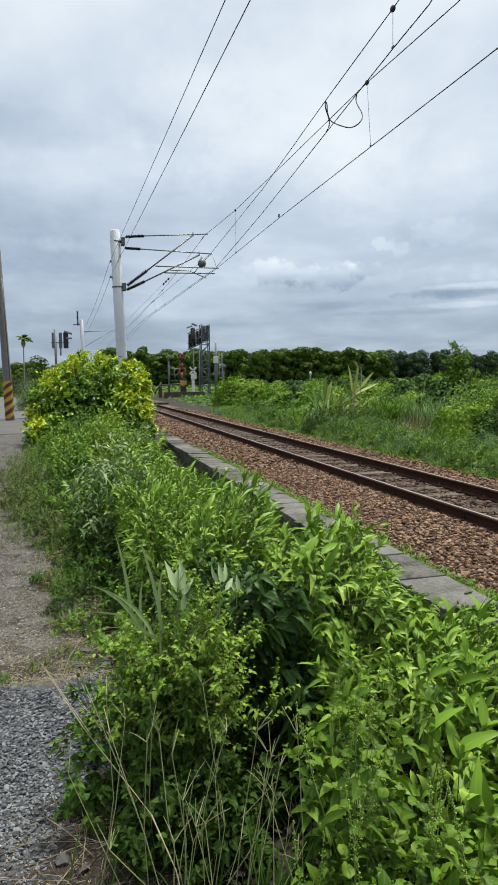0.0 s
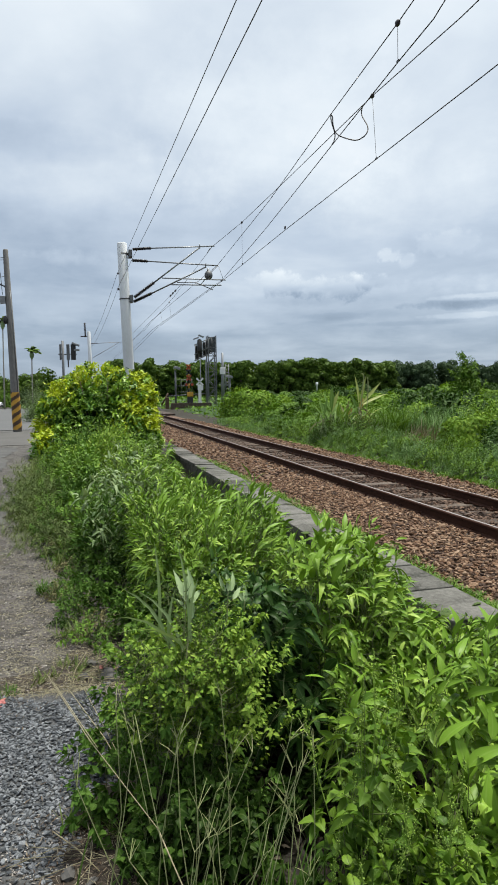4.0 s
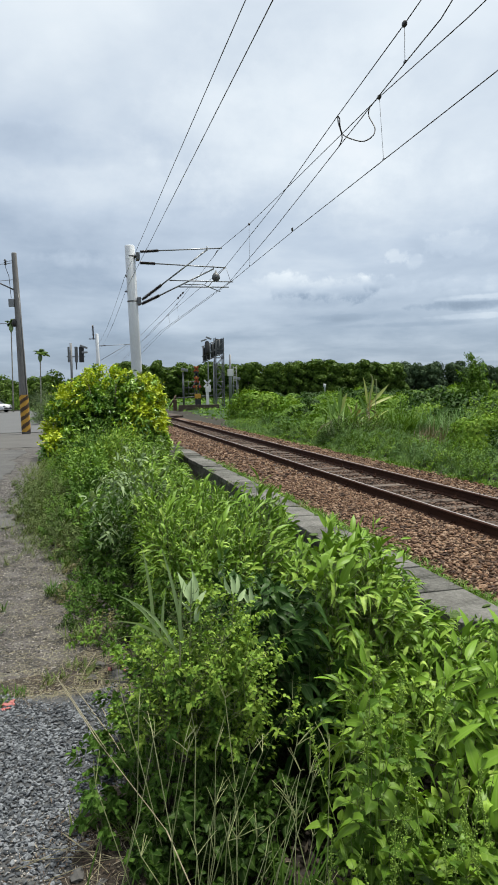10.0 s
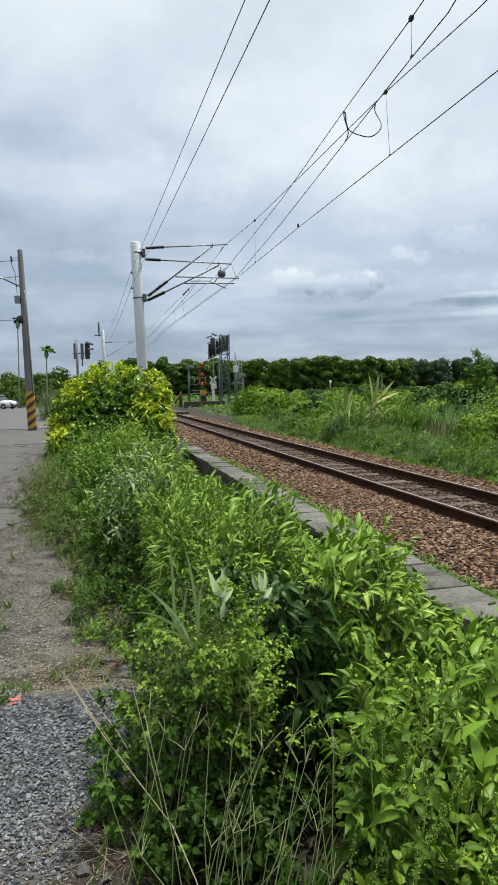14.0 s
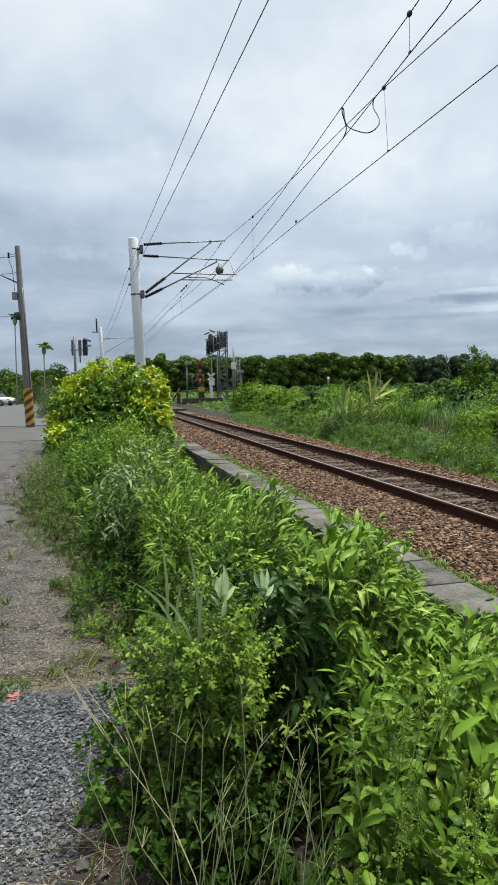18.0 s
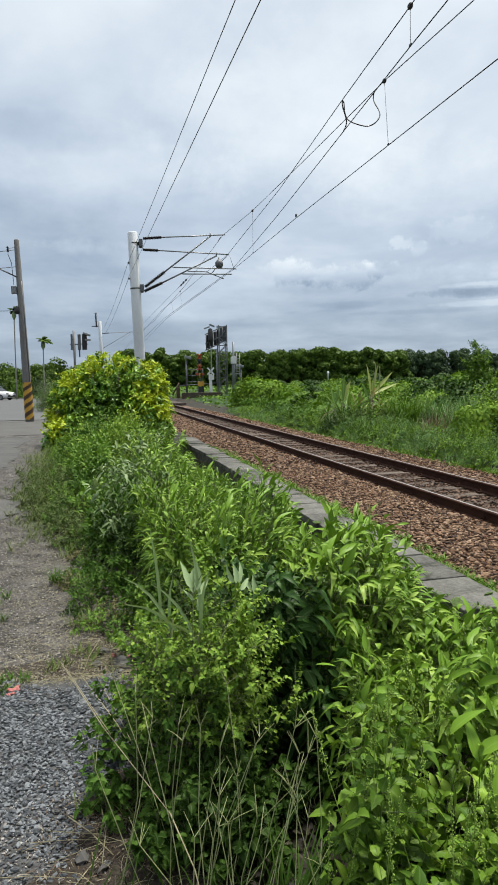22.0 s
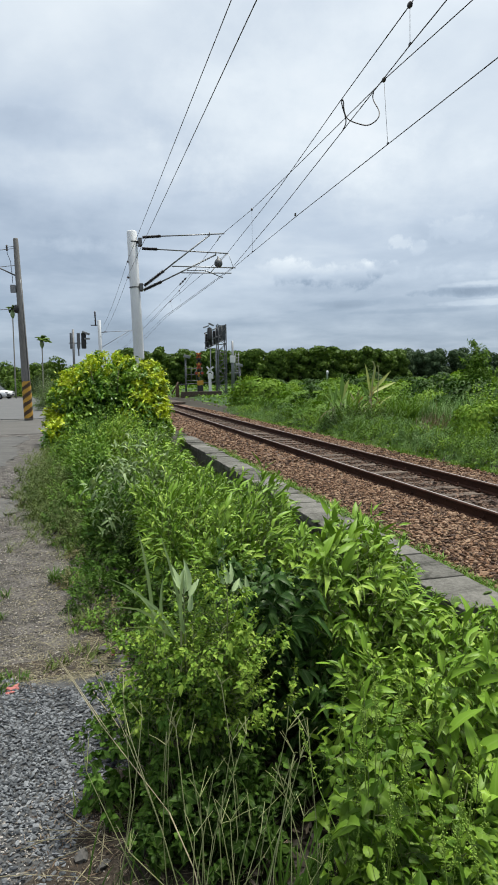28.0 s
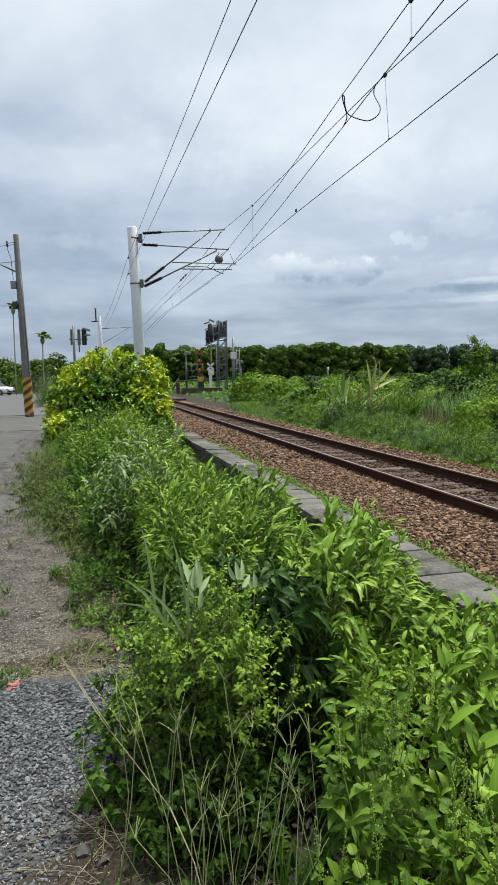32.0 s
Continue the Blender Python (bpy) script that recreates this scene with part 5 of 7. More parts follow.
def shrub(name, x, y, rx, ry, h, n, L, W, mat, label, category, group="", shape="lance", groups=1, droop=0.35, lean=1.2,
          seed=0, bumpy=0.2, z=None, per=11, tall=0.16, skin=0.0, lay=False):
    """A leafy plant: shoots from its foot, and several sprays of leaves that stir in the wind."""
    rng = np.random.default_rng(seed)
    z = float(ground_z(x, y)) if z is None else z
    s = thing(name, label, category, group, at=pose(x, y, z))
    A, B, C, P, D, N, size = shoots(n, rx, ry, h, rng, per, seed, bumpy, tall)
    k = len(A)
    pick_shoot = rng.integers(0, groups, k)
    pick = np.repeat(pick_shoot, per)
    if skin:   # more leaves laid over the outside
        n2 = int(n * skin)
        P2, out = dome_points(n2, rx, ry, h, rng, 0.3, 0.0, seed, bumpy)
        D2, N2 = leaf_dirs(out, rng, 0.35, 0.45, 0.3)
        if lay:   # leaves lie shingled over the mound
            N2 = unit(out + rng.normal(0, 0.3, (n2, 3)))
            D2 = unit(np.cross(N2, rng.normal(size=(n2, 3))) + np.array([0, 0, -0.35]) + N2 * 0.25)
        P, D, N = np.r_[P, P2], np.r_[D, D2], np.r_[N, N2]
        size = np.r_[size, rng.uniform(0.7, 1.15, n2)]
        pick = np.r_[pick, rng.integers(0, groups, n2)]
    Ls, Ws = L * size, W * size * rng.uniform(0.85, 1.15, len(size))
    P[:, 2] = np.maximum(P[:, 2], 0.012)
    for gi in range(groups):
        m, ms = pick == gi, pick_shoot == gi
        f = part("foliage", leaf_mesh("foliage", P[m], D[m], N[m], Ls[m], Ws[m], shape, 0.25, droop * rng.uniform(0.3, 1.5, m.sum())), M[mat], s)
        tagged(part("shoot_tangle", shoot_tubes("shoot_tangle", A[ms], B[ms], C[ms], 0.0022), M["stem"], s), kind="stuff")
        if groups > 1:
            SWAY.append((f, lean, rng.uniform(0.9, 1.7), rng.uniform(0, 6.28)))
    if groups == 1 and lean:
        SWAY.append((s, lean * 0.7, rng.uniform(1.2, 2.0), rng.uniform(0, 6.28)))
    return s


def leaves_on(A, B, C, per, rng, from_=0.35, out=1.0, along=0.6, wind=0.3, shrink=0.45, rise=0.9):
    """Leaves set in a spiral along shoots bent from A by way of B to C: bases, directions, upper sides, size factors and shoot numbers."""
    k = len(A)
    i, j = np.repeat(np.arange(k), per), np.tile(np.arange(per), k)
    t = np.minimum(from_ + (1 - from_) * ((j + rng.uniform(0, 0.6, len(j))) / per) ** 0.85, 1.0)[:, None]
    P = A[i] * (1 - t) ** 2 + 2 * B[i] * t * (1 - t) + C[i] * t ** 2
    T = unit(2 * (1 - t) * (B[i] - A[i]) + 2 * t * (C[i] - B[i]))
    ang = j * 2.4 + rng.uniform(0, 6.28, k)[i] + rng.normal(0, 0.3, len(j))
    s = unit(np.cross(T, np.array([0.3, 0.1, 0.95])))
    R = s * np.cos(ang)[:, None] + np.cross(s, T) * np.sin(ang)[:, None]
    D = unit(R * out + T * (along + 0.7 * t ** 3) + WIND * wind + rng.normal(0, 0.18, (len(j), 3)))
    N = unit(np.array([0, 0, rise]) + T * 0.5 - R * 0.25 + rng.normal(0, 0.3, (len(j), 3)))
    size = (1.05 - shrink * (t[:, 0] - from_) / (1 - from_)) * rng.uniform(0.7, 1.2, len(j))
    return P, D, N, size, i


def leafy(s, P, D, N, L, W, shape, mat, pick, groups, rng, droop, lean, fold=0.38):
    """Foliage of a plant in several sprays, each of which stirs on its own."""
    for g in range(groups):
        m = pick == g
        c = int(m.sum())
        f = part("foliage", leaf_mesh("foliage", P[m], D[m], N[m], L[m], W[m], shape, fold, droop * rng.uniform(0.2, 1.7, c), rng.normal(0, 0.2, c), rng.normal(0, 0.7, c)), M[mat], s)
        if lean:
            SWAY.append((f, lean, rng.uniform(0.9, 1.7), rng.uniform(0, 6.28)))


def single_leaves(s, P, D, N, L, W, shape, mat, idx, droop):
    """Leaves that stand out on the skin, each its own piece, from five leaf shapes."""
    kinds = []
    for v in range(5):
        me = leaf_mesh("leaf", np.zeros((1, 3)), np.array([[0, 1.0, 0]]), np.array([[0, 0, 1.0]]), L * (0.8 + 0.08 * v), W * (0.9 + 0.07 * v), shape, 0.28, droop * (0.2 + 0.35 * v), 0.12 * (v - 2), 0.3 * (2 - v))
        me.materials.append(M[mat])
        kinds.append(me)
    for i in idx:
        d, nn = Vector(D[i]), Vector(N[i])
        sx = d.cross(nn).normalized()
        part("leaf", kinds[i % 5], None, s, at=Matrix.Translation(Vector(P[i])) @ Matrix((sx, d, sx.cross(d))).transposed().to_4x4())


def creeper(x, y, rx, ry, h, n, groups, extra, seed, L=0.135, W=0.021, shape="hastate", z=0.0, label="", waist=1.0, mat="leaf_broad", wind=0.35, lean=2.4, bumpy=0.22, clear=0.0):
    """A mound of creeper: shoots that climb to the skin, tilt with the wind and carry long pointed leaves."""
    rng = np.random.default_rng(seed)
    s = thing("creeper", label or HEDGE, "creeper", "hedge plants", at=pose(x, y, z))
    per = 8
    k = n // per
    C, out = dome_points(k, rx, ry, h, rng, 0.42, 0.02, seed, bumpy, 0.78)
    if waist < 1:
        C[:, :2] *= (waist + (1 - waist) * np.clip(C[:, 2] / (0.75 * h), 0, 1))[:, None]
    # shoots on the upper side stand up, those on the flanks hang out
    stand = np.clip(out[:, 2], 0, 1)[:, None]
    way = unit(out * (1 - 0.5 * stand) + np.array([0, 0, 1.0]) * (0.15 + 1.1 * stand) + WIND * wind * 0.8 + rng.normal(0, 0.25, (k, 3)))
    A = C - way * rng.uniform(0.16, 0.30, (k, 1))
    A[:, 2] = np.maximum(A[:, 2], 0.0)
    C = C + way * rng.uniform(0.0, 0.07, (k, 1))
    B = (A + C) / 2 + np.array([0, 0, 0.03]) + rng.normal(0, 0.02, (k, 3))
    P, D, N, size, i = leaves_on(A, B, C, per, rng, 0.15, 0.68 if shape == "hastate" else 0.5, 0.85 if shape == "hastate" else 1.1, wind, 0.35, 0.8)
    # blades hang where the mound turns away from the light
    low_ = 1 - stand[i]
    D = unit(D + low_ * (np.array([0.1, 0, -0.42]) + out[i] * 0.35))
    N = unit(N + out[i] * (0.4 + 0.7 * low_))
    P[:, 2] = np.maximum(P[:, 2], 0.012)
    if clear:   # bare stems in the shade underneath
        kp = (P[:, 2] > clear * (0.92 + 0.16 * rng.uniform(size=len(P)))) | (rng.uniform(size=len(P)) < 0.04) | (P[:, 0] > (-0.20 if clear > 0.5 else 0.12))
        P, D, N, size, i = P[kp], D[kp], N[kp], size[kp], i[kp]
    pick_shoot = rng.integers(0, groups, k)
    Ls = L * size
    leafy(s, P, D, N, Ls, W * size * rng.uniform(0.8, 1.2, len(size)), shape, mat, pick_shoot[i], groups, rng, 0.68, lean)
    bare = (C[:, 2] > clear) | (C[:, 0] > (-0.20 if clear > 0.5 else 0.12)) | (rng.uniform(size=k) < 0.12)
    tagged(part("shoot_tangle", shoot_tubes("shoot_tangle", A[bare], B[bare], C[bare], 0.0019), M["stem"], s), kind="stuff")
    if extra:
        top = np.argsort(-P[:, 2] - 0.3 * rng.uniform(0, 1, len(P)) * h)[:extra * 3]
        single_leaves(s, P, D, N, L, W, shape, mat, rng.choice(top, extra, replace=False), 0.3)
    return s


HEDGE = "bright green leafy creeper of the trackside hedge"
for i, (x, y, rx, ry, h, n, g, ex) in enumerate((
        (1.18, 2.96, 0.46, 0.56, 0.81, 6000, 4, 60), (1.46, 2.24, 0.40, 0.52, 0.57, 4600, 4, 50), (1.36, 3.55, 0.36, 0.48, 0.70, 2600, 2, 30),
        (0.92, 3.95, 0.48, 0.55, 0.78, 4600, 3, 40), (1.06, 4.75, 0.44, 0.60, 0.76, 4000, 2, 25), (0.66, 4.70, 0.36, 0.60, 0.76, 3400, 2, 15),
        (0.96, 5.75, 0.50, 0.65, 0.74, 3200, 2, 10), (1.68, 2.75, 0.32, 0.55, 0.26, 1000, 1, 0), (1.78, 3.70, 0.34, 0.45, 0.54, 1400, 1, 0),
        (0.60, 5.60, 0.34, 0.60, 0.74, 2200, 1, 0))):
    creeper(x, y, rx, ry, h, n, g, ex, 100 + i, 0.118 if y < 3.6 else 0.130, 0.0142 if y < 3.6 else 0.0122, "hastate" if y < 3.6 else "lance", 0.0 if x < 1.5 else -0.1, waist=0.85 if i == 0 else 0.85, clear=(0.68, 0.26)[i] if i < 2 else 0.0)
# added dark-leaved plants whose colour stands for shade in the hedge's gap
GAP_SHADE = "broad-leaved climber coloured dark to stand for shade in the hedge's gap"
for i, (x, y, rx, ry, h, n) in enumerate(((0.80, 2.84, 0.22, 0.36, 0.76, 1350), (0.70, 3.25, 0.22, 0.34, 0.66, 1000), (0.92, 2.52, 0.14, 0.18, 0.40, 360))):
    creeper(x, y, rx, ry, h, n, 1, 0, 150 + i, 0.110, 0.020, "hastate", label=GAP_SHADE, mat="leaf_gap_shade", wind=0.2, lean=1.4)
BIG = "creeper with large upright glossy leaves beside the path"
for i, (x, y, rx, ry, h, n) in enumerate(((0.97, 2.12, 0.15, 0.20, 0.60, 520), (1.14, 1.62, 0.26, 0.34, 0.44, 640), (1.30, 1.30, 0.30, 0.30, 0.48, 700), (1.04, 1.22, 0.20, 0.22, 0.40, 280), (1.55, 1.72, 0.36, 0.40, 0.42, 700))):
    creeper(x, y, rx, ry, h, n, 2, 24, 130 + i, 0.095 if i == 0 else 0.128, 0.014 if i == 0 else 0.0195, "hastate", 0.0 if x < 1.5 else -0.08, label=BIG, wind=0.35, lean=3.8)

vine = thing("vine", "pale twining vine over the creepers", "vine", "hedge plants", at=pose(1.0, 2.7, 0))
r = np.random.default_rng(440)
for k in range(14):
    a_, b_ = r.uniform(2.2, 4.6), r.uniform(0.3, 1.2)
    pts = []
    for j in range(6):
        a_ += r.normal(0.12, 0.2)
        b_ += r.normal(0.02, 0.12)
        c_ = 1.06 + r.uniform(0, 0.1)
        pts.append((0.16 + 0.46 * c_ * math.cos(a_) * math.cos(b_), 0.3 + 0.52 * c_ * math.sin(a_) * math.cos(b_), 0.80 * c_ * math.sin(b_)))
    bm = bmesh.new()
    tube(bm, rounded(pts, 5), 0.0015, 5, 0.001)
    part("tendril", bm, M["stem"], vine)


def stem_weed(name, x, y, foot, stems, h, spread, L, W, mat, label, seed, sides=6, per=16, side_per=9, z=0.0, groups=3, lean=2.4, shape="ovate", from_=0.12, lowest=0.55, group="hedge plants",
              category="weed", droop=0.25, blown=0.12, stem="stem", out=1.0, along=0.5):
    """A branching weed: many slender stems from one foot, each with side shoots and a spiral of leaves."""
    rng = np.random.default_rng(seed)
    s = thing(name, label, category, group, at=pose(x, y, z))
    a, q = rng.uniform(0, 6.28, stems), np.sqrt(rng.uniform(0.02, 1, stems))
    A = np.c_[rng.normal(0, foot, (stems, 2)), np.zeros(stems)]
    C = A + np.c_[np.cos(a) * q * spread, np.sin(a) * q * spread, h * rng.uniform(lowest, 1.05, stems) * (1 - 0.3 * q ** 2)]
    C += WIND * blown * h
    B = (A + C) / 2 + np.c_[np.zeros((stems, 2)), 0.12 * (C - A)[:, 2]] + rng.normal(0, 0.03 * h, (stems, 3))
    if sides:
        i = np.repeat(np.arange(stems), sides)
        t = rng.uniform(max(0.2, from_), 0.97, len(i))[:, None]
        A2 = A[i] * (1 - t) ** 2 + 2 * B[i] * t * (1 - t) + C[i] * t ** 2
        a2 = rng.uniform(0, 6.28, len(i))
        ln = h * rng.uniform(0.08, 0.24, len(i))[:, None] * (1.15 - 0.6 * t)
        C2 = A2 + unit(np.c_[np.cos(a2), np.sin(a2), rng.uniform(0.3, 1.2, len(i))]) * ln
        B2 = (A2 + C2) / 2 + rng.normal(0, 0.01, A2.shape) - np.array([0, 0, 0.1]) * ln
    P, D, N, size, idx = leaves_on(A, B, C, per, rng, from_, out, along, 0.15)
    if sides:
        P2, D2, N2, size2, idx2 = leaves_on(A2, B2, C2, side_per, rng, 0.2, out, along, 0.15, 0.3)
        P, D, N, size, idx = np.r_[P, P2], np.r_[D, D2], np.r_[N, N2], np.r_[size, size2 * 0.9], np.r_[idx, i[idx2]]
        A, B, C = np.r_[A, A2], np.r_[B, B2], np.r_[C, C2]
    P[:, 2] = np.maximum(P[:, 2], 0.012)
    leafy(s, P, D, N, L * size, W * size * rng.uniform(0.85, 1.15, len(size)), shape, mat, idx % groups, groups, rng, droop, lean)
    tagged(part("shoot_tangle", shoot_tubes("shoot_tangle", A, B, C, 0.0016), M[stem], s), kind="stuff")
    return s


WEED = "tall branching weed with small bright green leaves"
stem_weed("weed", 0.345, 2.40, 0.08, 64, 0.93, 0.22, 0.030, 0.0090, "leaf_sprig", WEED, 200, 9, 24, 12, groups=4, lean=6.0, shape="ovate_fine", from_=0.34, droop=0.4, blown=0.07)
stem_weed("weed", 0.42, 2.66, 0.06, 18, 0.76, 0.13, 0.038, 0.0120, "leaf_weed", WEED, 201, 6, 14, 9, groups=3, lean=4.2, shape="ovate_fine", from_=0.34, droop=0.4, blown=0.05)
stem_weed("weed", 0.22, 2.32, 0.08, 18, 0.66, 0.20, 0.040, 0.012, "leaf_weed", WEED, 202, 6, 12, 9, groups=2, lean=3.6, shape="ovate_fine", from_=0.25, droop=0.4)
ROUND = "low trailing weed with rounded leaves at the gravel's edge"
# plants given leaf_dark carry the shade of the hedge's foot in their colour
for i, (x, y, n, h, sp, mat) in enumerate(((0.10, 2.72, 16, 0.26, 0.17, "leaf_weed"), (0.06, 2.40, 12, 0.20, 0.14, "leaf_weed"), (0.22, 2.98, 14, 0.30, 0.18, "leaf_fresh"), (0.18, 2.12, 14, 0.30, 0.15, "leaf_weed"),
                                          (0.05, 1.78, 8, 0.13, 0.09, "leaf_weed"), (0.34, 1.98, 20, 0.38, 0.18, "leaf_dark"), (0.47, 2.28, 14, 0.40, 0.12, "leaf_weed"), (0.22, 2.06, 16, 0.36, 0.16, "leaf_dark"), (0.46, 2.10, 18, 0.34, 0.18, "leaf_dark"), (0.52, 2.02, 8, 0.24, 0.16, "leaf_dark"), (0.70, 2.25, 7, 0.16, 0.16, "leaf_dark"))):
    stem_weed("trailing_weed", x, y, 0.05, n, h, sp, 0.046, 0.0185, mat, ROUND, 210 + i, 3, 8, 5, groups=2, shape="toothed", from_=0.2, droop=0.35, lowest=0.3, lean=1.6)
UNDERW = "leafy green weed in the hedge's foot"
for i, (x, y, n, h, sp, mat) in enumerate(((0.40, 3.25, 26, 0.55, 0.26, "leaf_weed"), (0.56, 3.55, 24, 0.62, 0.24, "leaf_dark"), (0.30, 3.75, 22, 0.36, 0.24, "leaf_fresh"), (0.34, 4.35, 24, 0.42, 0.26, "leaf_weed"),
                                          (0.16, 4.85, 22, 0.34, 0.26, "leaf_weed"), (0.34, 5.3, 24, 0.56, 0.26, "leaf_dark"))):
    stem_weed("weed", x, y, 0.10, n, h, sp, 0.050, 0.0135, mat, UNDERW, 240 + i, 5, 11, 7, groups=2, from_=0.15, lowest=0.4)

MIDH = "dense mixed green shrub of the trackside hedge"
for i, (x, y, rx, ry, h, n, L, W, mat, shape) in enumerate((
        (0.26, 6.2, 0.28, 0.60, 0.50, 1200, 0.095, 0.014, "leaf_weed", "lance"), (0.08, 7.3, 0.26, 0.70, 0.40, 1400, 0.070, 0.017, "leaf_fresh", "ovate"), (0.14, 8.8, 0.34, 0.80, 0.62, 1800, 0.085, 0.020, "leaf_weed", "ovate"),
        (0.10, 10.4, 0.42, 0.9, 0.72, 2300, 0.085, 0.019, "leaf_fresh", "ovate"), (0.34, 11.8, 0.58, 1.0, 0.90, 3800, 0.085, 0.018, "leaf_sprig", "ovate"), (0.0, 12.8, 0.48, 1.0, 0.74, 2500, 0.085, 0.019, "leaf_weed", "ovate"),
        (0.16, 14.0, 0.66, 1.0, 0.80, 3200, 0.08, 0.017, "leaf_sprig", "ovate"), (0.60, 15.4, 1.1, 1.0, 0.72, 2300, 0.10, 0.02, "leaf_weed", "ovate"))):
    shrub("hedge_shrub", x, y, rx, ry, h, n, L, W, mat, MIDH, "shrub", "hedge plants", shape, 1, 0.3, 1.0, 300 + i, 0.5, z=0.0, tall=0.22, skin=0.7)
for i, (x, y, rx, ry, h, n) in enumerate(((0.80, 7.0, 0.44, 0.75, 0.76, 1900), (0.84, 8.4, 0.48, 0.85, 0.80, 1900), (0.92, 9.9, 0.50, 0.95, 0.80, 1900), (1.0, 11.6, 0.52, 1.1, 0.76, 1900), (1.05, 13.4, 0.56, 1.1, 0.72, 1700))):
    creeper(x, y, rx, ry, h, n, 1, 0, 320 + i, 0.155, 0.0155, "lance", 0.0, wind=0.7, lean=1.6, bumpy=0.32)

# dark seedlings added to fill the hollow with shade by leaf colour
UNDER = "seedling weed with leaf colour darkened as shade under the hedge"
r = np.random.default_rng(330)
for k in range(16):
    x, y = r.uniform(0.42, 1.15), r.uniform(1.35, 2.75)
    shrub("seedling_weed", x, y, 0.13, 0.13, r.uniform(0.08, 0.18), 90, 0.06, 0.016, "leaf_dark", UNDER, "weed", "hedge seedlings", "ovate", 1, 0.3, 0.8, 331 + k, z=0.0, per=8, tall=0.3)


# broad silvery-backed leaves that the wind turns over
def silver_plant(x, y, h, seed, leaves):
    """Leaves as (offset along x, lean in radians, length, half-width, drop below the tip)."""
    rng = np.random.default_rng(seed)
    s = thing("silverleaf_weed", "tall weed with pale silvery undersides turned up", "weed", "hedge plants", at=pose(x, y, 0))
    bm = bmesh.new()
    tube(bm, [(0, 0.06, 0), (0.01, 0.05, h * 0.5), (0, 0, h)], 0.003, 5, 0.002)
    part("stem", bm, M["stem"], s)
    for ox, a, l, w, drop in leaves:
        d = np.array([[math.sin(a), 0.42, math.cos(a)]])
        n_ = np.array([[rng.normal(0.1, 0.3), -0.8, 1.0]])
        part("leaf", leaf_mesh("leaf", np.array([[ox, 0, h - drop]]), d, n_, l, w * 1.25, "toothed", 0.7, rng.uniform(0.02, 0.2), -0.35 * math.copysign(1, a) * rng.uniform(0.4, 1), rng.normal(0, 0.8)), M["leaf_silver"], s)
    SWAY.append((s, 6.0, 1.5, 1.0))
    return s


silver_plant(0.31, 2.32, 0.84, 401, ((-0.01, -0.5, 0.12, 0.012, 0.0), (0.0, -0.12, 0.125, 0.013, 0.02), (0.012, 0.3, 0.12, 0.012, 0.01), (0.02, 0.75, 0.09, 0.010, 0.03), (0.0, -0.9, 0.08, 0.009, 0.05), (0.02, 0.4, 0.10, 0.010, 0.09)))
silver_plant(0.475, 2.33, 0.84, 402, ((0.0, 0.15, 0.085, 0.009, 0.0), (-0.01, -0.5, 0.075, 0.007, 0.0), (0.012, 0.45, 0.09, 0.008, 0.0), (0.02, 0.9, 0.07, 0.009, 0.03)))
silver_plant(0.62, 2.62, 0.70, 404, ((0.0, 0.25, 0.08, 0.009, 0.0), (-0.01, -0.4, 0.07, 0.008, 0.0)))
MUG = "grey-green mugwort with pale leaf backs"
stem_weed("mugwort", 0.34, 6.9, 0.14, 22, 0.98, 0.28, 0.135, 0.021, "leaf_mug", MUG, 411, 3, 12, 6, groups=2, shape="lance", from_=0.4, droop=0.6, blown=0.2)
stem_weed("mugwort", 0.26, 6.1, 0.14, 18, 0.84, 0.26, 0.115, 0.017, "leaf_mug", MUG, 412, 3, 11, 6, groups=2, shape="lance", from_=0.45, droop=0.7, blown=0.2)
stem_weed("mugwort", 0.70, 10.6, 0.14, 16, 1.12, 0.26, 0.15, 0.024, "leaf_mug", MUG, 413, 2, 10, 6, groups=1, shape="lance", from_=0.5, droop=0.6, blown=0.25)


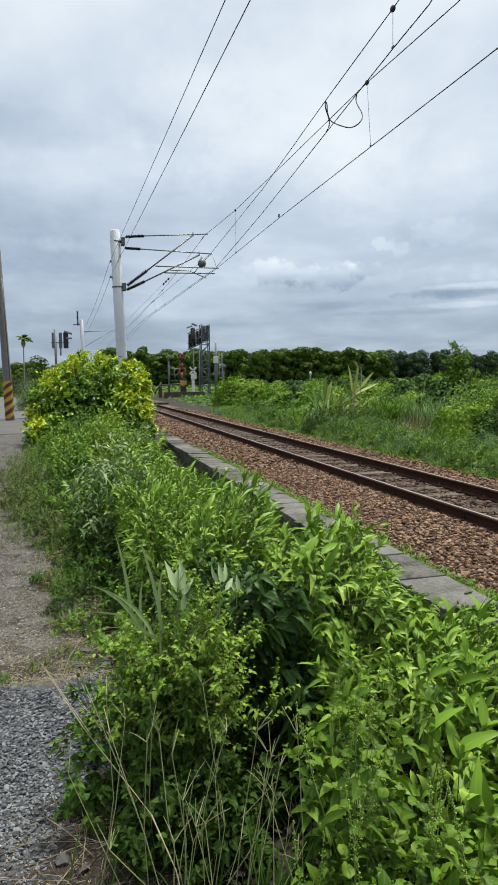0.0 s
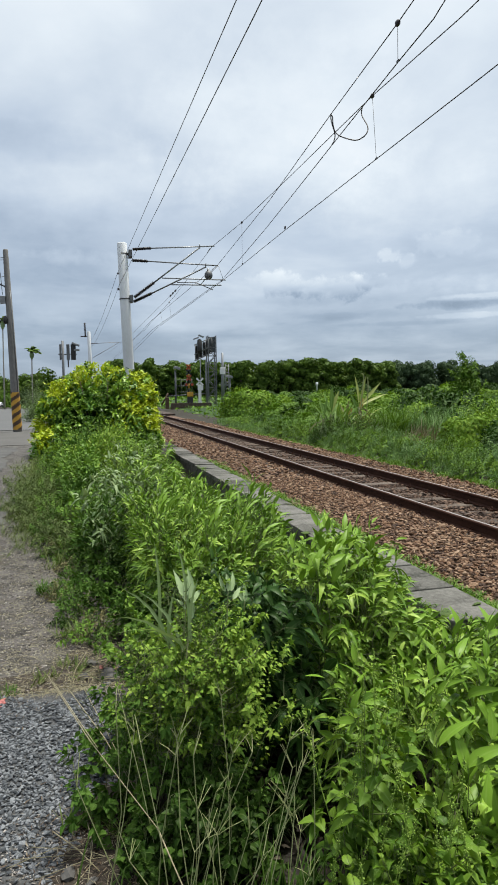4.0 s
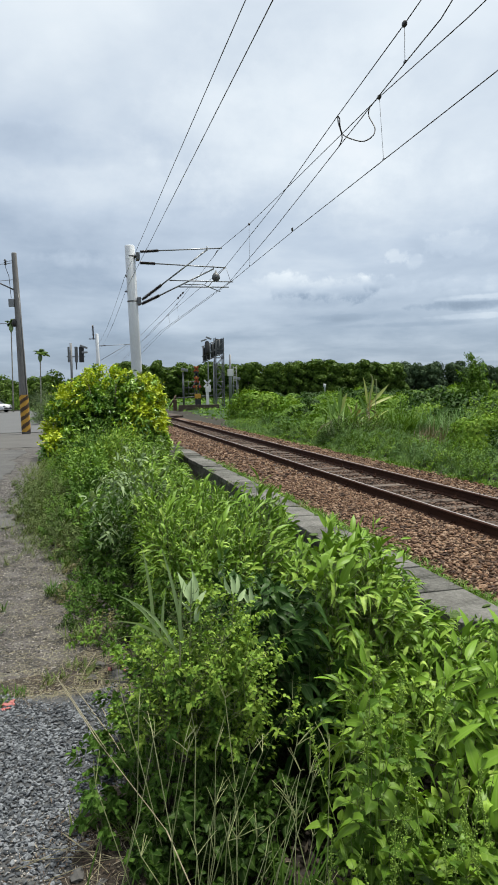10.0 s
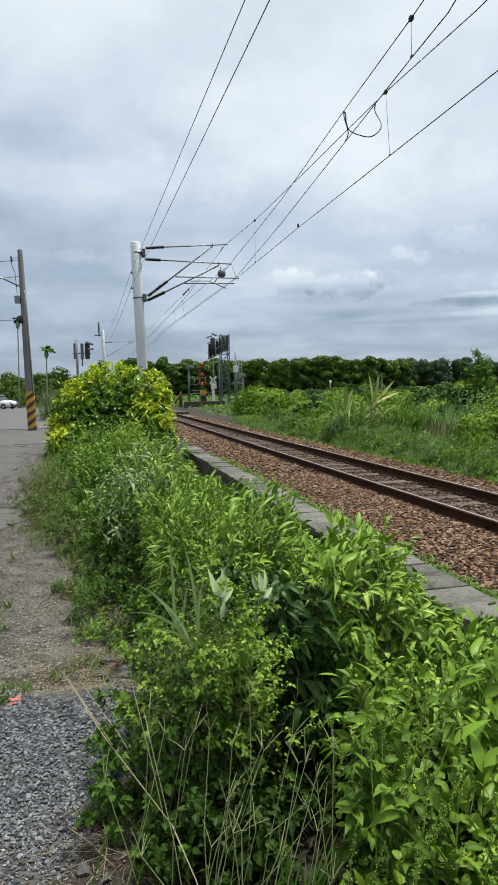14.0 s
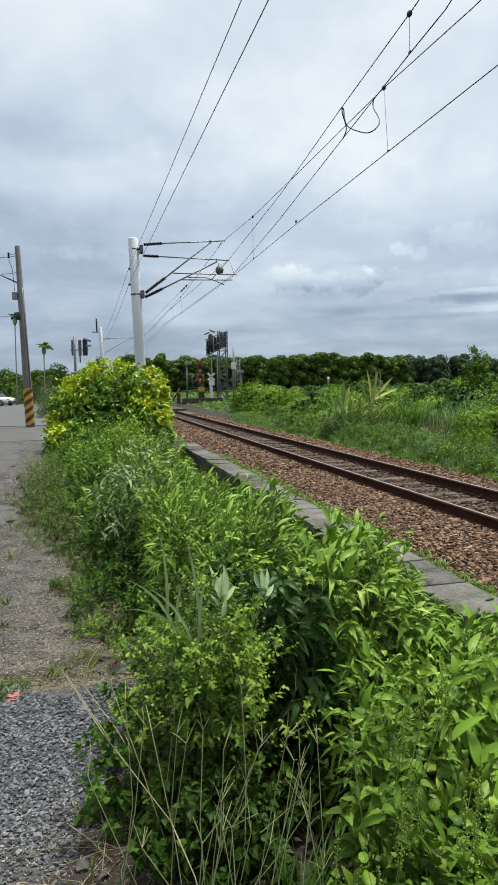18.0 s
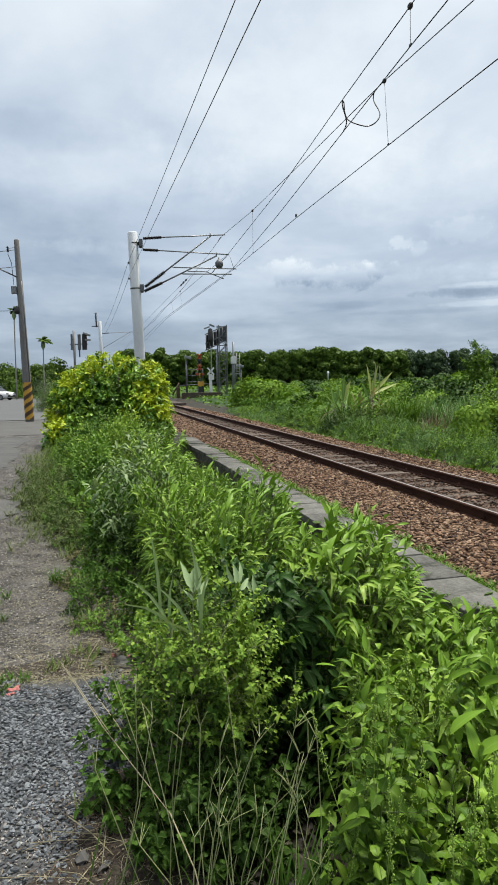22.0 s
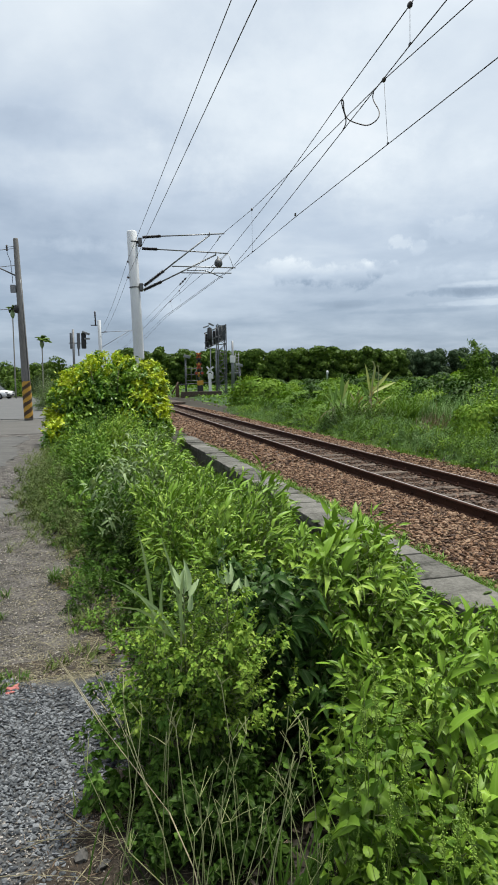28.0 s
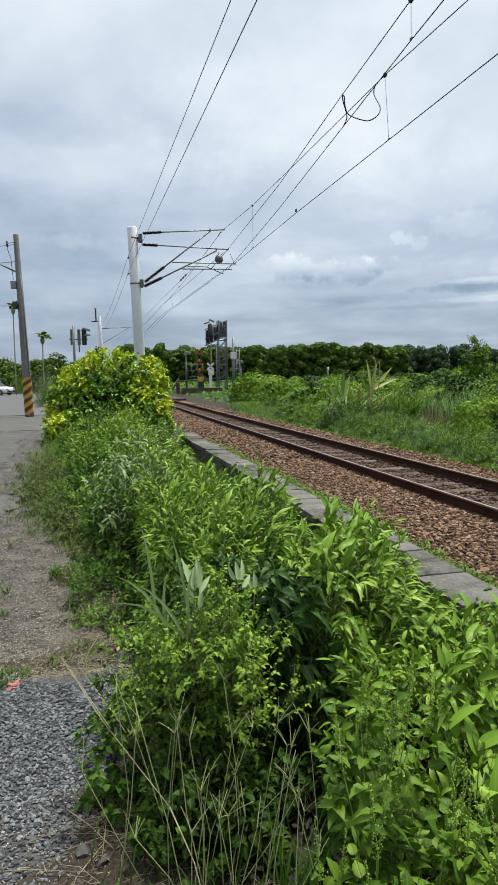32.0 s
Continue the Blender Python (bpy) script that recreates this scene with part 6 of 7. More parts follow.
# seeding weeds with knobbly spikes, nearest the eye
def spike_weed(x, y, h, seed):
    rng = np.random.default_rng(seed)
    s = stem_weed("seeding_weed", x, y, 0.04, 10, h, 0.15, 0.074, 0.024, "leaf_spike", "light green seeding weed with knobbly flower spikes", seed, 2, 11, 5, groups=1, lean=0.0, shape="toothed", from_=0.08, droop=0.5, blown=0.0)
    for k in range(6):
        bx, by = rng.normal(0, 0.07, 2)
        top, tilt = h * rng.uniform(0.72, 1.08), rng.normal(0, 0.2)
        m = 90
        t = rng.uniform(0, 1, m)
        P = np.c_[bx + tilt * 0.2 * t + rng.normal(0, 0.010, m) * (1.3 - t), by + rng.normal(0, 0.010, m) * (1.3 - t), top - 0.20 + 0.2 * t]
        P[:, :2] = P[:, :2] * 0.55 + np.c_[bx + tilt * 0.2 * t, np.full(m, by)] * 0.45
        V = P[:, None] + (np.array([[0, 0, 1.2], [1, 0, 0], [0, 1, 0], [-1, 0, 0], [0, -1, 0], [0, 0, -1.2]]) * 0.0022)[None] * rng.uniform(0.7, 1.5, (m, 1, 1))
        F = (np.array([[0, 1, 2], [0, 2, 3], [0, 3, 4], [0, 4, 1], [5, 2, 1], [5, 3, 2], [5, 4, 3], [5, 1, 4]])[None] + (np.arange(m) * 6)[:, None, None]).reshape(-1, 3)
        foot_ = np.array([[bx * 0.4, by * 0.4, top * 0.35]])
        part("spike_stalk", shoot_tubes("spike_stalk", foot_, np.array([[bx, by, top - 0.2]]), np.array([[bx + tilt * 0.2, by, top]]), 0.0022), M["flower_spike"], s)
        tagged(part("flower_spike", quick_mesh("flower_spike", V.reshape(-1, 3), F, smooth=True), M["flower_spike"], s, "pale green knobbly flower spike"), kind="stuff")
    SWAY.append((s, 9.0, rng.uniform(1.1, 1.6), rng.uniform(0, 6.28)))


for i, (x, y, h) in enumerate(((0.73, 1.60, 0.82), (0.66, 1.42, 0.56), (0.80, 1.36, 0.68), (0.80, 1.78, 0.70), (0.92, 1.12, 0.60), (0.82, 1.24, 0.58), (0.64, 1.30, 0.5))):
    spike_weed(x, y, h, 420 + i)


# ---- grasses ----
def tuft(name, pts, L, W, mat, label, category, lean=0.0, spread=0.5, droop=0.35, blades_each=14, seed=0, z=None, group="", kind="", at=(0, 0)):
    """Grass: curved blades rising from each foot."""
    rng = np.random.default_rng(seed)
    pts = np.repeat(np.array(pts, float), blades_each, 0)
    n = len(pts)
    base = pts[:, :2] + rng.normal(0, 0.02, (n, 2)) - np.array(at)
    zz = ground_z(pts[:, 0], pts[:, 1]) if z is None else np.full(n, z)
    a = rng.uniform(0, 6.28, n)
    D = unit(np.c_[np.cos(a) * spread, np.sin(a) * spread, np.ones(n)] + WIND * 0.15)
    N = np.c_[np.cos(a), np.sin(a), np.full(n, 0.2)]
    me = leaf_mesh(name, np.c_[base, zz], D, N, L * rng.uniform(0.5, 1.1, n), W * rng.uniform(0.7, 1.2, n), "blade", 0, droop * rng.uniform(0.2, 1.4, n))
    ob = tagged(part(name, me, M[mat]), label, category, group, kind)
    ob.matrix_basis = pose(at[0], at[1], 0)
    if lean:
        SWAY.append((ob, lean, rng.uniform(1.2, 1.9), rng.uniform(0, 6.28)))
    return ob


rng = np.random.default_rng(51)
for k in range(7):   # fringe of thin grey-green grass between path and hedge
    y0 = 7.9 + 1.25 * k
    n = 130
    P = np.c_[rng.normal(-0.42 - 0.05 * k, 0.20 + 0.02 * k, n), rng.normal(y0, 0.6, n)]
    tuft("grass_clump", P, 0.34, 0.0021, "grass", "thin grey-green grass along the path's edge", "grass", 1.3, 0.7, 0.7, 15, 500 + k, 0.0, "verge grass", "stuff", at=(-0.5, y0))
    shrub("verge_weed", -0.34 - 0.06 * k, y0 - 0.3, 0.28, 0.6, 0.34, 1500, 0.045, 0.010, "leaf_fresh" if k % 2 else "leaf_weed", "low straggling weed at the path's edge", "weed", "verge weeds", "ovate", 1, 0.3, 1.0, 560 + k, z=0.0, per=14)
for k, (x, y) in enumerate(((-0.30, 7.2), (-0.50, 7.9), (-0.66, 8.8), (-0.42, 8.6), (-0.84, 9.8), (-0.58, 10.4), (-0.22, 7.8), (-0.92, 11.2), (-0.74, 9.2), (-0.36, 9.6), (-0.68, 11.8), (-0.16, 6.7))):
    stem_weed("verge_weed", x, y, 0.12, 22, 0.36 + 0.10 * math.sin(3.7 * k), 0.32, 0.055, 0.0075, "leaf_olive", "straggling olive-green weed with fine leaves at the path's edge", 1300 + k, 5, 12, 7, groups=1, lean=1.8, shape="lance", from_=0.1, lowest=0.4, group="verge weeds", droop=0.4, blown=0.15)
for k in range(18):
    x, y = 0.12 - 0.018 * k + rng.normal(0, 0.08), 4.1 + 0.16 * k
    shrub("verge_weed", x, y, rng.uniform(0.10, 0.2), 0.18, rng.uniform(0.08, 0.22), 260, 0.035, 0.008, ("leaf_weed", "leaf_fresh", "leaf_dry", "leaf_dark", "leaf_weed")[k % 5], "low straggling weed at the path's edge", "weed", "verge weeds", "ovate", 1, 0.3, 0.8, 580 + k, z=0.0, per=10, tall=0.4)
for k, (x, y, l) in enumerate(((0.0, 4.35, 0.16), (-0.25, 5.3, 0.2), (-0.12, 3.75, 0.10), (-0.82, 4.9, 0.16), (-0.92, 5.2, 0.14), (-0.45, 3.55, 0.09), (-0.62, 3.62, 0.07), (0.05, 1.75, 0.12), (-0.12, 6.3, 0.22), (-0.75, 4.6, 0.14), (0.1, 2.3, 0.14))):
    P = np.c_[rng.normal(x, 0.07, 9), rng.normal(y, 0.07, 9)]
    tuft("grass_tuft", P, l, 0.0035, "leaf_weed" if k % 2 else "grass", "small green grass tuft growing on the path", "grass", 0, 0.7, 0.4, 16, 520 + k, 0.0, "path tufts", "stuff", at=(x, y))
# strip between coping and ballast, and tufts in the ditch
P = np.c_[rng.normal(3.02, 0.10, 1000), 3.2 + 13.5 * rng.uniform(0, 1, 1000) ** 1.7]
tuft("grass_strip", P, 0.14, 0.0045, "grass_fresh", "low green grass between the concrete edge and the ballast", "grass", 0, 0.9, 0.5, 12, 541, -0.12, kind="stuff")
P = np.c_[rng.uniform(1.6, 2.45, 420), rng.uniform(1.2, 14, 420)]
tuft("ditch_grass", P, 0.28, 0.006, "grass_fresh", "rank grass in the ditch below the concrete edge", "grass", 0, 0.5, 0.4, 10, 542, None, kind="stuff")
P = np.c_[rng.normal(2.62, 0.16, 120), rng.uniform(2.3, 3.9, 120)]
tuft("ditch_grass", P, 0.22, 0.007, "grass_fresh", "rank grass over the end of the concrete edge", "grass", 0, 0.8, 0.4, 14, 543, -0.15, kind="stuff")
for k, (x, y) in enumerate(((2.55, 3.35), (2.75, 3.7), (2.2, 3.0), (2.0, 2.4))):
    shrub("ditch_weed", x, y, 0.30, 0.32, 0.22, 700, 0.055, 0.012, "leaf_broad", "low green weed at the end of the concrete edge", "weed", "ditch weeds", "ovate", 1, 0.3, 0.8, 550 + k, z=-0.14)


# tufts and seedlings on the concrete edge
for k in range(14):
    x, y = 2.46 + 0.4 * (k % 2) + rng.normal(0, 0.03), 4.15 + 0.8 * k * (0.6 + 0.03 * k)
    P = np.c_[rng.normal(x, 0.04, 5), rng.normal(y, 0.09, 5)]
    tuft("grass_tuft", P, 0.09, 0.003, ("grass_fresh", "grass", "leaf_weed")[k % 3], "small grass tuft rooted on the concrete edge", "grass", 0, 0.9, 0.5, 12, 660 + k, 0.0, "edge tufts", "stuff", at=(x, y))


# tall seeding grass in front: thin culms with finger-like heads
def seeding_grass(x, y, n, seed):
    rng = np.random.default_rng(seed)
    s = thing("seeding_grass", "tall thin grass with finger-like straw seed heads", "grass", "seeding grasses", at=pose(x, y, 0))
    bm, heads = bmesh.new(), bmesh.new()
    for k in range(n):
        b = Vector((rng.normal(0, 0.05), rng.normal(0, 0.05), 0))
        h = rng.uniform(0.28, 0.66)
        top = b + Vector((rng.normal(0.0, 0.09), rng.normal(0, 0.07), h))
        mid = (b + top) / 2 + Vector((rng.normal(0, 0.015), rng.normal(0, 0.015), 0))
        tube(bm, [b, mid, top], 0.0018, 4, 0.0012, caps=False)
        for j in range(rng.integers(2, 5)):
            d = Vector((rng.normal(0, 0.42), rng.normal(0, 0.42), 0.9)).normalized() * rng.uniform(0.05, 0.10)
            tube(heads, [top, top + d * 0.5, top + d + Vector((0, 0, -0.006))], 0.0014, 4, 0.0008, caps=False)
    tagged(part("culm_bundle", bm, M["straw"], s), kind="stuff")
    tagged(part("seed_head_spray", heads, M["straw"], s, "finger-like straw seed heads"), kind="stuff")
    m = n * 3
    a = rng.uniform(0, 6.28, m)
    P = np.c_[rng.normal(0, 0.06, m), rng.normal(0, 0.06, m), np.zeros(m)]
    D = unit(np.c_[np.cos(a) * 0.45, np.sin(a) * 0.45, np.ones(m)])
    # blades coloured dark in place of the shade low in the hedge
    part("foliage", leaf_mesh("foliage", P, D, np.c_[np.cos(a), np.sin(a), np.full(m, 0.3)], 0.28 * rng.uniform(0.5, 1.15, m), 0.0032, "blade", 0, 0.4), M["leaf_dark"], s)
    SWAY.append((s, 4.6, rng.uniform(1.0, 1.5), rng.uniform(0, 6.28)))


for i, (x, y) in enumerate(((0.20, 2.40), (0.275, 2.33))):
    r = np.random.default_rng(630 + i)
    s_ = thing("cane_grass", "coarse grass with long pale arching blades", "grass", "hedge plants", at=pose(x, y, 0))
    bm = bmesh.new()
    tube(bm, [(0, 0, 0), (0.01, 0, 0.70)], 0.005, 5, 0.004)
    part("stem", bm, M["stem"], s_)
    for k in range(4):
        d = np.array([[(-0.12, -0.45, -0.9, -0.2)[k] + r.normal(0, 0.04), r.normal(-0.05, 0.1), 1.0]])
        part("blade", leaf_mesh("blade", np.array([[0, 0, 0.66]]) + r.normal(0, 0.015, (1, 3)), d, np.array([[r.normal(0, 0.5), -1.0, 0.2]]), (0.40, 0.34, 0.34, 0.26)[k], 0.0066, "strap", 0.35, (0.05, 0.22, 0.4, 0.1)[k], (-0.1, -0.25, -0.2, 0.2)[k], 0.4), M["cane"], s_)
    SWAY.append((s_, 4.6, 1.4, r.uniform(0, 6.28)))

for i, (x, y) in enumerate(((0.20, 1.86), (0.30, 1.80), (0.38, 1.72), (0.28, 1.66), (0.42, 1.90), (0.16, 2.1), (0.48, 1.62), (0.05, 1.95), (0.34, 1.58), (0.56, 1.52))):
    seeding_grass(x, y, 4 if i < 5 else 3, 600 + i)
for i, (x, y) in enumerate(((0.50, 1.42), (0.58, 1.34), (0.44, 1.36), (0.62, 1.56), (0.36, 1.46), (0.54, 1.7))):
    tuft("grass_tuft", np.c_[np.full(3, x), np.full(3, y)] + np.random.default_rng(650 + i).normal(0, 0.03, (3, 2)), 0.42, 0.0042, "leaf_weed", "tall green grass tuft in the hedge's foot", "grass", 3.0, 0.28, 0.35, 12, 640 + i, 0.0, "hedge grasses", at=(x, y))

# fallen straw stalks and litter
stalks = thing("fallen_stalks", "dry pale straw stalks lying across the path's edge", "straw")
for a, b, c in (((-0.22, 3.72, 0.03), (0.0, 2.45, 0.29), (0.19, 1.86, 0.30)), ((0.19, 1.86, 0.30), (0.24, 1.72, 0.22), (0.29, 1.6, 0.0)), ((-0.18, 3.6, 0.03), (-0.04, 2.75, 0.22), (0.03, 2.4, 0.28)), ((-0.11, 3.55, 0.02), (0.06, 2.7, 0.16), (0.24, 2.02, 0.12)), ((-0.02, 3.5, 0.02), (0.08, 2.75, 0.14), (0.2, 2.2, 0.1)), ((-0.15, 3.75, 0.01), (0.05, 3.65, 0.03), (0.28, 3.6, 0.05)),
                ((-0.1, 3.7, 0.01), (0.08, 3.55, 0.04), (0.25, 3.52, 0.03)), ((0.0, 4.0, 0.02), (-0.06, 3.7, 0.05), (-0.1, 3.5, 0.02)), ((-0.14, 2.35, 0.02), (-0.05, 2.2, 0.04), (0.02, 2.1, 0.02)),
                ((-0.02, 2.4, 0.02), (0.0, 2.2, 0.05), (-0.02, 2.05, 0.02)), ((-0.25, 1.95, 0.01), (-0.1, 1.92, 0.03), (0.06, 1.86, 0.02)), ((-0.15, 1.8, 0.01), (-0.1, 2.0, 0.02), (0.0, 2.15, 0.02))):
    bm = bmesh.new()
    tube(bm, [a, b, c], 0.0024, 5, 0.0016)
    part("stalk", bm, M["stem_dry"], stalks)
r = np.random.default_rng(60)
for k in range(26):
    c_ = np.array([0.02, 3.72]) if k < 16 else np.array([-0.1, 1.98])
    a_, l_ = r.normal(0.0, 0.5), r.uniform(0.06, 0.24)
    p_ = c_ + r.normal(0, 0.13, 2)
    q_ = np.array([math.cos(a_), math.sin(a_)]) * l_
    bm = bmesh.new()
    tube(bm, [(p_[0] - q_[0], p_[1] - q_[1], 0.02), (p_[0], p_[1], r.uniform(0.025, 0.05)), (p_[0] + q_[0], p_[1] + q_[1], 0.02)], 0.0016, 4, 0.001)
    part("stalk", bm, M["stem_dry"], stalks)
# curled roots in the dirt
r = np.random.default_rng(66)
roots = thing("root_tangle", "tangle of brown curled roots in the dirt", "roots")
for k in range(46):
    c_ = ((-0.02, 2.22), (-0.16, 1.93), (-0.24, 1.80), (0.02, 2.05))[k % 4]
    a_, l_ = r.uniform(0, 6.28), r.uniform(0.04, 0.12)
    q = [(c_[0] + r.normal(0, 0.06), c_[1] + r.normal(0, 0.08), 0.018)]
    for j in range(4):
        a_ += r.normal(0, 0.8)
        q.append((q[-1][0] + math.cos(a_) * l_ / 3, q[-1][1] + math.sin(a_) * l_ / 3, r.uniform(0.018, 0.04)))
    bm = bmesh.new()
    tube(bm, rounded(q, 3), r.uniform(0.0010, 0.0022), 4, 0.0008)
    part("root", bm, M["bark"] if k % 3 else M["stem_dry"], roots)
# dry straw and twigs strewn over the worn asphalt and the foot of the hedge
n = 8000
r = np.random.default_rng(64)
y = np.r_[3.5 + 6.5 * r.uniform(0, 1, 7400) ** 1.7, r.uniform(1.3, 2.2, 600)]
x = np.r_[0.25 - 0.12 * (y[:7400] - 3.5) - np.abs(r.normal(0, 0.55, 7400)), r.uniform(0.05, 0.6, 600)]
a = r.uniform(0, 6.28, n)
tagged(part("straw_litter", leaf_mesh("straw_litter", np.c_[x, y, np.full(n, 0.012)], np.c_[np.cos(a), np.sin(a), r.normal(0, 0.08, n)], np.tile([[0, 0, 1.0]], (n, 1)), r.uniform(0.012, 0.085, n), r.uniform(0.0006, 0.0018, n), "lance", 0.5, 0.0), M["stem_dry"]),
       "bits of dry straw and twig strewn over the path", "straw litter", kind="stuff")
n = 1500
r = np.random.default_rng(61)
sp = r.integers(0, 7, n)
cx, cy = np.array([0.10, -0.02, 0.04, -0.18, -0.05, -0.3, 0.0])[sp], np.array([3.75, 2.15, 2.4, 1.9, 4.4, 3.62, 2.3])[sp]
P = np.c_[r.normal(cx, 0.11), r.normal(cy, 0.16), r.uniform(0.008, 0.03, n)]
a = r.uniform(0, 6.28, n)
D = np.c_[np.cos(a), np.sin(a), r.normal(0, 0.15, n)]
tagged(part("leaf_litter", leaf_mesh("leaf_litter", P, D, np.c_[r.normal(0, 0.3, (n, 2)), np.ones(n)], r.uniform(0.010, 0.040, n), r.uniform(0.0008, 0.0028, n), "lance", 0.3, 0.0), M["litter"]),
       "brown dead leaves and root fibres at the hedge's foot", "leaf litter", kind="stuff")
# near-black leaf carpet that paints the shade on the hedge's floor
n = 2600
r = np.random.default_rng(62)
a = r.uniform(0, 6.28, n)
tagged(part("leaf_litter", leaf_mesh("leaf_litter", np.c_[r.uniform(0.45, 1.5, n), r.uniform(1.3, 3.4, n), r.uniform(0.004, 0.03, n)], np.c_[np.cos(a), np.sin(a), r.normal(0, 0.2, n)], np.c_[r.normal(0, 0.3, (n, 2)), np.ones(n)], r.uniform(0.02, 0.055, n), r.uniform(0.004, 0.012, n), "ovate", 0.3, 0.0), M["litter_shade"]),
       "dead leaves coloured near black for the shade under the hedge", "leaf litter", kind="stuff")
for k, (x, y, s) in enumerate(((0.03, 3.83, 0.05), (0.12, 3.62, 0.06), (-0.02, 3.66, 0.035), (0.2, 3.7, 0.04), (-0.08, 2.12, 0.035), (-0.01, 2.06, 0.03), (-0.8, 8.2, 0.05), (0.16, 3.9, 0.045))):
    me = scatter_stones("rubble_stone", np.zeros((1, 3)), s, np.random.default_rng(70 + k), 2, 0.5)
    part_ = tagged(part("rubble_stone", me, M["apron"], at=pose(x, y, 0.015)), "pale broken stone lying at the hedge's foot", "stone", "rubble stones")
for k, (x, y, s) in enumerate(((-0.455, 3.46, 0.018), (-0.432, 3.48, 0.016), (-0.44, 3.42, 0.015), (-0.462, 3.41, 0.013), (-0.42, 3.45, 0.013), (0.08, 3.76, 0.018), (0.16, 3.72, 0.014))):
    me = scatter_stones("painted_stone", np.zeros((1, 3)), s, np.random.default_rng(80 + k), 2, 0.6)
    tagged(part("painted_stone", me, M["red"], at=pose(x, y, 0.015)), "stone daubed with bright red paint on the gravel", "stone", "painted stones")


# ---- golden shrub round the mast's foot ----
gold = thing("golden_shrub", "large golden-green shrub round the foot of the mast", "shrub", at=pose(0.55, 17.6, 0))
r = np.random.default_rng(91)
for k in range(9):
    bm = bmesh.new()
    a = 0.7 * k
    tube(bm, [(0.2 * math.cos(a), 0.2 * math.sin(a), -0.05), (0.6 * math.cos(a), 0.5 * math.sin(a), 0.9), (1.0 * math.cos(a), 0.9 * math.sin(a), 1.9)], 0.022, 5, 0.008)
    part("stem", bm, M["bark"], gold)
for k, (ox, oy, rx, ry, h, n) in enumerate(((-0.05, 0.3, 1.34, 1.3, 2.40, 8800), (-0.74, 0.0, 0.95, 1.0, 2.12, 5400), (0.74, 0.0, 0.84, 1.0, 2.26, 5200), (-1.15, -0.9, 0.55, 0.7, 0.85, 1300), (0.1, -0.7, 1.32, 0.8, 1.55, 3400), (1.12, 0.0, 0.42, 0.6, 1.7, 1700))):
    # leaves in whorls at the shoot tips, some older and dark, some young and yellow
    m = n // 7
    tip, out = dome_points(m, rx, ry, h, r, 0.30, 0.0, 90 + k, 0.09, 0.74)
    tip += np.array([ox, oy, 0])
    spots = np.array([(0.45, 2.3), (0.85, 2.35), (1.82, 1.76), (1.87, 0.95), (1.06, 0.62), (1.45, 1.35), (-0.1, 2.2), (1.6, 2.1), (1.9, 1.3), (-0.55, 1.7), (-0.9, 0.7)]) - np.array([0.55, 0.0])
    near = np.min(np.hypot(tip[:, None, 0] - spots[None, :, 0], tip[:, None, 2] - spots[None, :, 1]), 1)
    young = (near < r.uniform(0.1, 0.5, m)) & (tip[:, 1] < 0.7)
    old = ~young & (r.uniform(size=m) < 0.10 + 0.30 * np.exp(-((tip[:, 0] + 0.3) ** 2 + (tip[:, 2] - 1.1) ** 2) / 0.5))
    for name_, pick_, mat_, label_ in (("foliage", ~young & ~old, "leaf_gold", ""), ("old_foliage", old, "leaf_weed", "dark green older leaves"), ("young_foliage", young, "leaf_young", "bright yellow young leaves")):
        c = int(pick_.sum())
        if not c:
            continue
        o = np.repeat(out[pick_], 11, 0)
        P = np.repeat(tip[pick_], 11, 0) + r.normal(0, 0.028, (c * 11, 3)) - o * r.uniform(0, 0.10, (c * 11, 1))
        D = unit(o * 0.55 + r.normal(0, 0.55, (c * 11, 3)) + np.array([0.1, 0, 0.15]))
        N = unit(o * 0.6 + np.array([0, 0, 0.8]) + r.normal(0, 0.3, (c * 11, 3)))
        size = r.uniform(0.65, 1.15, c * 11)
        f = part(name_, leaf_mesh(name_, P, D, N, 0.118 * size, 0.027 * size, "ovate", 0.2, 0.35 * r.uniform(0.3, 1.5, c * 11)), M[mat_], gold, label_)
        if name_ == "foliage":
            SWAY.append((f, 0.6, r.uniform(1.2, 1.8), r.uniform(0, 6.28)))


# ---- field beyond the track ----
def field_h(x, y):
    dx = x - 7.1 - 0.5 * smooth(24, 34, y)
    P = np.stack([x, y, 0 * x], -1).reshape(-1, 3)
    bump = lumps(P, 33, 0.55).reshape(np.shape(x)) * 0.6 + lumps(P, 34, 1.5).reshape(np.shape(x)) * 0.4
    return smooth(-0.1, 0.6, dx) * (0.10 + 0.10 * smooth(0.2, 1.8, dx) + 0.22 * smooth(1.8, 6, dx) + 0.22 * smooth(7, 26, dx) + bump * (0.08 + 0.14 * smooth(1, 5, dx)))


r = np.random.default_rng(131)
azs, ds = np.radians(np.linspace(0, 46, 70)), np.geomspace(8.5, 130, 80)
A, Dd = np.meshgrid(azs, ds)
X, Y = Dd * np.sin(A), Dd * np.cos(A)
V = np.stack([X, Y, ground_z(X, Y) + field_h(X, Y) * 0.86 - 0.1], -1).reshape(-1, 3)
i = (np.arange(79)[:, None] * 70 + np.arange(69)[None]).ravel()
# covers the soil; its dark green paints shade into gaps between creepers
field = tagged(part("field_undergrowth", quick_mesh("field_undergrowth", V, np.stack([i, i + 1, i + 71, i + 70], -1), smooth=True), M["leaf_dark"]), "undergrowth sheet of the field, coloured dark for shade between the creepers", "undergrowth", kind="stuff")
n = 100000
d = np.exp(r.uniform(np.log(9), np.log(125), n))
a = np.radians(r.uniform(1, 43, n))
x, y = d * np.sin(a), d * np.cos(a)
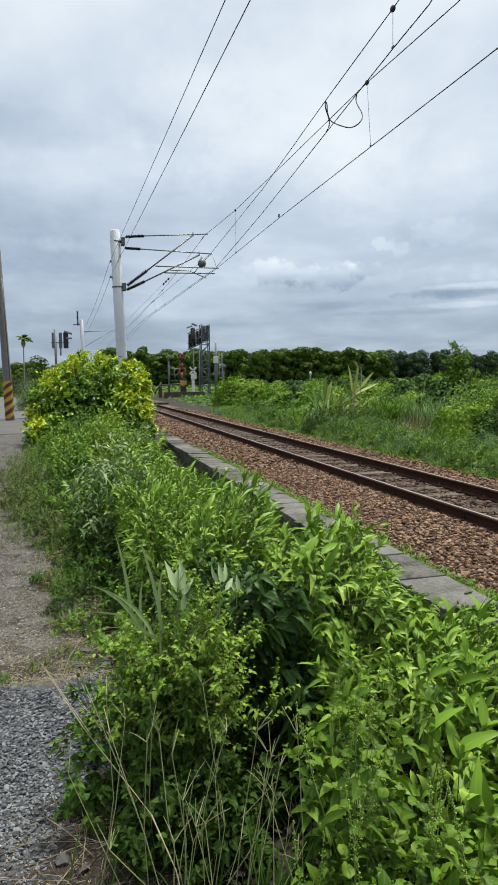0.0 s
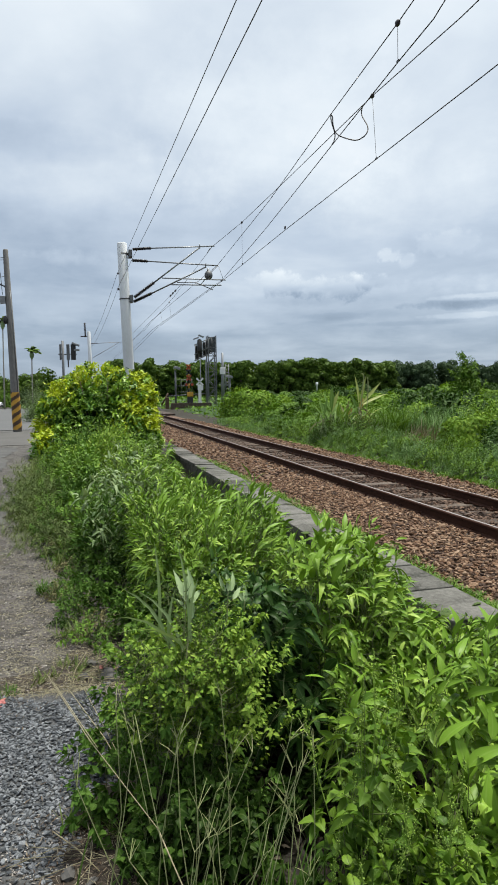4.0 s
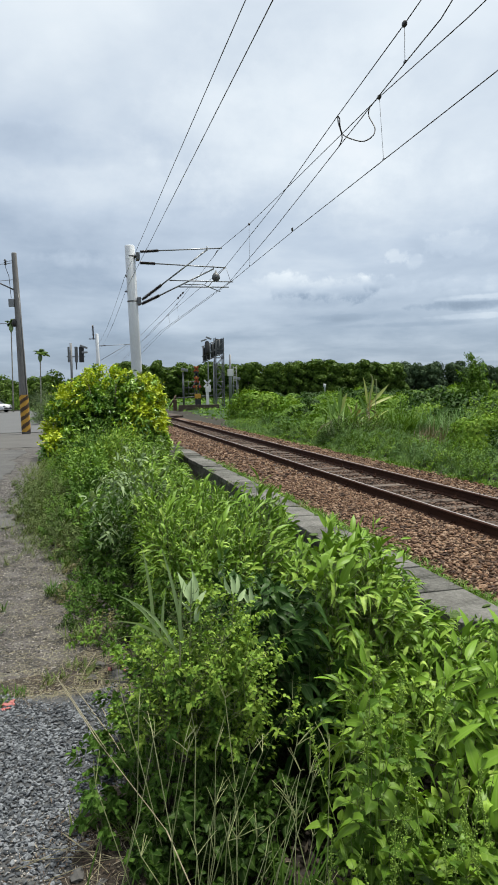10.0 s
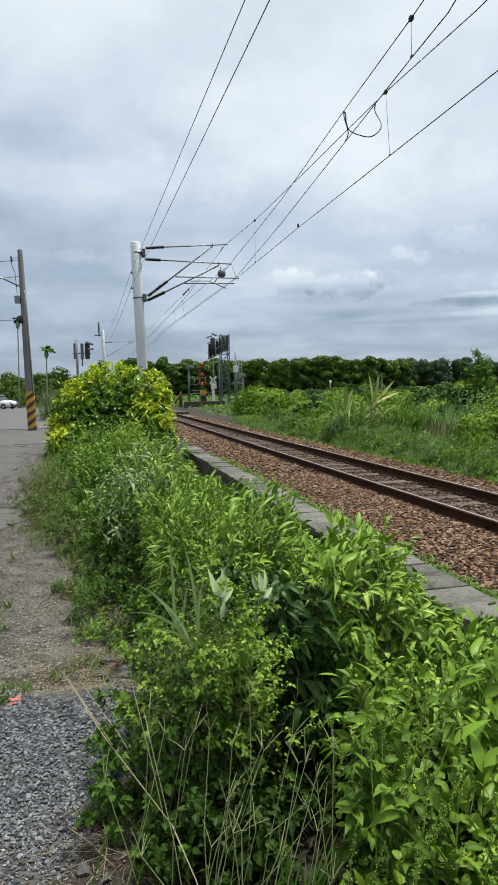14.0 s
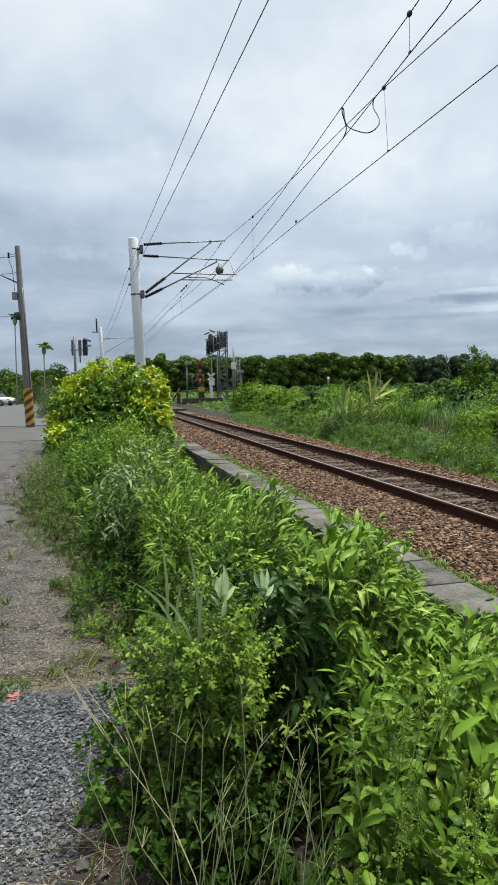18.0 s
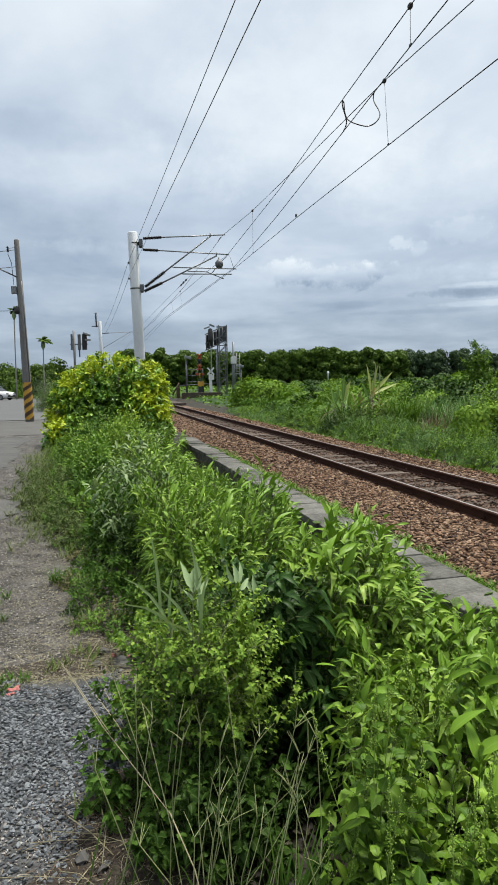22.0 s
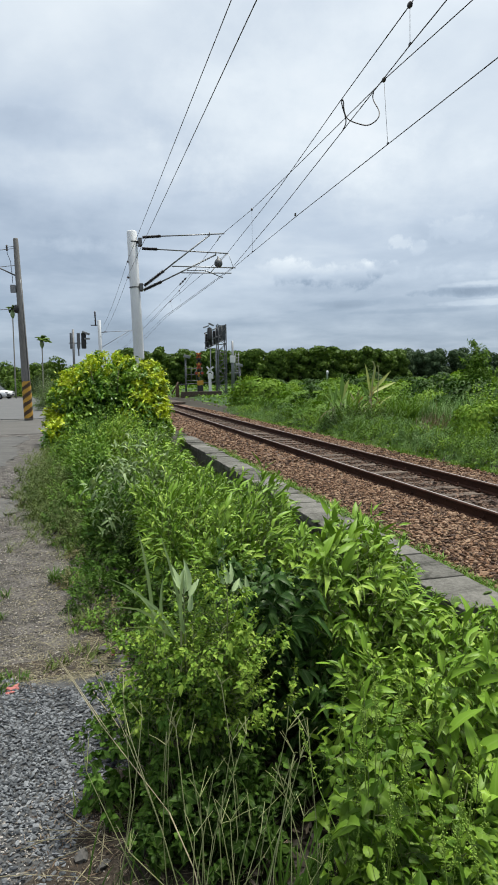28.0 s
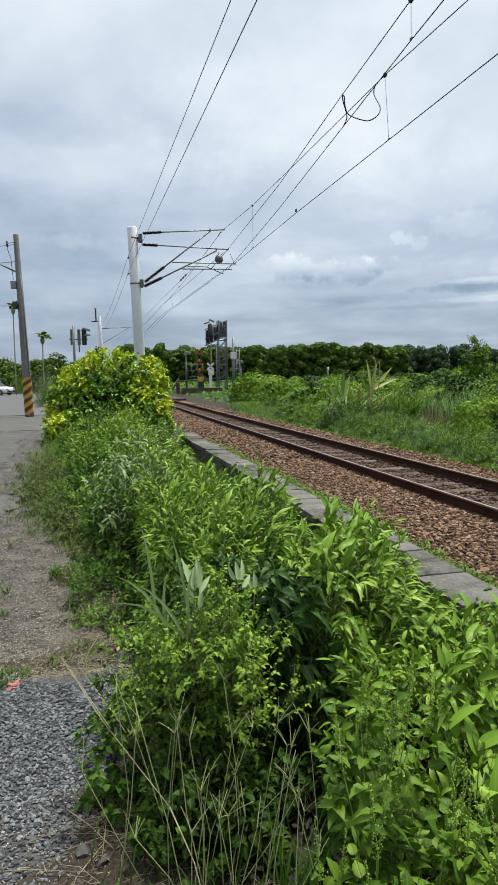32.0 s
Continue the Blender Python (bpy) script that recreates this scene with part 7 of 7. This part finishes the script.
ok = (x > 7.15 + 0.5 * smooth(24, 34, y)) & ~((y > 36) & (x < 0.27 * y) & (r.uniform(size=n) < 0.75))
x, y, d = x[ok], y[ok], d[ok]
n = len(x)
z = ground_z(x, y) + field_h(x, y) - 0.05 + r.normal(0, 0.04, n)
e = 0.3
nx, ny = -(field_h(x + e, y) - field_h(x - e, y)) / (2 * e), -(field_h(x, y + e) - field_h(x, y - e)) / (2 * e)
out = unit(np.c_[nx, ny, np.ones(n)])
D = unit(np.cross(out, r.normal(size=(n, 3))) + out * 0.35 + r.normal(0, 0.2, (n, 3)))
S = (0.04 + 0.0040 * d) * r.uniform(0.6, 1.3, n)
tagged(part("field_creepers", leaf_mesh("field_creepers", np.c_[x, y, z], D, out + r.normal(0, 0.4, (n, 3)), S, S * 0.36, "card", 0.15, 0.2), M["field_leaf"]), "rampant green creepers and weeds covering the field", "creepers", kind="stuff")
# finer weeds near the ballast
cn = 330
cx_, cy_ = 7.2 + np.abs(r.normal(0, 0.8, cn)), 8.5 + 28 * r.uniform(0, 1, cn) ** 1.2
pick_ = r.integers(0, cn, 1500)
P = np.c_[cx_[pick_] + r.normal(0, 0.14, 1500), cy_[pick_] + r.normal(0, 0.2, 1500)]
P = P[P[:, 0] > 7.12]
tuft("field_grass", P, 0.42, 0.004, "grass_field", "feathery grass and weeds along the far side of the ballast", "grass", 0, 0.4, 0.35, 12, 132, None, kind="stuff")


P = np.c_[r.normal(7.12, 0.09, 900), 7.5 + 24 * r.uniform(0, 1, 900) ** 1.3]
tuft("ballast_grass", P, 0.20, 0.005, "grass_fresh", "low grass creeping into the far edge of the ballast", "grass", 0, 0.8, 0.4, 10, 133, None, kind="stuff")


def reed_clump(x, y, h, n, mat, label, seed, W=0.035, spread=0.55, name="reed_clump", lean=1.0):
    r = np.random.default_rng(seed)
    s = thing(name, label, "reed", "field plants", at=pose(x, y, float(ground_z(x, y))))
    a = r.uniform(0, 6.28, n)
    D = unit(np.c_[np.cos(a) * spread + 0.12, np.sin(a) * spread, r.uniform(0.6, 1.3, n)])
    P = np.c_[r.normal(0, 0.22, (n, 2)), r.uniform(0.1, 0.45, n) * h]
    part("foliage", leaf_mesh("foliage", P, D, np.c_[np.cos(a), np.sin(a), np.full(n, 0.4)], h * r.uniform(0.45, 0.95, n), W * r.uniform(0.6, 1.2, n), "strap", 0.3, 0.45 * r.uniform(0.1, 1.6, n)), M[mat], s)
    SWAY.append((s, lean, r.uniform(1.3, 1.9), r.uniform(0, 6.28)))
    return s


REED = "clump of tall arching reeds with yellowing blades"
reed_clump(7.95, 20.4, 1.0, 100, "field_leaf", REED, 141, 0.022, 0.75)
reed_clump(8.6, 20.5, 1.1, 80, "reed", REED, 147, 0.022, 0.7)
reed_clump(9.3, 20.8, 1.2, 90, "field_leaf", REED, 148, 0.03, 0.9)
reed_clump(9.6, 18.6, 1.25, 320, "field_leaf", "tussock of fine arching green blades in the field", 143, 0.011, 0.6)
reed_clump(10.3, 18.2, 1.2, 320, "grass_field", "tussock of fine arching green blades in the field", 144, 0.011, 0.6)
reed_clump(8.5, 14.9, 0.9, 150, "seed_grass", "tuft of pinkish-brown seeding grass", 145, 0.007, 0.28)
reed_clump(9.2, 15.1, 1.15, 340, "grass_field", "tuft of feathery green grass in the field", 146, 0.007, 0.4)
reed_clump(9.9, 15.5, 1.25, 300, "grass_field", "tuft of feathery green grass in the field", 149, 0.007, 0.45)


reed_clump(8.3, 20.15, 1.45, 46, "banana_green", REED, 151, 0.045, 0.55)
reed_clump(8.95, 20.1, 1.35, 34, "banana_leaf", REED, 152, 0.04, 0.6)


def banana_plant(x, y, stem_h, leaves, dead, label):
    """Leaves as (lean to the side in radians, length, half-width, base height, material)."""
    b = thing("banana_plant", label, "banana plant", "field plants", at=pose(x, y, float(ground_z(x, y))))
    bm = bmesh.new()
    lathe(bm, [(0.07, 0), (0.055, stem_h * 0.6), (0.03, stem_h * 0.9)], (0, 0, 0), 8)
    part("stem", bm, M["stem"], b)
    for k, (a, l, w, z0, mat_) in enumerate(leaves):
        d = np.array([[math.sin(a), 0.25 + 0.12 * math.sin(5 * k), math.cos(a)]])
        part("leaf", leaf_mesh("leaf", np.array([[0.03 * math.sin(k), 0, z0]]), d, np.array([[0.25 * math.cos(3 * k), -0.7, 0.9]]), l, w, "lance_fine", 0.3, 0.10, 0.08 * math.sin(9 * l), 0.35 * math.cos(7 * l)), M[mat_], b)
    for k in range(dead):
        az = -3.0 + 6.0 * k / dead
        part("dead_leaf", leaf_mesh("dead_leaf", np.array([[0, 0, stem_h * (0.75 + 0.03 * (k % 6))]]), np.array([[math.cos(az) * 0.8, math.sin(az) * 0.6, 0.25]]), np.array([[0, 0, 1.0]]), 0.6 + 0.05 * (k % 5), 0.05, "lance_fine", 0.4, 0.9), M["banana_dead"], b, "brown dead hanging leaf")
    SWAY.append((b, 0.8, 1.7, x))
    return b


big_banana = banana_plant(9.02, 20.0, 1.2, ((0.03, 1.2, 0.055, 1.12, "banana_leaf"), (0.30, 1.1, 0.045, 1.18, "banana_leaf"), (0.82, 1.30, 0.055, 1.12, "banana_leaf"), (1.12, 1.40, 0.055, 1.08, "banana_leaf"), (0.62, 0.6, 0.07, 0.95, "banana_orange"),
                          (-0.30, 0.75, 0.055, 0.9, "banana_green"), (-0.75, 0.7, 0.05, 0.85, "banana_green"), (0.35, 0.6, 0.06, 0.9, "banana_orange")), 5, "ragged yellow-green banana plant with two long leaves")
for k, x0 in enumerate((0.02, 0.22)):
    bm = bmesh.new()
    tube(bm, rounded([(x0, -0.1, 0.8), (x0 + 0.05, -0.1, 1.6), (x0 + 0.1 - 0.05 * k, -0.1, 2.05 - 0.15 * k), (x0 + 0.02, -0.12, 2.2 - 0.15 * k)], 5), 0.016, 5, 0.02)
    part("flower_stalk", bm, M["straw"], big_banana, "pale arching flower stalk")
banana_plant(8.10, 20.2, 0.95, ((-0.30, 0.85, 0.05, 0.9, "banana_green"), (0.05, 1.0, 0.07, 0.92, "banana_green"), (0.30, 0.9, 0.065, 0.9, "banana_leaf"), (-0.6, 0.75, 0.055, 0.8, "banana_green"), (0.65, 0.7, 0.06, 0.8, "banana_green")), 3, "leafy green banana plant among the reeds")
banana_plant(7.72, 19.9, 0.8, ((-0.15, 0.75, 0.045, 0.8, "banana_green"), (0.2, 0.7, 0.05, 0.8, "banana_green"), (-0.5, 0.6, 0.045, 0.7, "banana_green")), 2, "leafy green banana plant among the reeds")
banana_plant(8.55, 20.0, 0.75, ((-0.3, 0.6, 0.05, 0.75, "leaf_dry"), (0.2, 0.65, 0.05, 0.75, "leaf_dry"), (0.6, 0.55, 0.05, 0.7, "banana_orange")), 6, "withered brown banana plant among the reeds")
for k in range(13):
    x = 7.55 + 0.19 * k
    shrub("field_weed", x, 19.35 + 0.25 * math.sin(2.3 * k), 0.40, 0.36, 0.86 + 0.16 * math.sin(4.1 * k), 620, 0.11, 0.020, ("field_dark", "leaf_mug", "field_leaf")[k % 3], "leafy weed at the foot of the banana plants", "weed", "field plants", "ovate", 1, 0.4, 1.2, 1100 + k, z=float(ground_z(x, 19.4)), tall=0.35)
FEATHER = "feathery blue-green weed at the edge of the ballast"
for k in range(48):
    y = 9.6 + 0.36 * k + r.uniform(-0.25, 0.25)
    x = 7.42 + 0.32 * (k % 3) + r.uniform(-0.15, 0.2) + 0.008 * k
    stem_weed("feathery_weed", x, y, 0.16, 15, r.uniform(0.40, 0.78), r.uniform(0.26, 0.42), 0.095, 0.0105, ("grass_field", "field_leaf", "grass_field", "field_light", "grass_field")[k % 5], FEATHER, 850 + k, 4, 15, 8, z=float(ground_z(x, y)), groups=1,
              lean=1.6, shape="card", from_=0.15, lowest=0.6, group="field plants", droop=0.5, blown=0.15)
for k in range(58):
    y = 8.8 + 0.42 * k + r.uniform(-0.3, 0.3)
    x = 7.35 + abs(r.normal(0, 0.8))
    shrub("field_weed", x, y, r.uniform(0.25, 0.55), r.uniform(0.3, 0.65), r.uniform(0.2, 0.6), 520, 0.070, 0.016, ("field_light", "grass_field", "field_leaf", "field_dark")[k % 4 if k % 5 else 0], "leafy weed at the edge of the ballast", "weed", "field plants", "ovate", 1, 0.3, 1.2, 900 + k,
          z=float(ground_z(x, y)), tall=0.3)
for k, (x, y, h) in enumerate(((11.5, 17.0, 1.5), (9.4, 12.6, 0.9), (12.5, 16.0, 1.5), (14.5, 19.5, 1.6), (10.8, 13.6, 1.05), (16.5, 22.0, 1.9), (13.0, 25.0, 1.6), (10.0, 26.0, 1.2), (10.6, 20.5, 1.25), (11.8, 21.5, 1.35), (12.8, 22.5, 1.3), (17.5, 20.0, 1.4), (14.0, 17.5, 1.2))):
    shrub("field_shrub", x, y, 1.0, 0.9, h, 2100, 0.15, 0.036, "field_dark" if k in (1, 9, 11) else "field_leaf" if k % 3 else "field_light", "leafy green shrub overgrown with creepers in the field", "shrub", "field plants", "ovate", 1, 0.3, 0.7, 150 + k, z=float(ground_z(x, y)))


# mounds of creeper over the field
mounds = [shrub("creeper_mound", 9.6 + 2.1 * k, 30 + 3 * k, 1.35, 1.2, 1.05 + 0.12 * k, 2800, 0.17, 0.042, ("field_leaf", "field_dark", "field_light", "field_light")[k], "mound of green creeper smothering the field shrubs", "creeper", "creeper mounds", "ovate",
                1, 0.3, 0.0, 170 + k, 0.3, z=float(ground_z(9.6 + 2.1 * k, 30 + 3 * k)), skin=1.0, tall=0.12, lay=True) for k in range(4)]
r = np.random.default_rng(176)
for k in range(260):
    d_, a_ = math.exp(r.uniform(math.log(14), math.log(85))), radians(r.uniform(7, 42))
    x, y = d_ * math.sin(a_), d_ * math.cos(a_)
    if x < 8.7 + 0.8 * float(smooth(24, 34, y)) or (7 < x < 10.8 and 15 < y < 22) or (y > 38 and x < 0.29 * y):
        continue
    o = copy_thing(mounds[(0, 1, 2, 0, 1, 3, 0, 1)[(k * 5 + k // 8) % 8]], pose(x, y, float(ground_z(x, y)) + r.uniform(-0.25, 0.1), 0, 0, r.uniform(0, 360)))
    f_ = (0.62 + 0.011 * d_) * r.uniform(0.7, 1.25)
    o.scale = (f_ * 1.05, f_ * 1.05, min(f_, 1.15) * r.uniform(0.65, 1.3))


# ---- trees ----
def tree(name, h, r_crown, n, leaf, mat, label, seed, trunk=0.16, low=0.22, bark="bark", category="tree", group="", lobes=9, at=None, lean=0.0, lobe=0.43, loose=0.32, taper=0.30):
    """A tapered trunk with limbs and a crown of leaf clumps in uneven lobes."""
    r = np.random.default_rng(seed)
    t = thing(name, label, category, group, at=at)
    bm = bmesh.new()
    tube(bm, [(0, 0, -0.2), (r.normal(0, 0.1), r.normal(0, 0.1), h * 0.35), (r.normal(0, 0.2), r.normal(0, 0.2), h * 0.75)], trunk, 8, trunk * 0.35)
    cents = []
    for k in range(lobes):
        a, f = 2.4 * k + r.uniform(0, 0.8), (k + 0.5) / lobes
        rad = r_crown * (0.62 - taper * f) * r.uniform(0.6, 1.2)
        c = np.array([math.cos(a) * rad, math.sin(a) * rad, h * (low + 0.14 + (0.80 - low - 0.14) * f)])
        cents.append(c)
        tube(bm, [(0, 0, h * 0.3 + 0.3 * h * f * 0.8), tuple(c * np.array([0.5, 0.5, 0.95])), tuple(c)], trunk * 0.35, 5, trunk * 0.12)
    part("trunk", bm, M[bark], t)
    P, O = [], []
    for k, c in enumerate(cents):
        m = n // lobes
        q = unit(r.normal(size=(m, 3)))
        rad = r_crown * lobe * r.uniform(0.8, 1.2) * (1 - max(taper - 0.3, 0) * 1.9 * k / lobes)
        q2 = q * (rad * (1 - 0.3 * r.uniform(0, 1, m) ** 2) * (1 + 0.25 * lumps(q, seed + k, 3.0)))[:, None] * np.array([1, 1, 0.78])
        P.append(c + q2), O.append(q)
    P, O = np.concatenate(P), np.concatenate(O)
    m = len(P)
    face = unit(O + r.normal(0, loose, (m, 3)))
    D = unit(np.cross(face, r.normal(size=(m, 3))))
    S = leaf * r.uniform(0.6, 1.3, m)
    part("crown", leaf_mesh("crown", P - D * S[:, None] / 2, D, face, S, S * 0.5, "card", 0.15, 0.0), M[mat], t)
    if lean:
        SWAY.append((t, lean, r.uniform(1.4, 2.0), r.uniform(0, 6.28)))
    return t


WOOD = "dark green broadleaf tree in the wood beyond the field"
kinds = [tree("tree", 8.9 + 0.12 * k, 2.7 + 0.3 * (k % 3), 4200, 0.40, "tree_leaf", WOOD, 700 + k, 0.2, 0.0, group="far wood", at=pose(20 + 5.2 * k, 138 + 2 * (k % 3), 0), lobes=11, lobe=0.40, loose=0.45) for k in range(6)]
greys = [tree("tree", 10.6 + 0.6 * k, 3.9, 3600, 0.48, "tree_leaf_grey", "grey-green tree in the wood on the rise", 720 + k, 0.2, 0.02, group="far wood", at=pose(92 + 7 * k, 172, 0), lobes=11) for k in range(3)]
r = np.random.default_rng(740)
for k in range(96):
    x = -20 + 1.2 * k + r.normal(0, 0.7)
    if x > 70:
        continue
    o = copy_thing(kinds[(k * 5 + k // 6) % 6], pose(x, 132 + 4.5 * (k % 4) + r.normal(0, 1), -0.4 + r.normal(0, 0.5) + (0.45 if x > 45 else -3.2 if x < 7 else 0), 0, 0, r.uniform(0, 360)))
    o.scale = (r.uniform(0.9, 1.35), r.uniform(0.9, 1.35), r.uniform(0.92, 1.10))
for k in range(36):
    copy_thing(greys[k % 3], pose(60 + 3.0 * k + r.normal(0, 0.8), 168 + 7 * (k % 3), -0.5 + r.normal(0, 0.5), 0, 0, r.uniform(0, 360)))
LOW = "bushy green tree behind the road"
lows = [tree("tree", 5.6 + 0.4 * k, 2.6, 3000, 0.26, "tree_leaf", LOW, 760 + k, 0.14, 0.02, group="roadside trees", at=pose(-24 + 3.1 * k, 94 + k, 0)) for k in range(3)]
for k in range(15):
    copy_thing(lows[k % 3], pose(-22 + 2.2 * k + r.normal(0, 0.4), 92 + 4 * (k % 2) + r.normal(0, 0.8), -1.1 + r.normal(0, 0.3), 0, 0, r.uniform(0, 360)))
for k, (x, y, h) in enumerate(((-3.6, 82, 2.6), (-1.8, 74, 2.8), (-0.4, 66, 2.4), (-6.0, 84, 2.3), (-8.5, 85, 2.4), (-11, 84, 2.2), (0.2, 56, 2.0), (-2.7, 64, 2.2), (-1.9, 46, 1.3))):
    shrub("roadside_shrub", x, y, 1.7, 1.5, h, 2200, 0.22, 0.05, "tree_leaf_grey" if k % 2 else "field_leaf", "rank grey-green shrub beside the road", "shrub", "roadside shrubs", "ovate", 1, 0.3, 0.6, 780 + k, z=0.0)

shrub("roadside_shrub", -2.45, 40, 0.75, 0.7, 1.9, 5200, 0.10, 0.008, "leaf_pale", "feathery pale green shrub at the road's edge", "shrub", "roadside shrubs", "lance", 2, 0.4, 1.2, 795, 0.3, z=0.0, tall=0.35)

# small trees standing in the field
YOUNG = "slender young green tree with loose sprays in the field"
for i, (x, y, h, sp, n) in enumerate(((15.3, 24, 3.45, 0.6, 15), (16.1, 24.4, 2.3, 0.8, 8), (14.5, 23.4, 2.0, 0.7, 7))):
    stem_weed("young_tree", x, y, 0.05, n, h, sp, 0.20, 0.042, "field_leaf", YOUNG, 801 + i, 15, 26, 10, z=float(ground_z(x, y)), groups=1, lean=0.8, shape="ovate", from_=0.3, lowest=0.5, group="field plants", category="tree", droop=0.6, blown=0.12, stem="bark")


def palm(x, y, h, seed):
    """A betel palm: slim ringed trunk, pale crownshaft, feather fronds blown to one side."""
    r = np.random.default_rng(seed)
    t = thing("palm_tree", "slim betel palm with wind-blown fronds", "palm tree", "palms", at=pose(x, y, 0))
    bm = bmesh.new()
    lathe(bm, [(0.09, -0.2), (0.065, h * 0.5), (0.06, h)], (0, 0, 0), 10)
    part("trunk", bm, M["bark_pale"], t)
    bm = bmesh.new()
    lathe(bm, [(0.07, -0.3), (0.22, 0.0), (0.24, 0.25), (0.10, 0.7)], (0, 0, h), 10)
    part("crownshaft", bm, M["leaf_pale"], t, "pale green crownshaft")
    for k in range(15):
        az, el = 0.0 + r.normal(0, 0.5), r.uniform(0.1, 1.45)
        if k > 12:
            az += math.pi
        d = np.array([math.cos(az) * math.cos(el), math.sin(az) * math.cos(el), math.sin(el)])
        m, Lf = 26, 0.95
        f = np.linspace(0.1, 1, m)
        rib_ = np.array([0, 0, h + 0.7]) + d[None] * (f * Lf)[:, None] + np.array([0, 0, -1.0]) * (0.55 * f ** 2 * Lf)[:, None]
        side = unit(np.cross(d, [0, 0, 1.0]))
        P = np.repeat(rib_, 2, 0)
        s = np.tile([1, -1], m)[:, None]
        D = unit(side * s * 0.9 + d * 0.5 + np.array([0, 0, -0.35]))
        part("frond", leaf_mesh("frond", P, D, np.tile([[0, 0, 1.0]], (2 * m, 1)), 0.5 * (1.1 - 0.7 * np.repeat(f, 2)), 0.11, "blade", 0, 0.3), M["tree_leaf"], t)
    SWAY.append((t, 0.5, 2.0, r.uniform(0, 6.28)))


palm(-7.75, 75, 8.9, 811)
palm(-4.85, 75, 5.7, 812)
# far concrete edge beyond the track and a little marker post
far_edge = thing("platform_edge", "broken concrete edge across the track", "platform edge", kind="structure")
for k in range(11):
    part("slab", slab, None, far_edge, at=pose(8.15 + 0.02 * k, 27.5 + k * 0.7, 0.02 + r.normal(0, 0.03), 0, r.normal(0, 2), r.normal(0, 1.5)))
bm = bmesh.new()
lathe(bm, [(0.09, 0), (0.09, 1.9), (0.15, 1.95), (0.14, 2.25), (0.04, 2.3)], (0, 0, 0), 10)
tagged(part("marker_post", bm, M["white"], at=pose(26.4, 70, 0.3)), "small white marker post at the field's end", "post")


# ---- wind ----
GUSTS = [(0, 0.1), (1, 0.5), (2, 0.9), (3, 0.8), (4, 0.6), (5, 0.5), (6, 0.6), (7, 0.3), (7.5, 0.15), (8.5, 0.8), (9, 1.0), (10, 0.5), (11, 0.7), (12, 0.85), (13, 0.9), (14, 0.7),
         (16.5, 0.8), (17.5, 0.7), (18.5, 0.35), (19, 0.6), (20, 0.4), (21, 0.6), (22, 0.45), (23, 0.15), (25, 0.2), (27.5, 0.1), (28, 0.2), (30, 0.1), (31, 0.15), (32, 0.2)]


# seconds, then the swing in degrees of the upper and the lower feeder wire about its hanger
SWING = [(0, 0.48, 0.29), (1, 0.53, 0.375), (3, 0.405, 0.226), (6, 0.426, 0.261), (7, 0.36, 0.149), (9, 0.547, 0.388), (11, 0.364, 0.237), (12, 0.456, 0.389), (14, 0.316, 0.142), (17, 0.38, 0.245),
         (19, 0.30, 0.207), (20, 0.333, 0.217), (21, 0.197, 0.114), (22, 0.25, 0.12), (23, 0.258, 0.161), (24, 0.207, 0.142), (25, 0.18, 0.01), (28, 0.152, 0.044), (32, 0.192, 0.104)]


def gust(t):
    """Strength of the wind over time."""
    return float(np.interp(t, [g[0] for g in GUSTS], [g[1] for g in GUSTS]))


def motions():
    for k, ob in enumerate(FEEDERS):
        base = ob.matrix_basis.copy()
        walk(ob, [(row[0], base @ pose(0, 0, 0, 0, 0, row[1 + k])) for row in SWING])
    for ob, lean, period, phase in SWAY:
        base = ob.matrix_basis.copy()
        rows = []
        for k in range(65):
            t = k * 0.5
            g = gust(t)
            a = lean * (2.1 * g + (0.35 + 0.5 * g) * math.sin(2 * math.pi * t / period + phase))
            b = -lean * (0.5 * g + (0.2 + 0.3 * g) * math.sin(2 * math.pi * t / (period * 1.37) + 2 * phase))
            rows.append((t, base @ pose(0, 0, 0, b, a, 0)))
        walk(ob, rows)


motions()
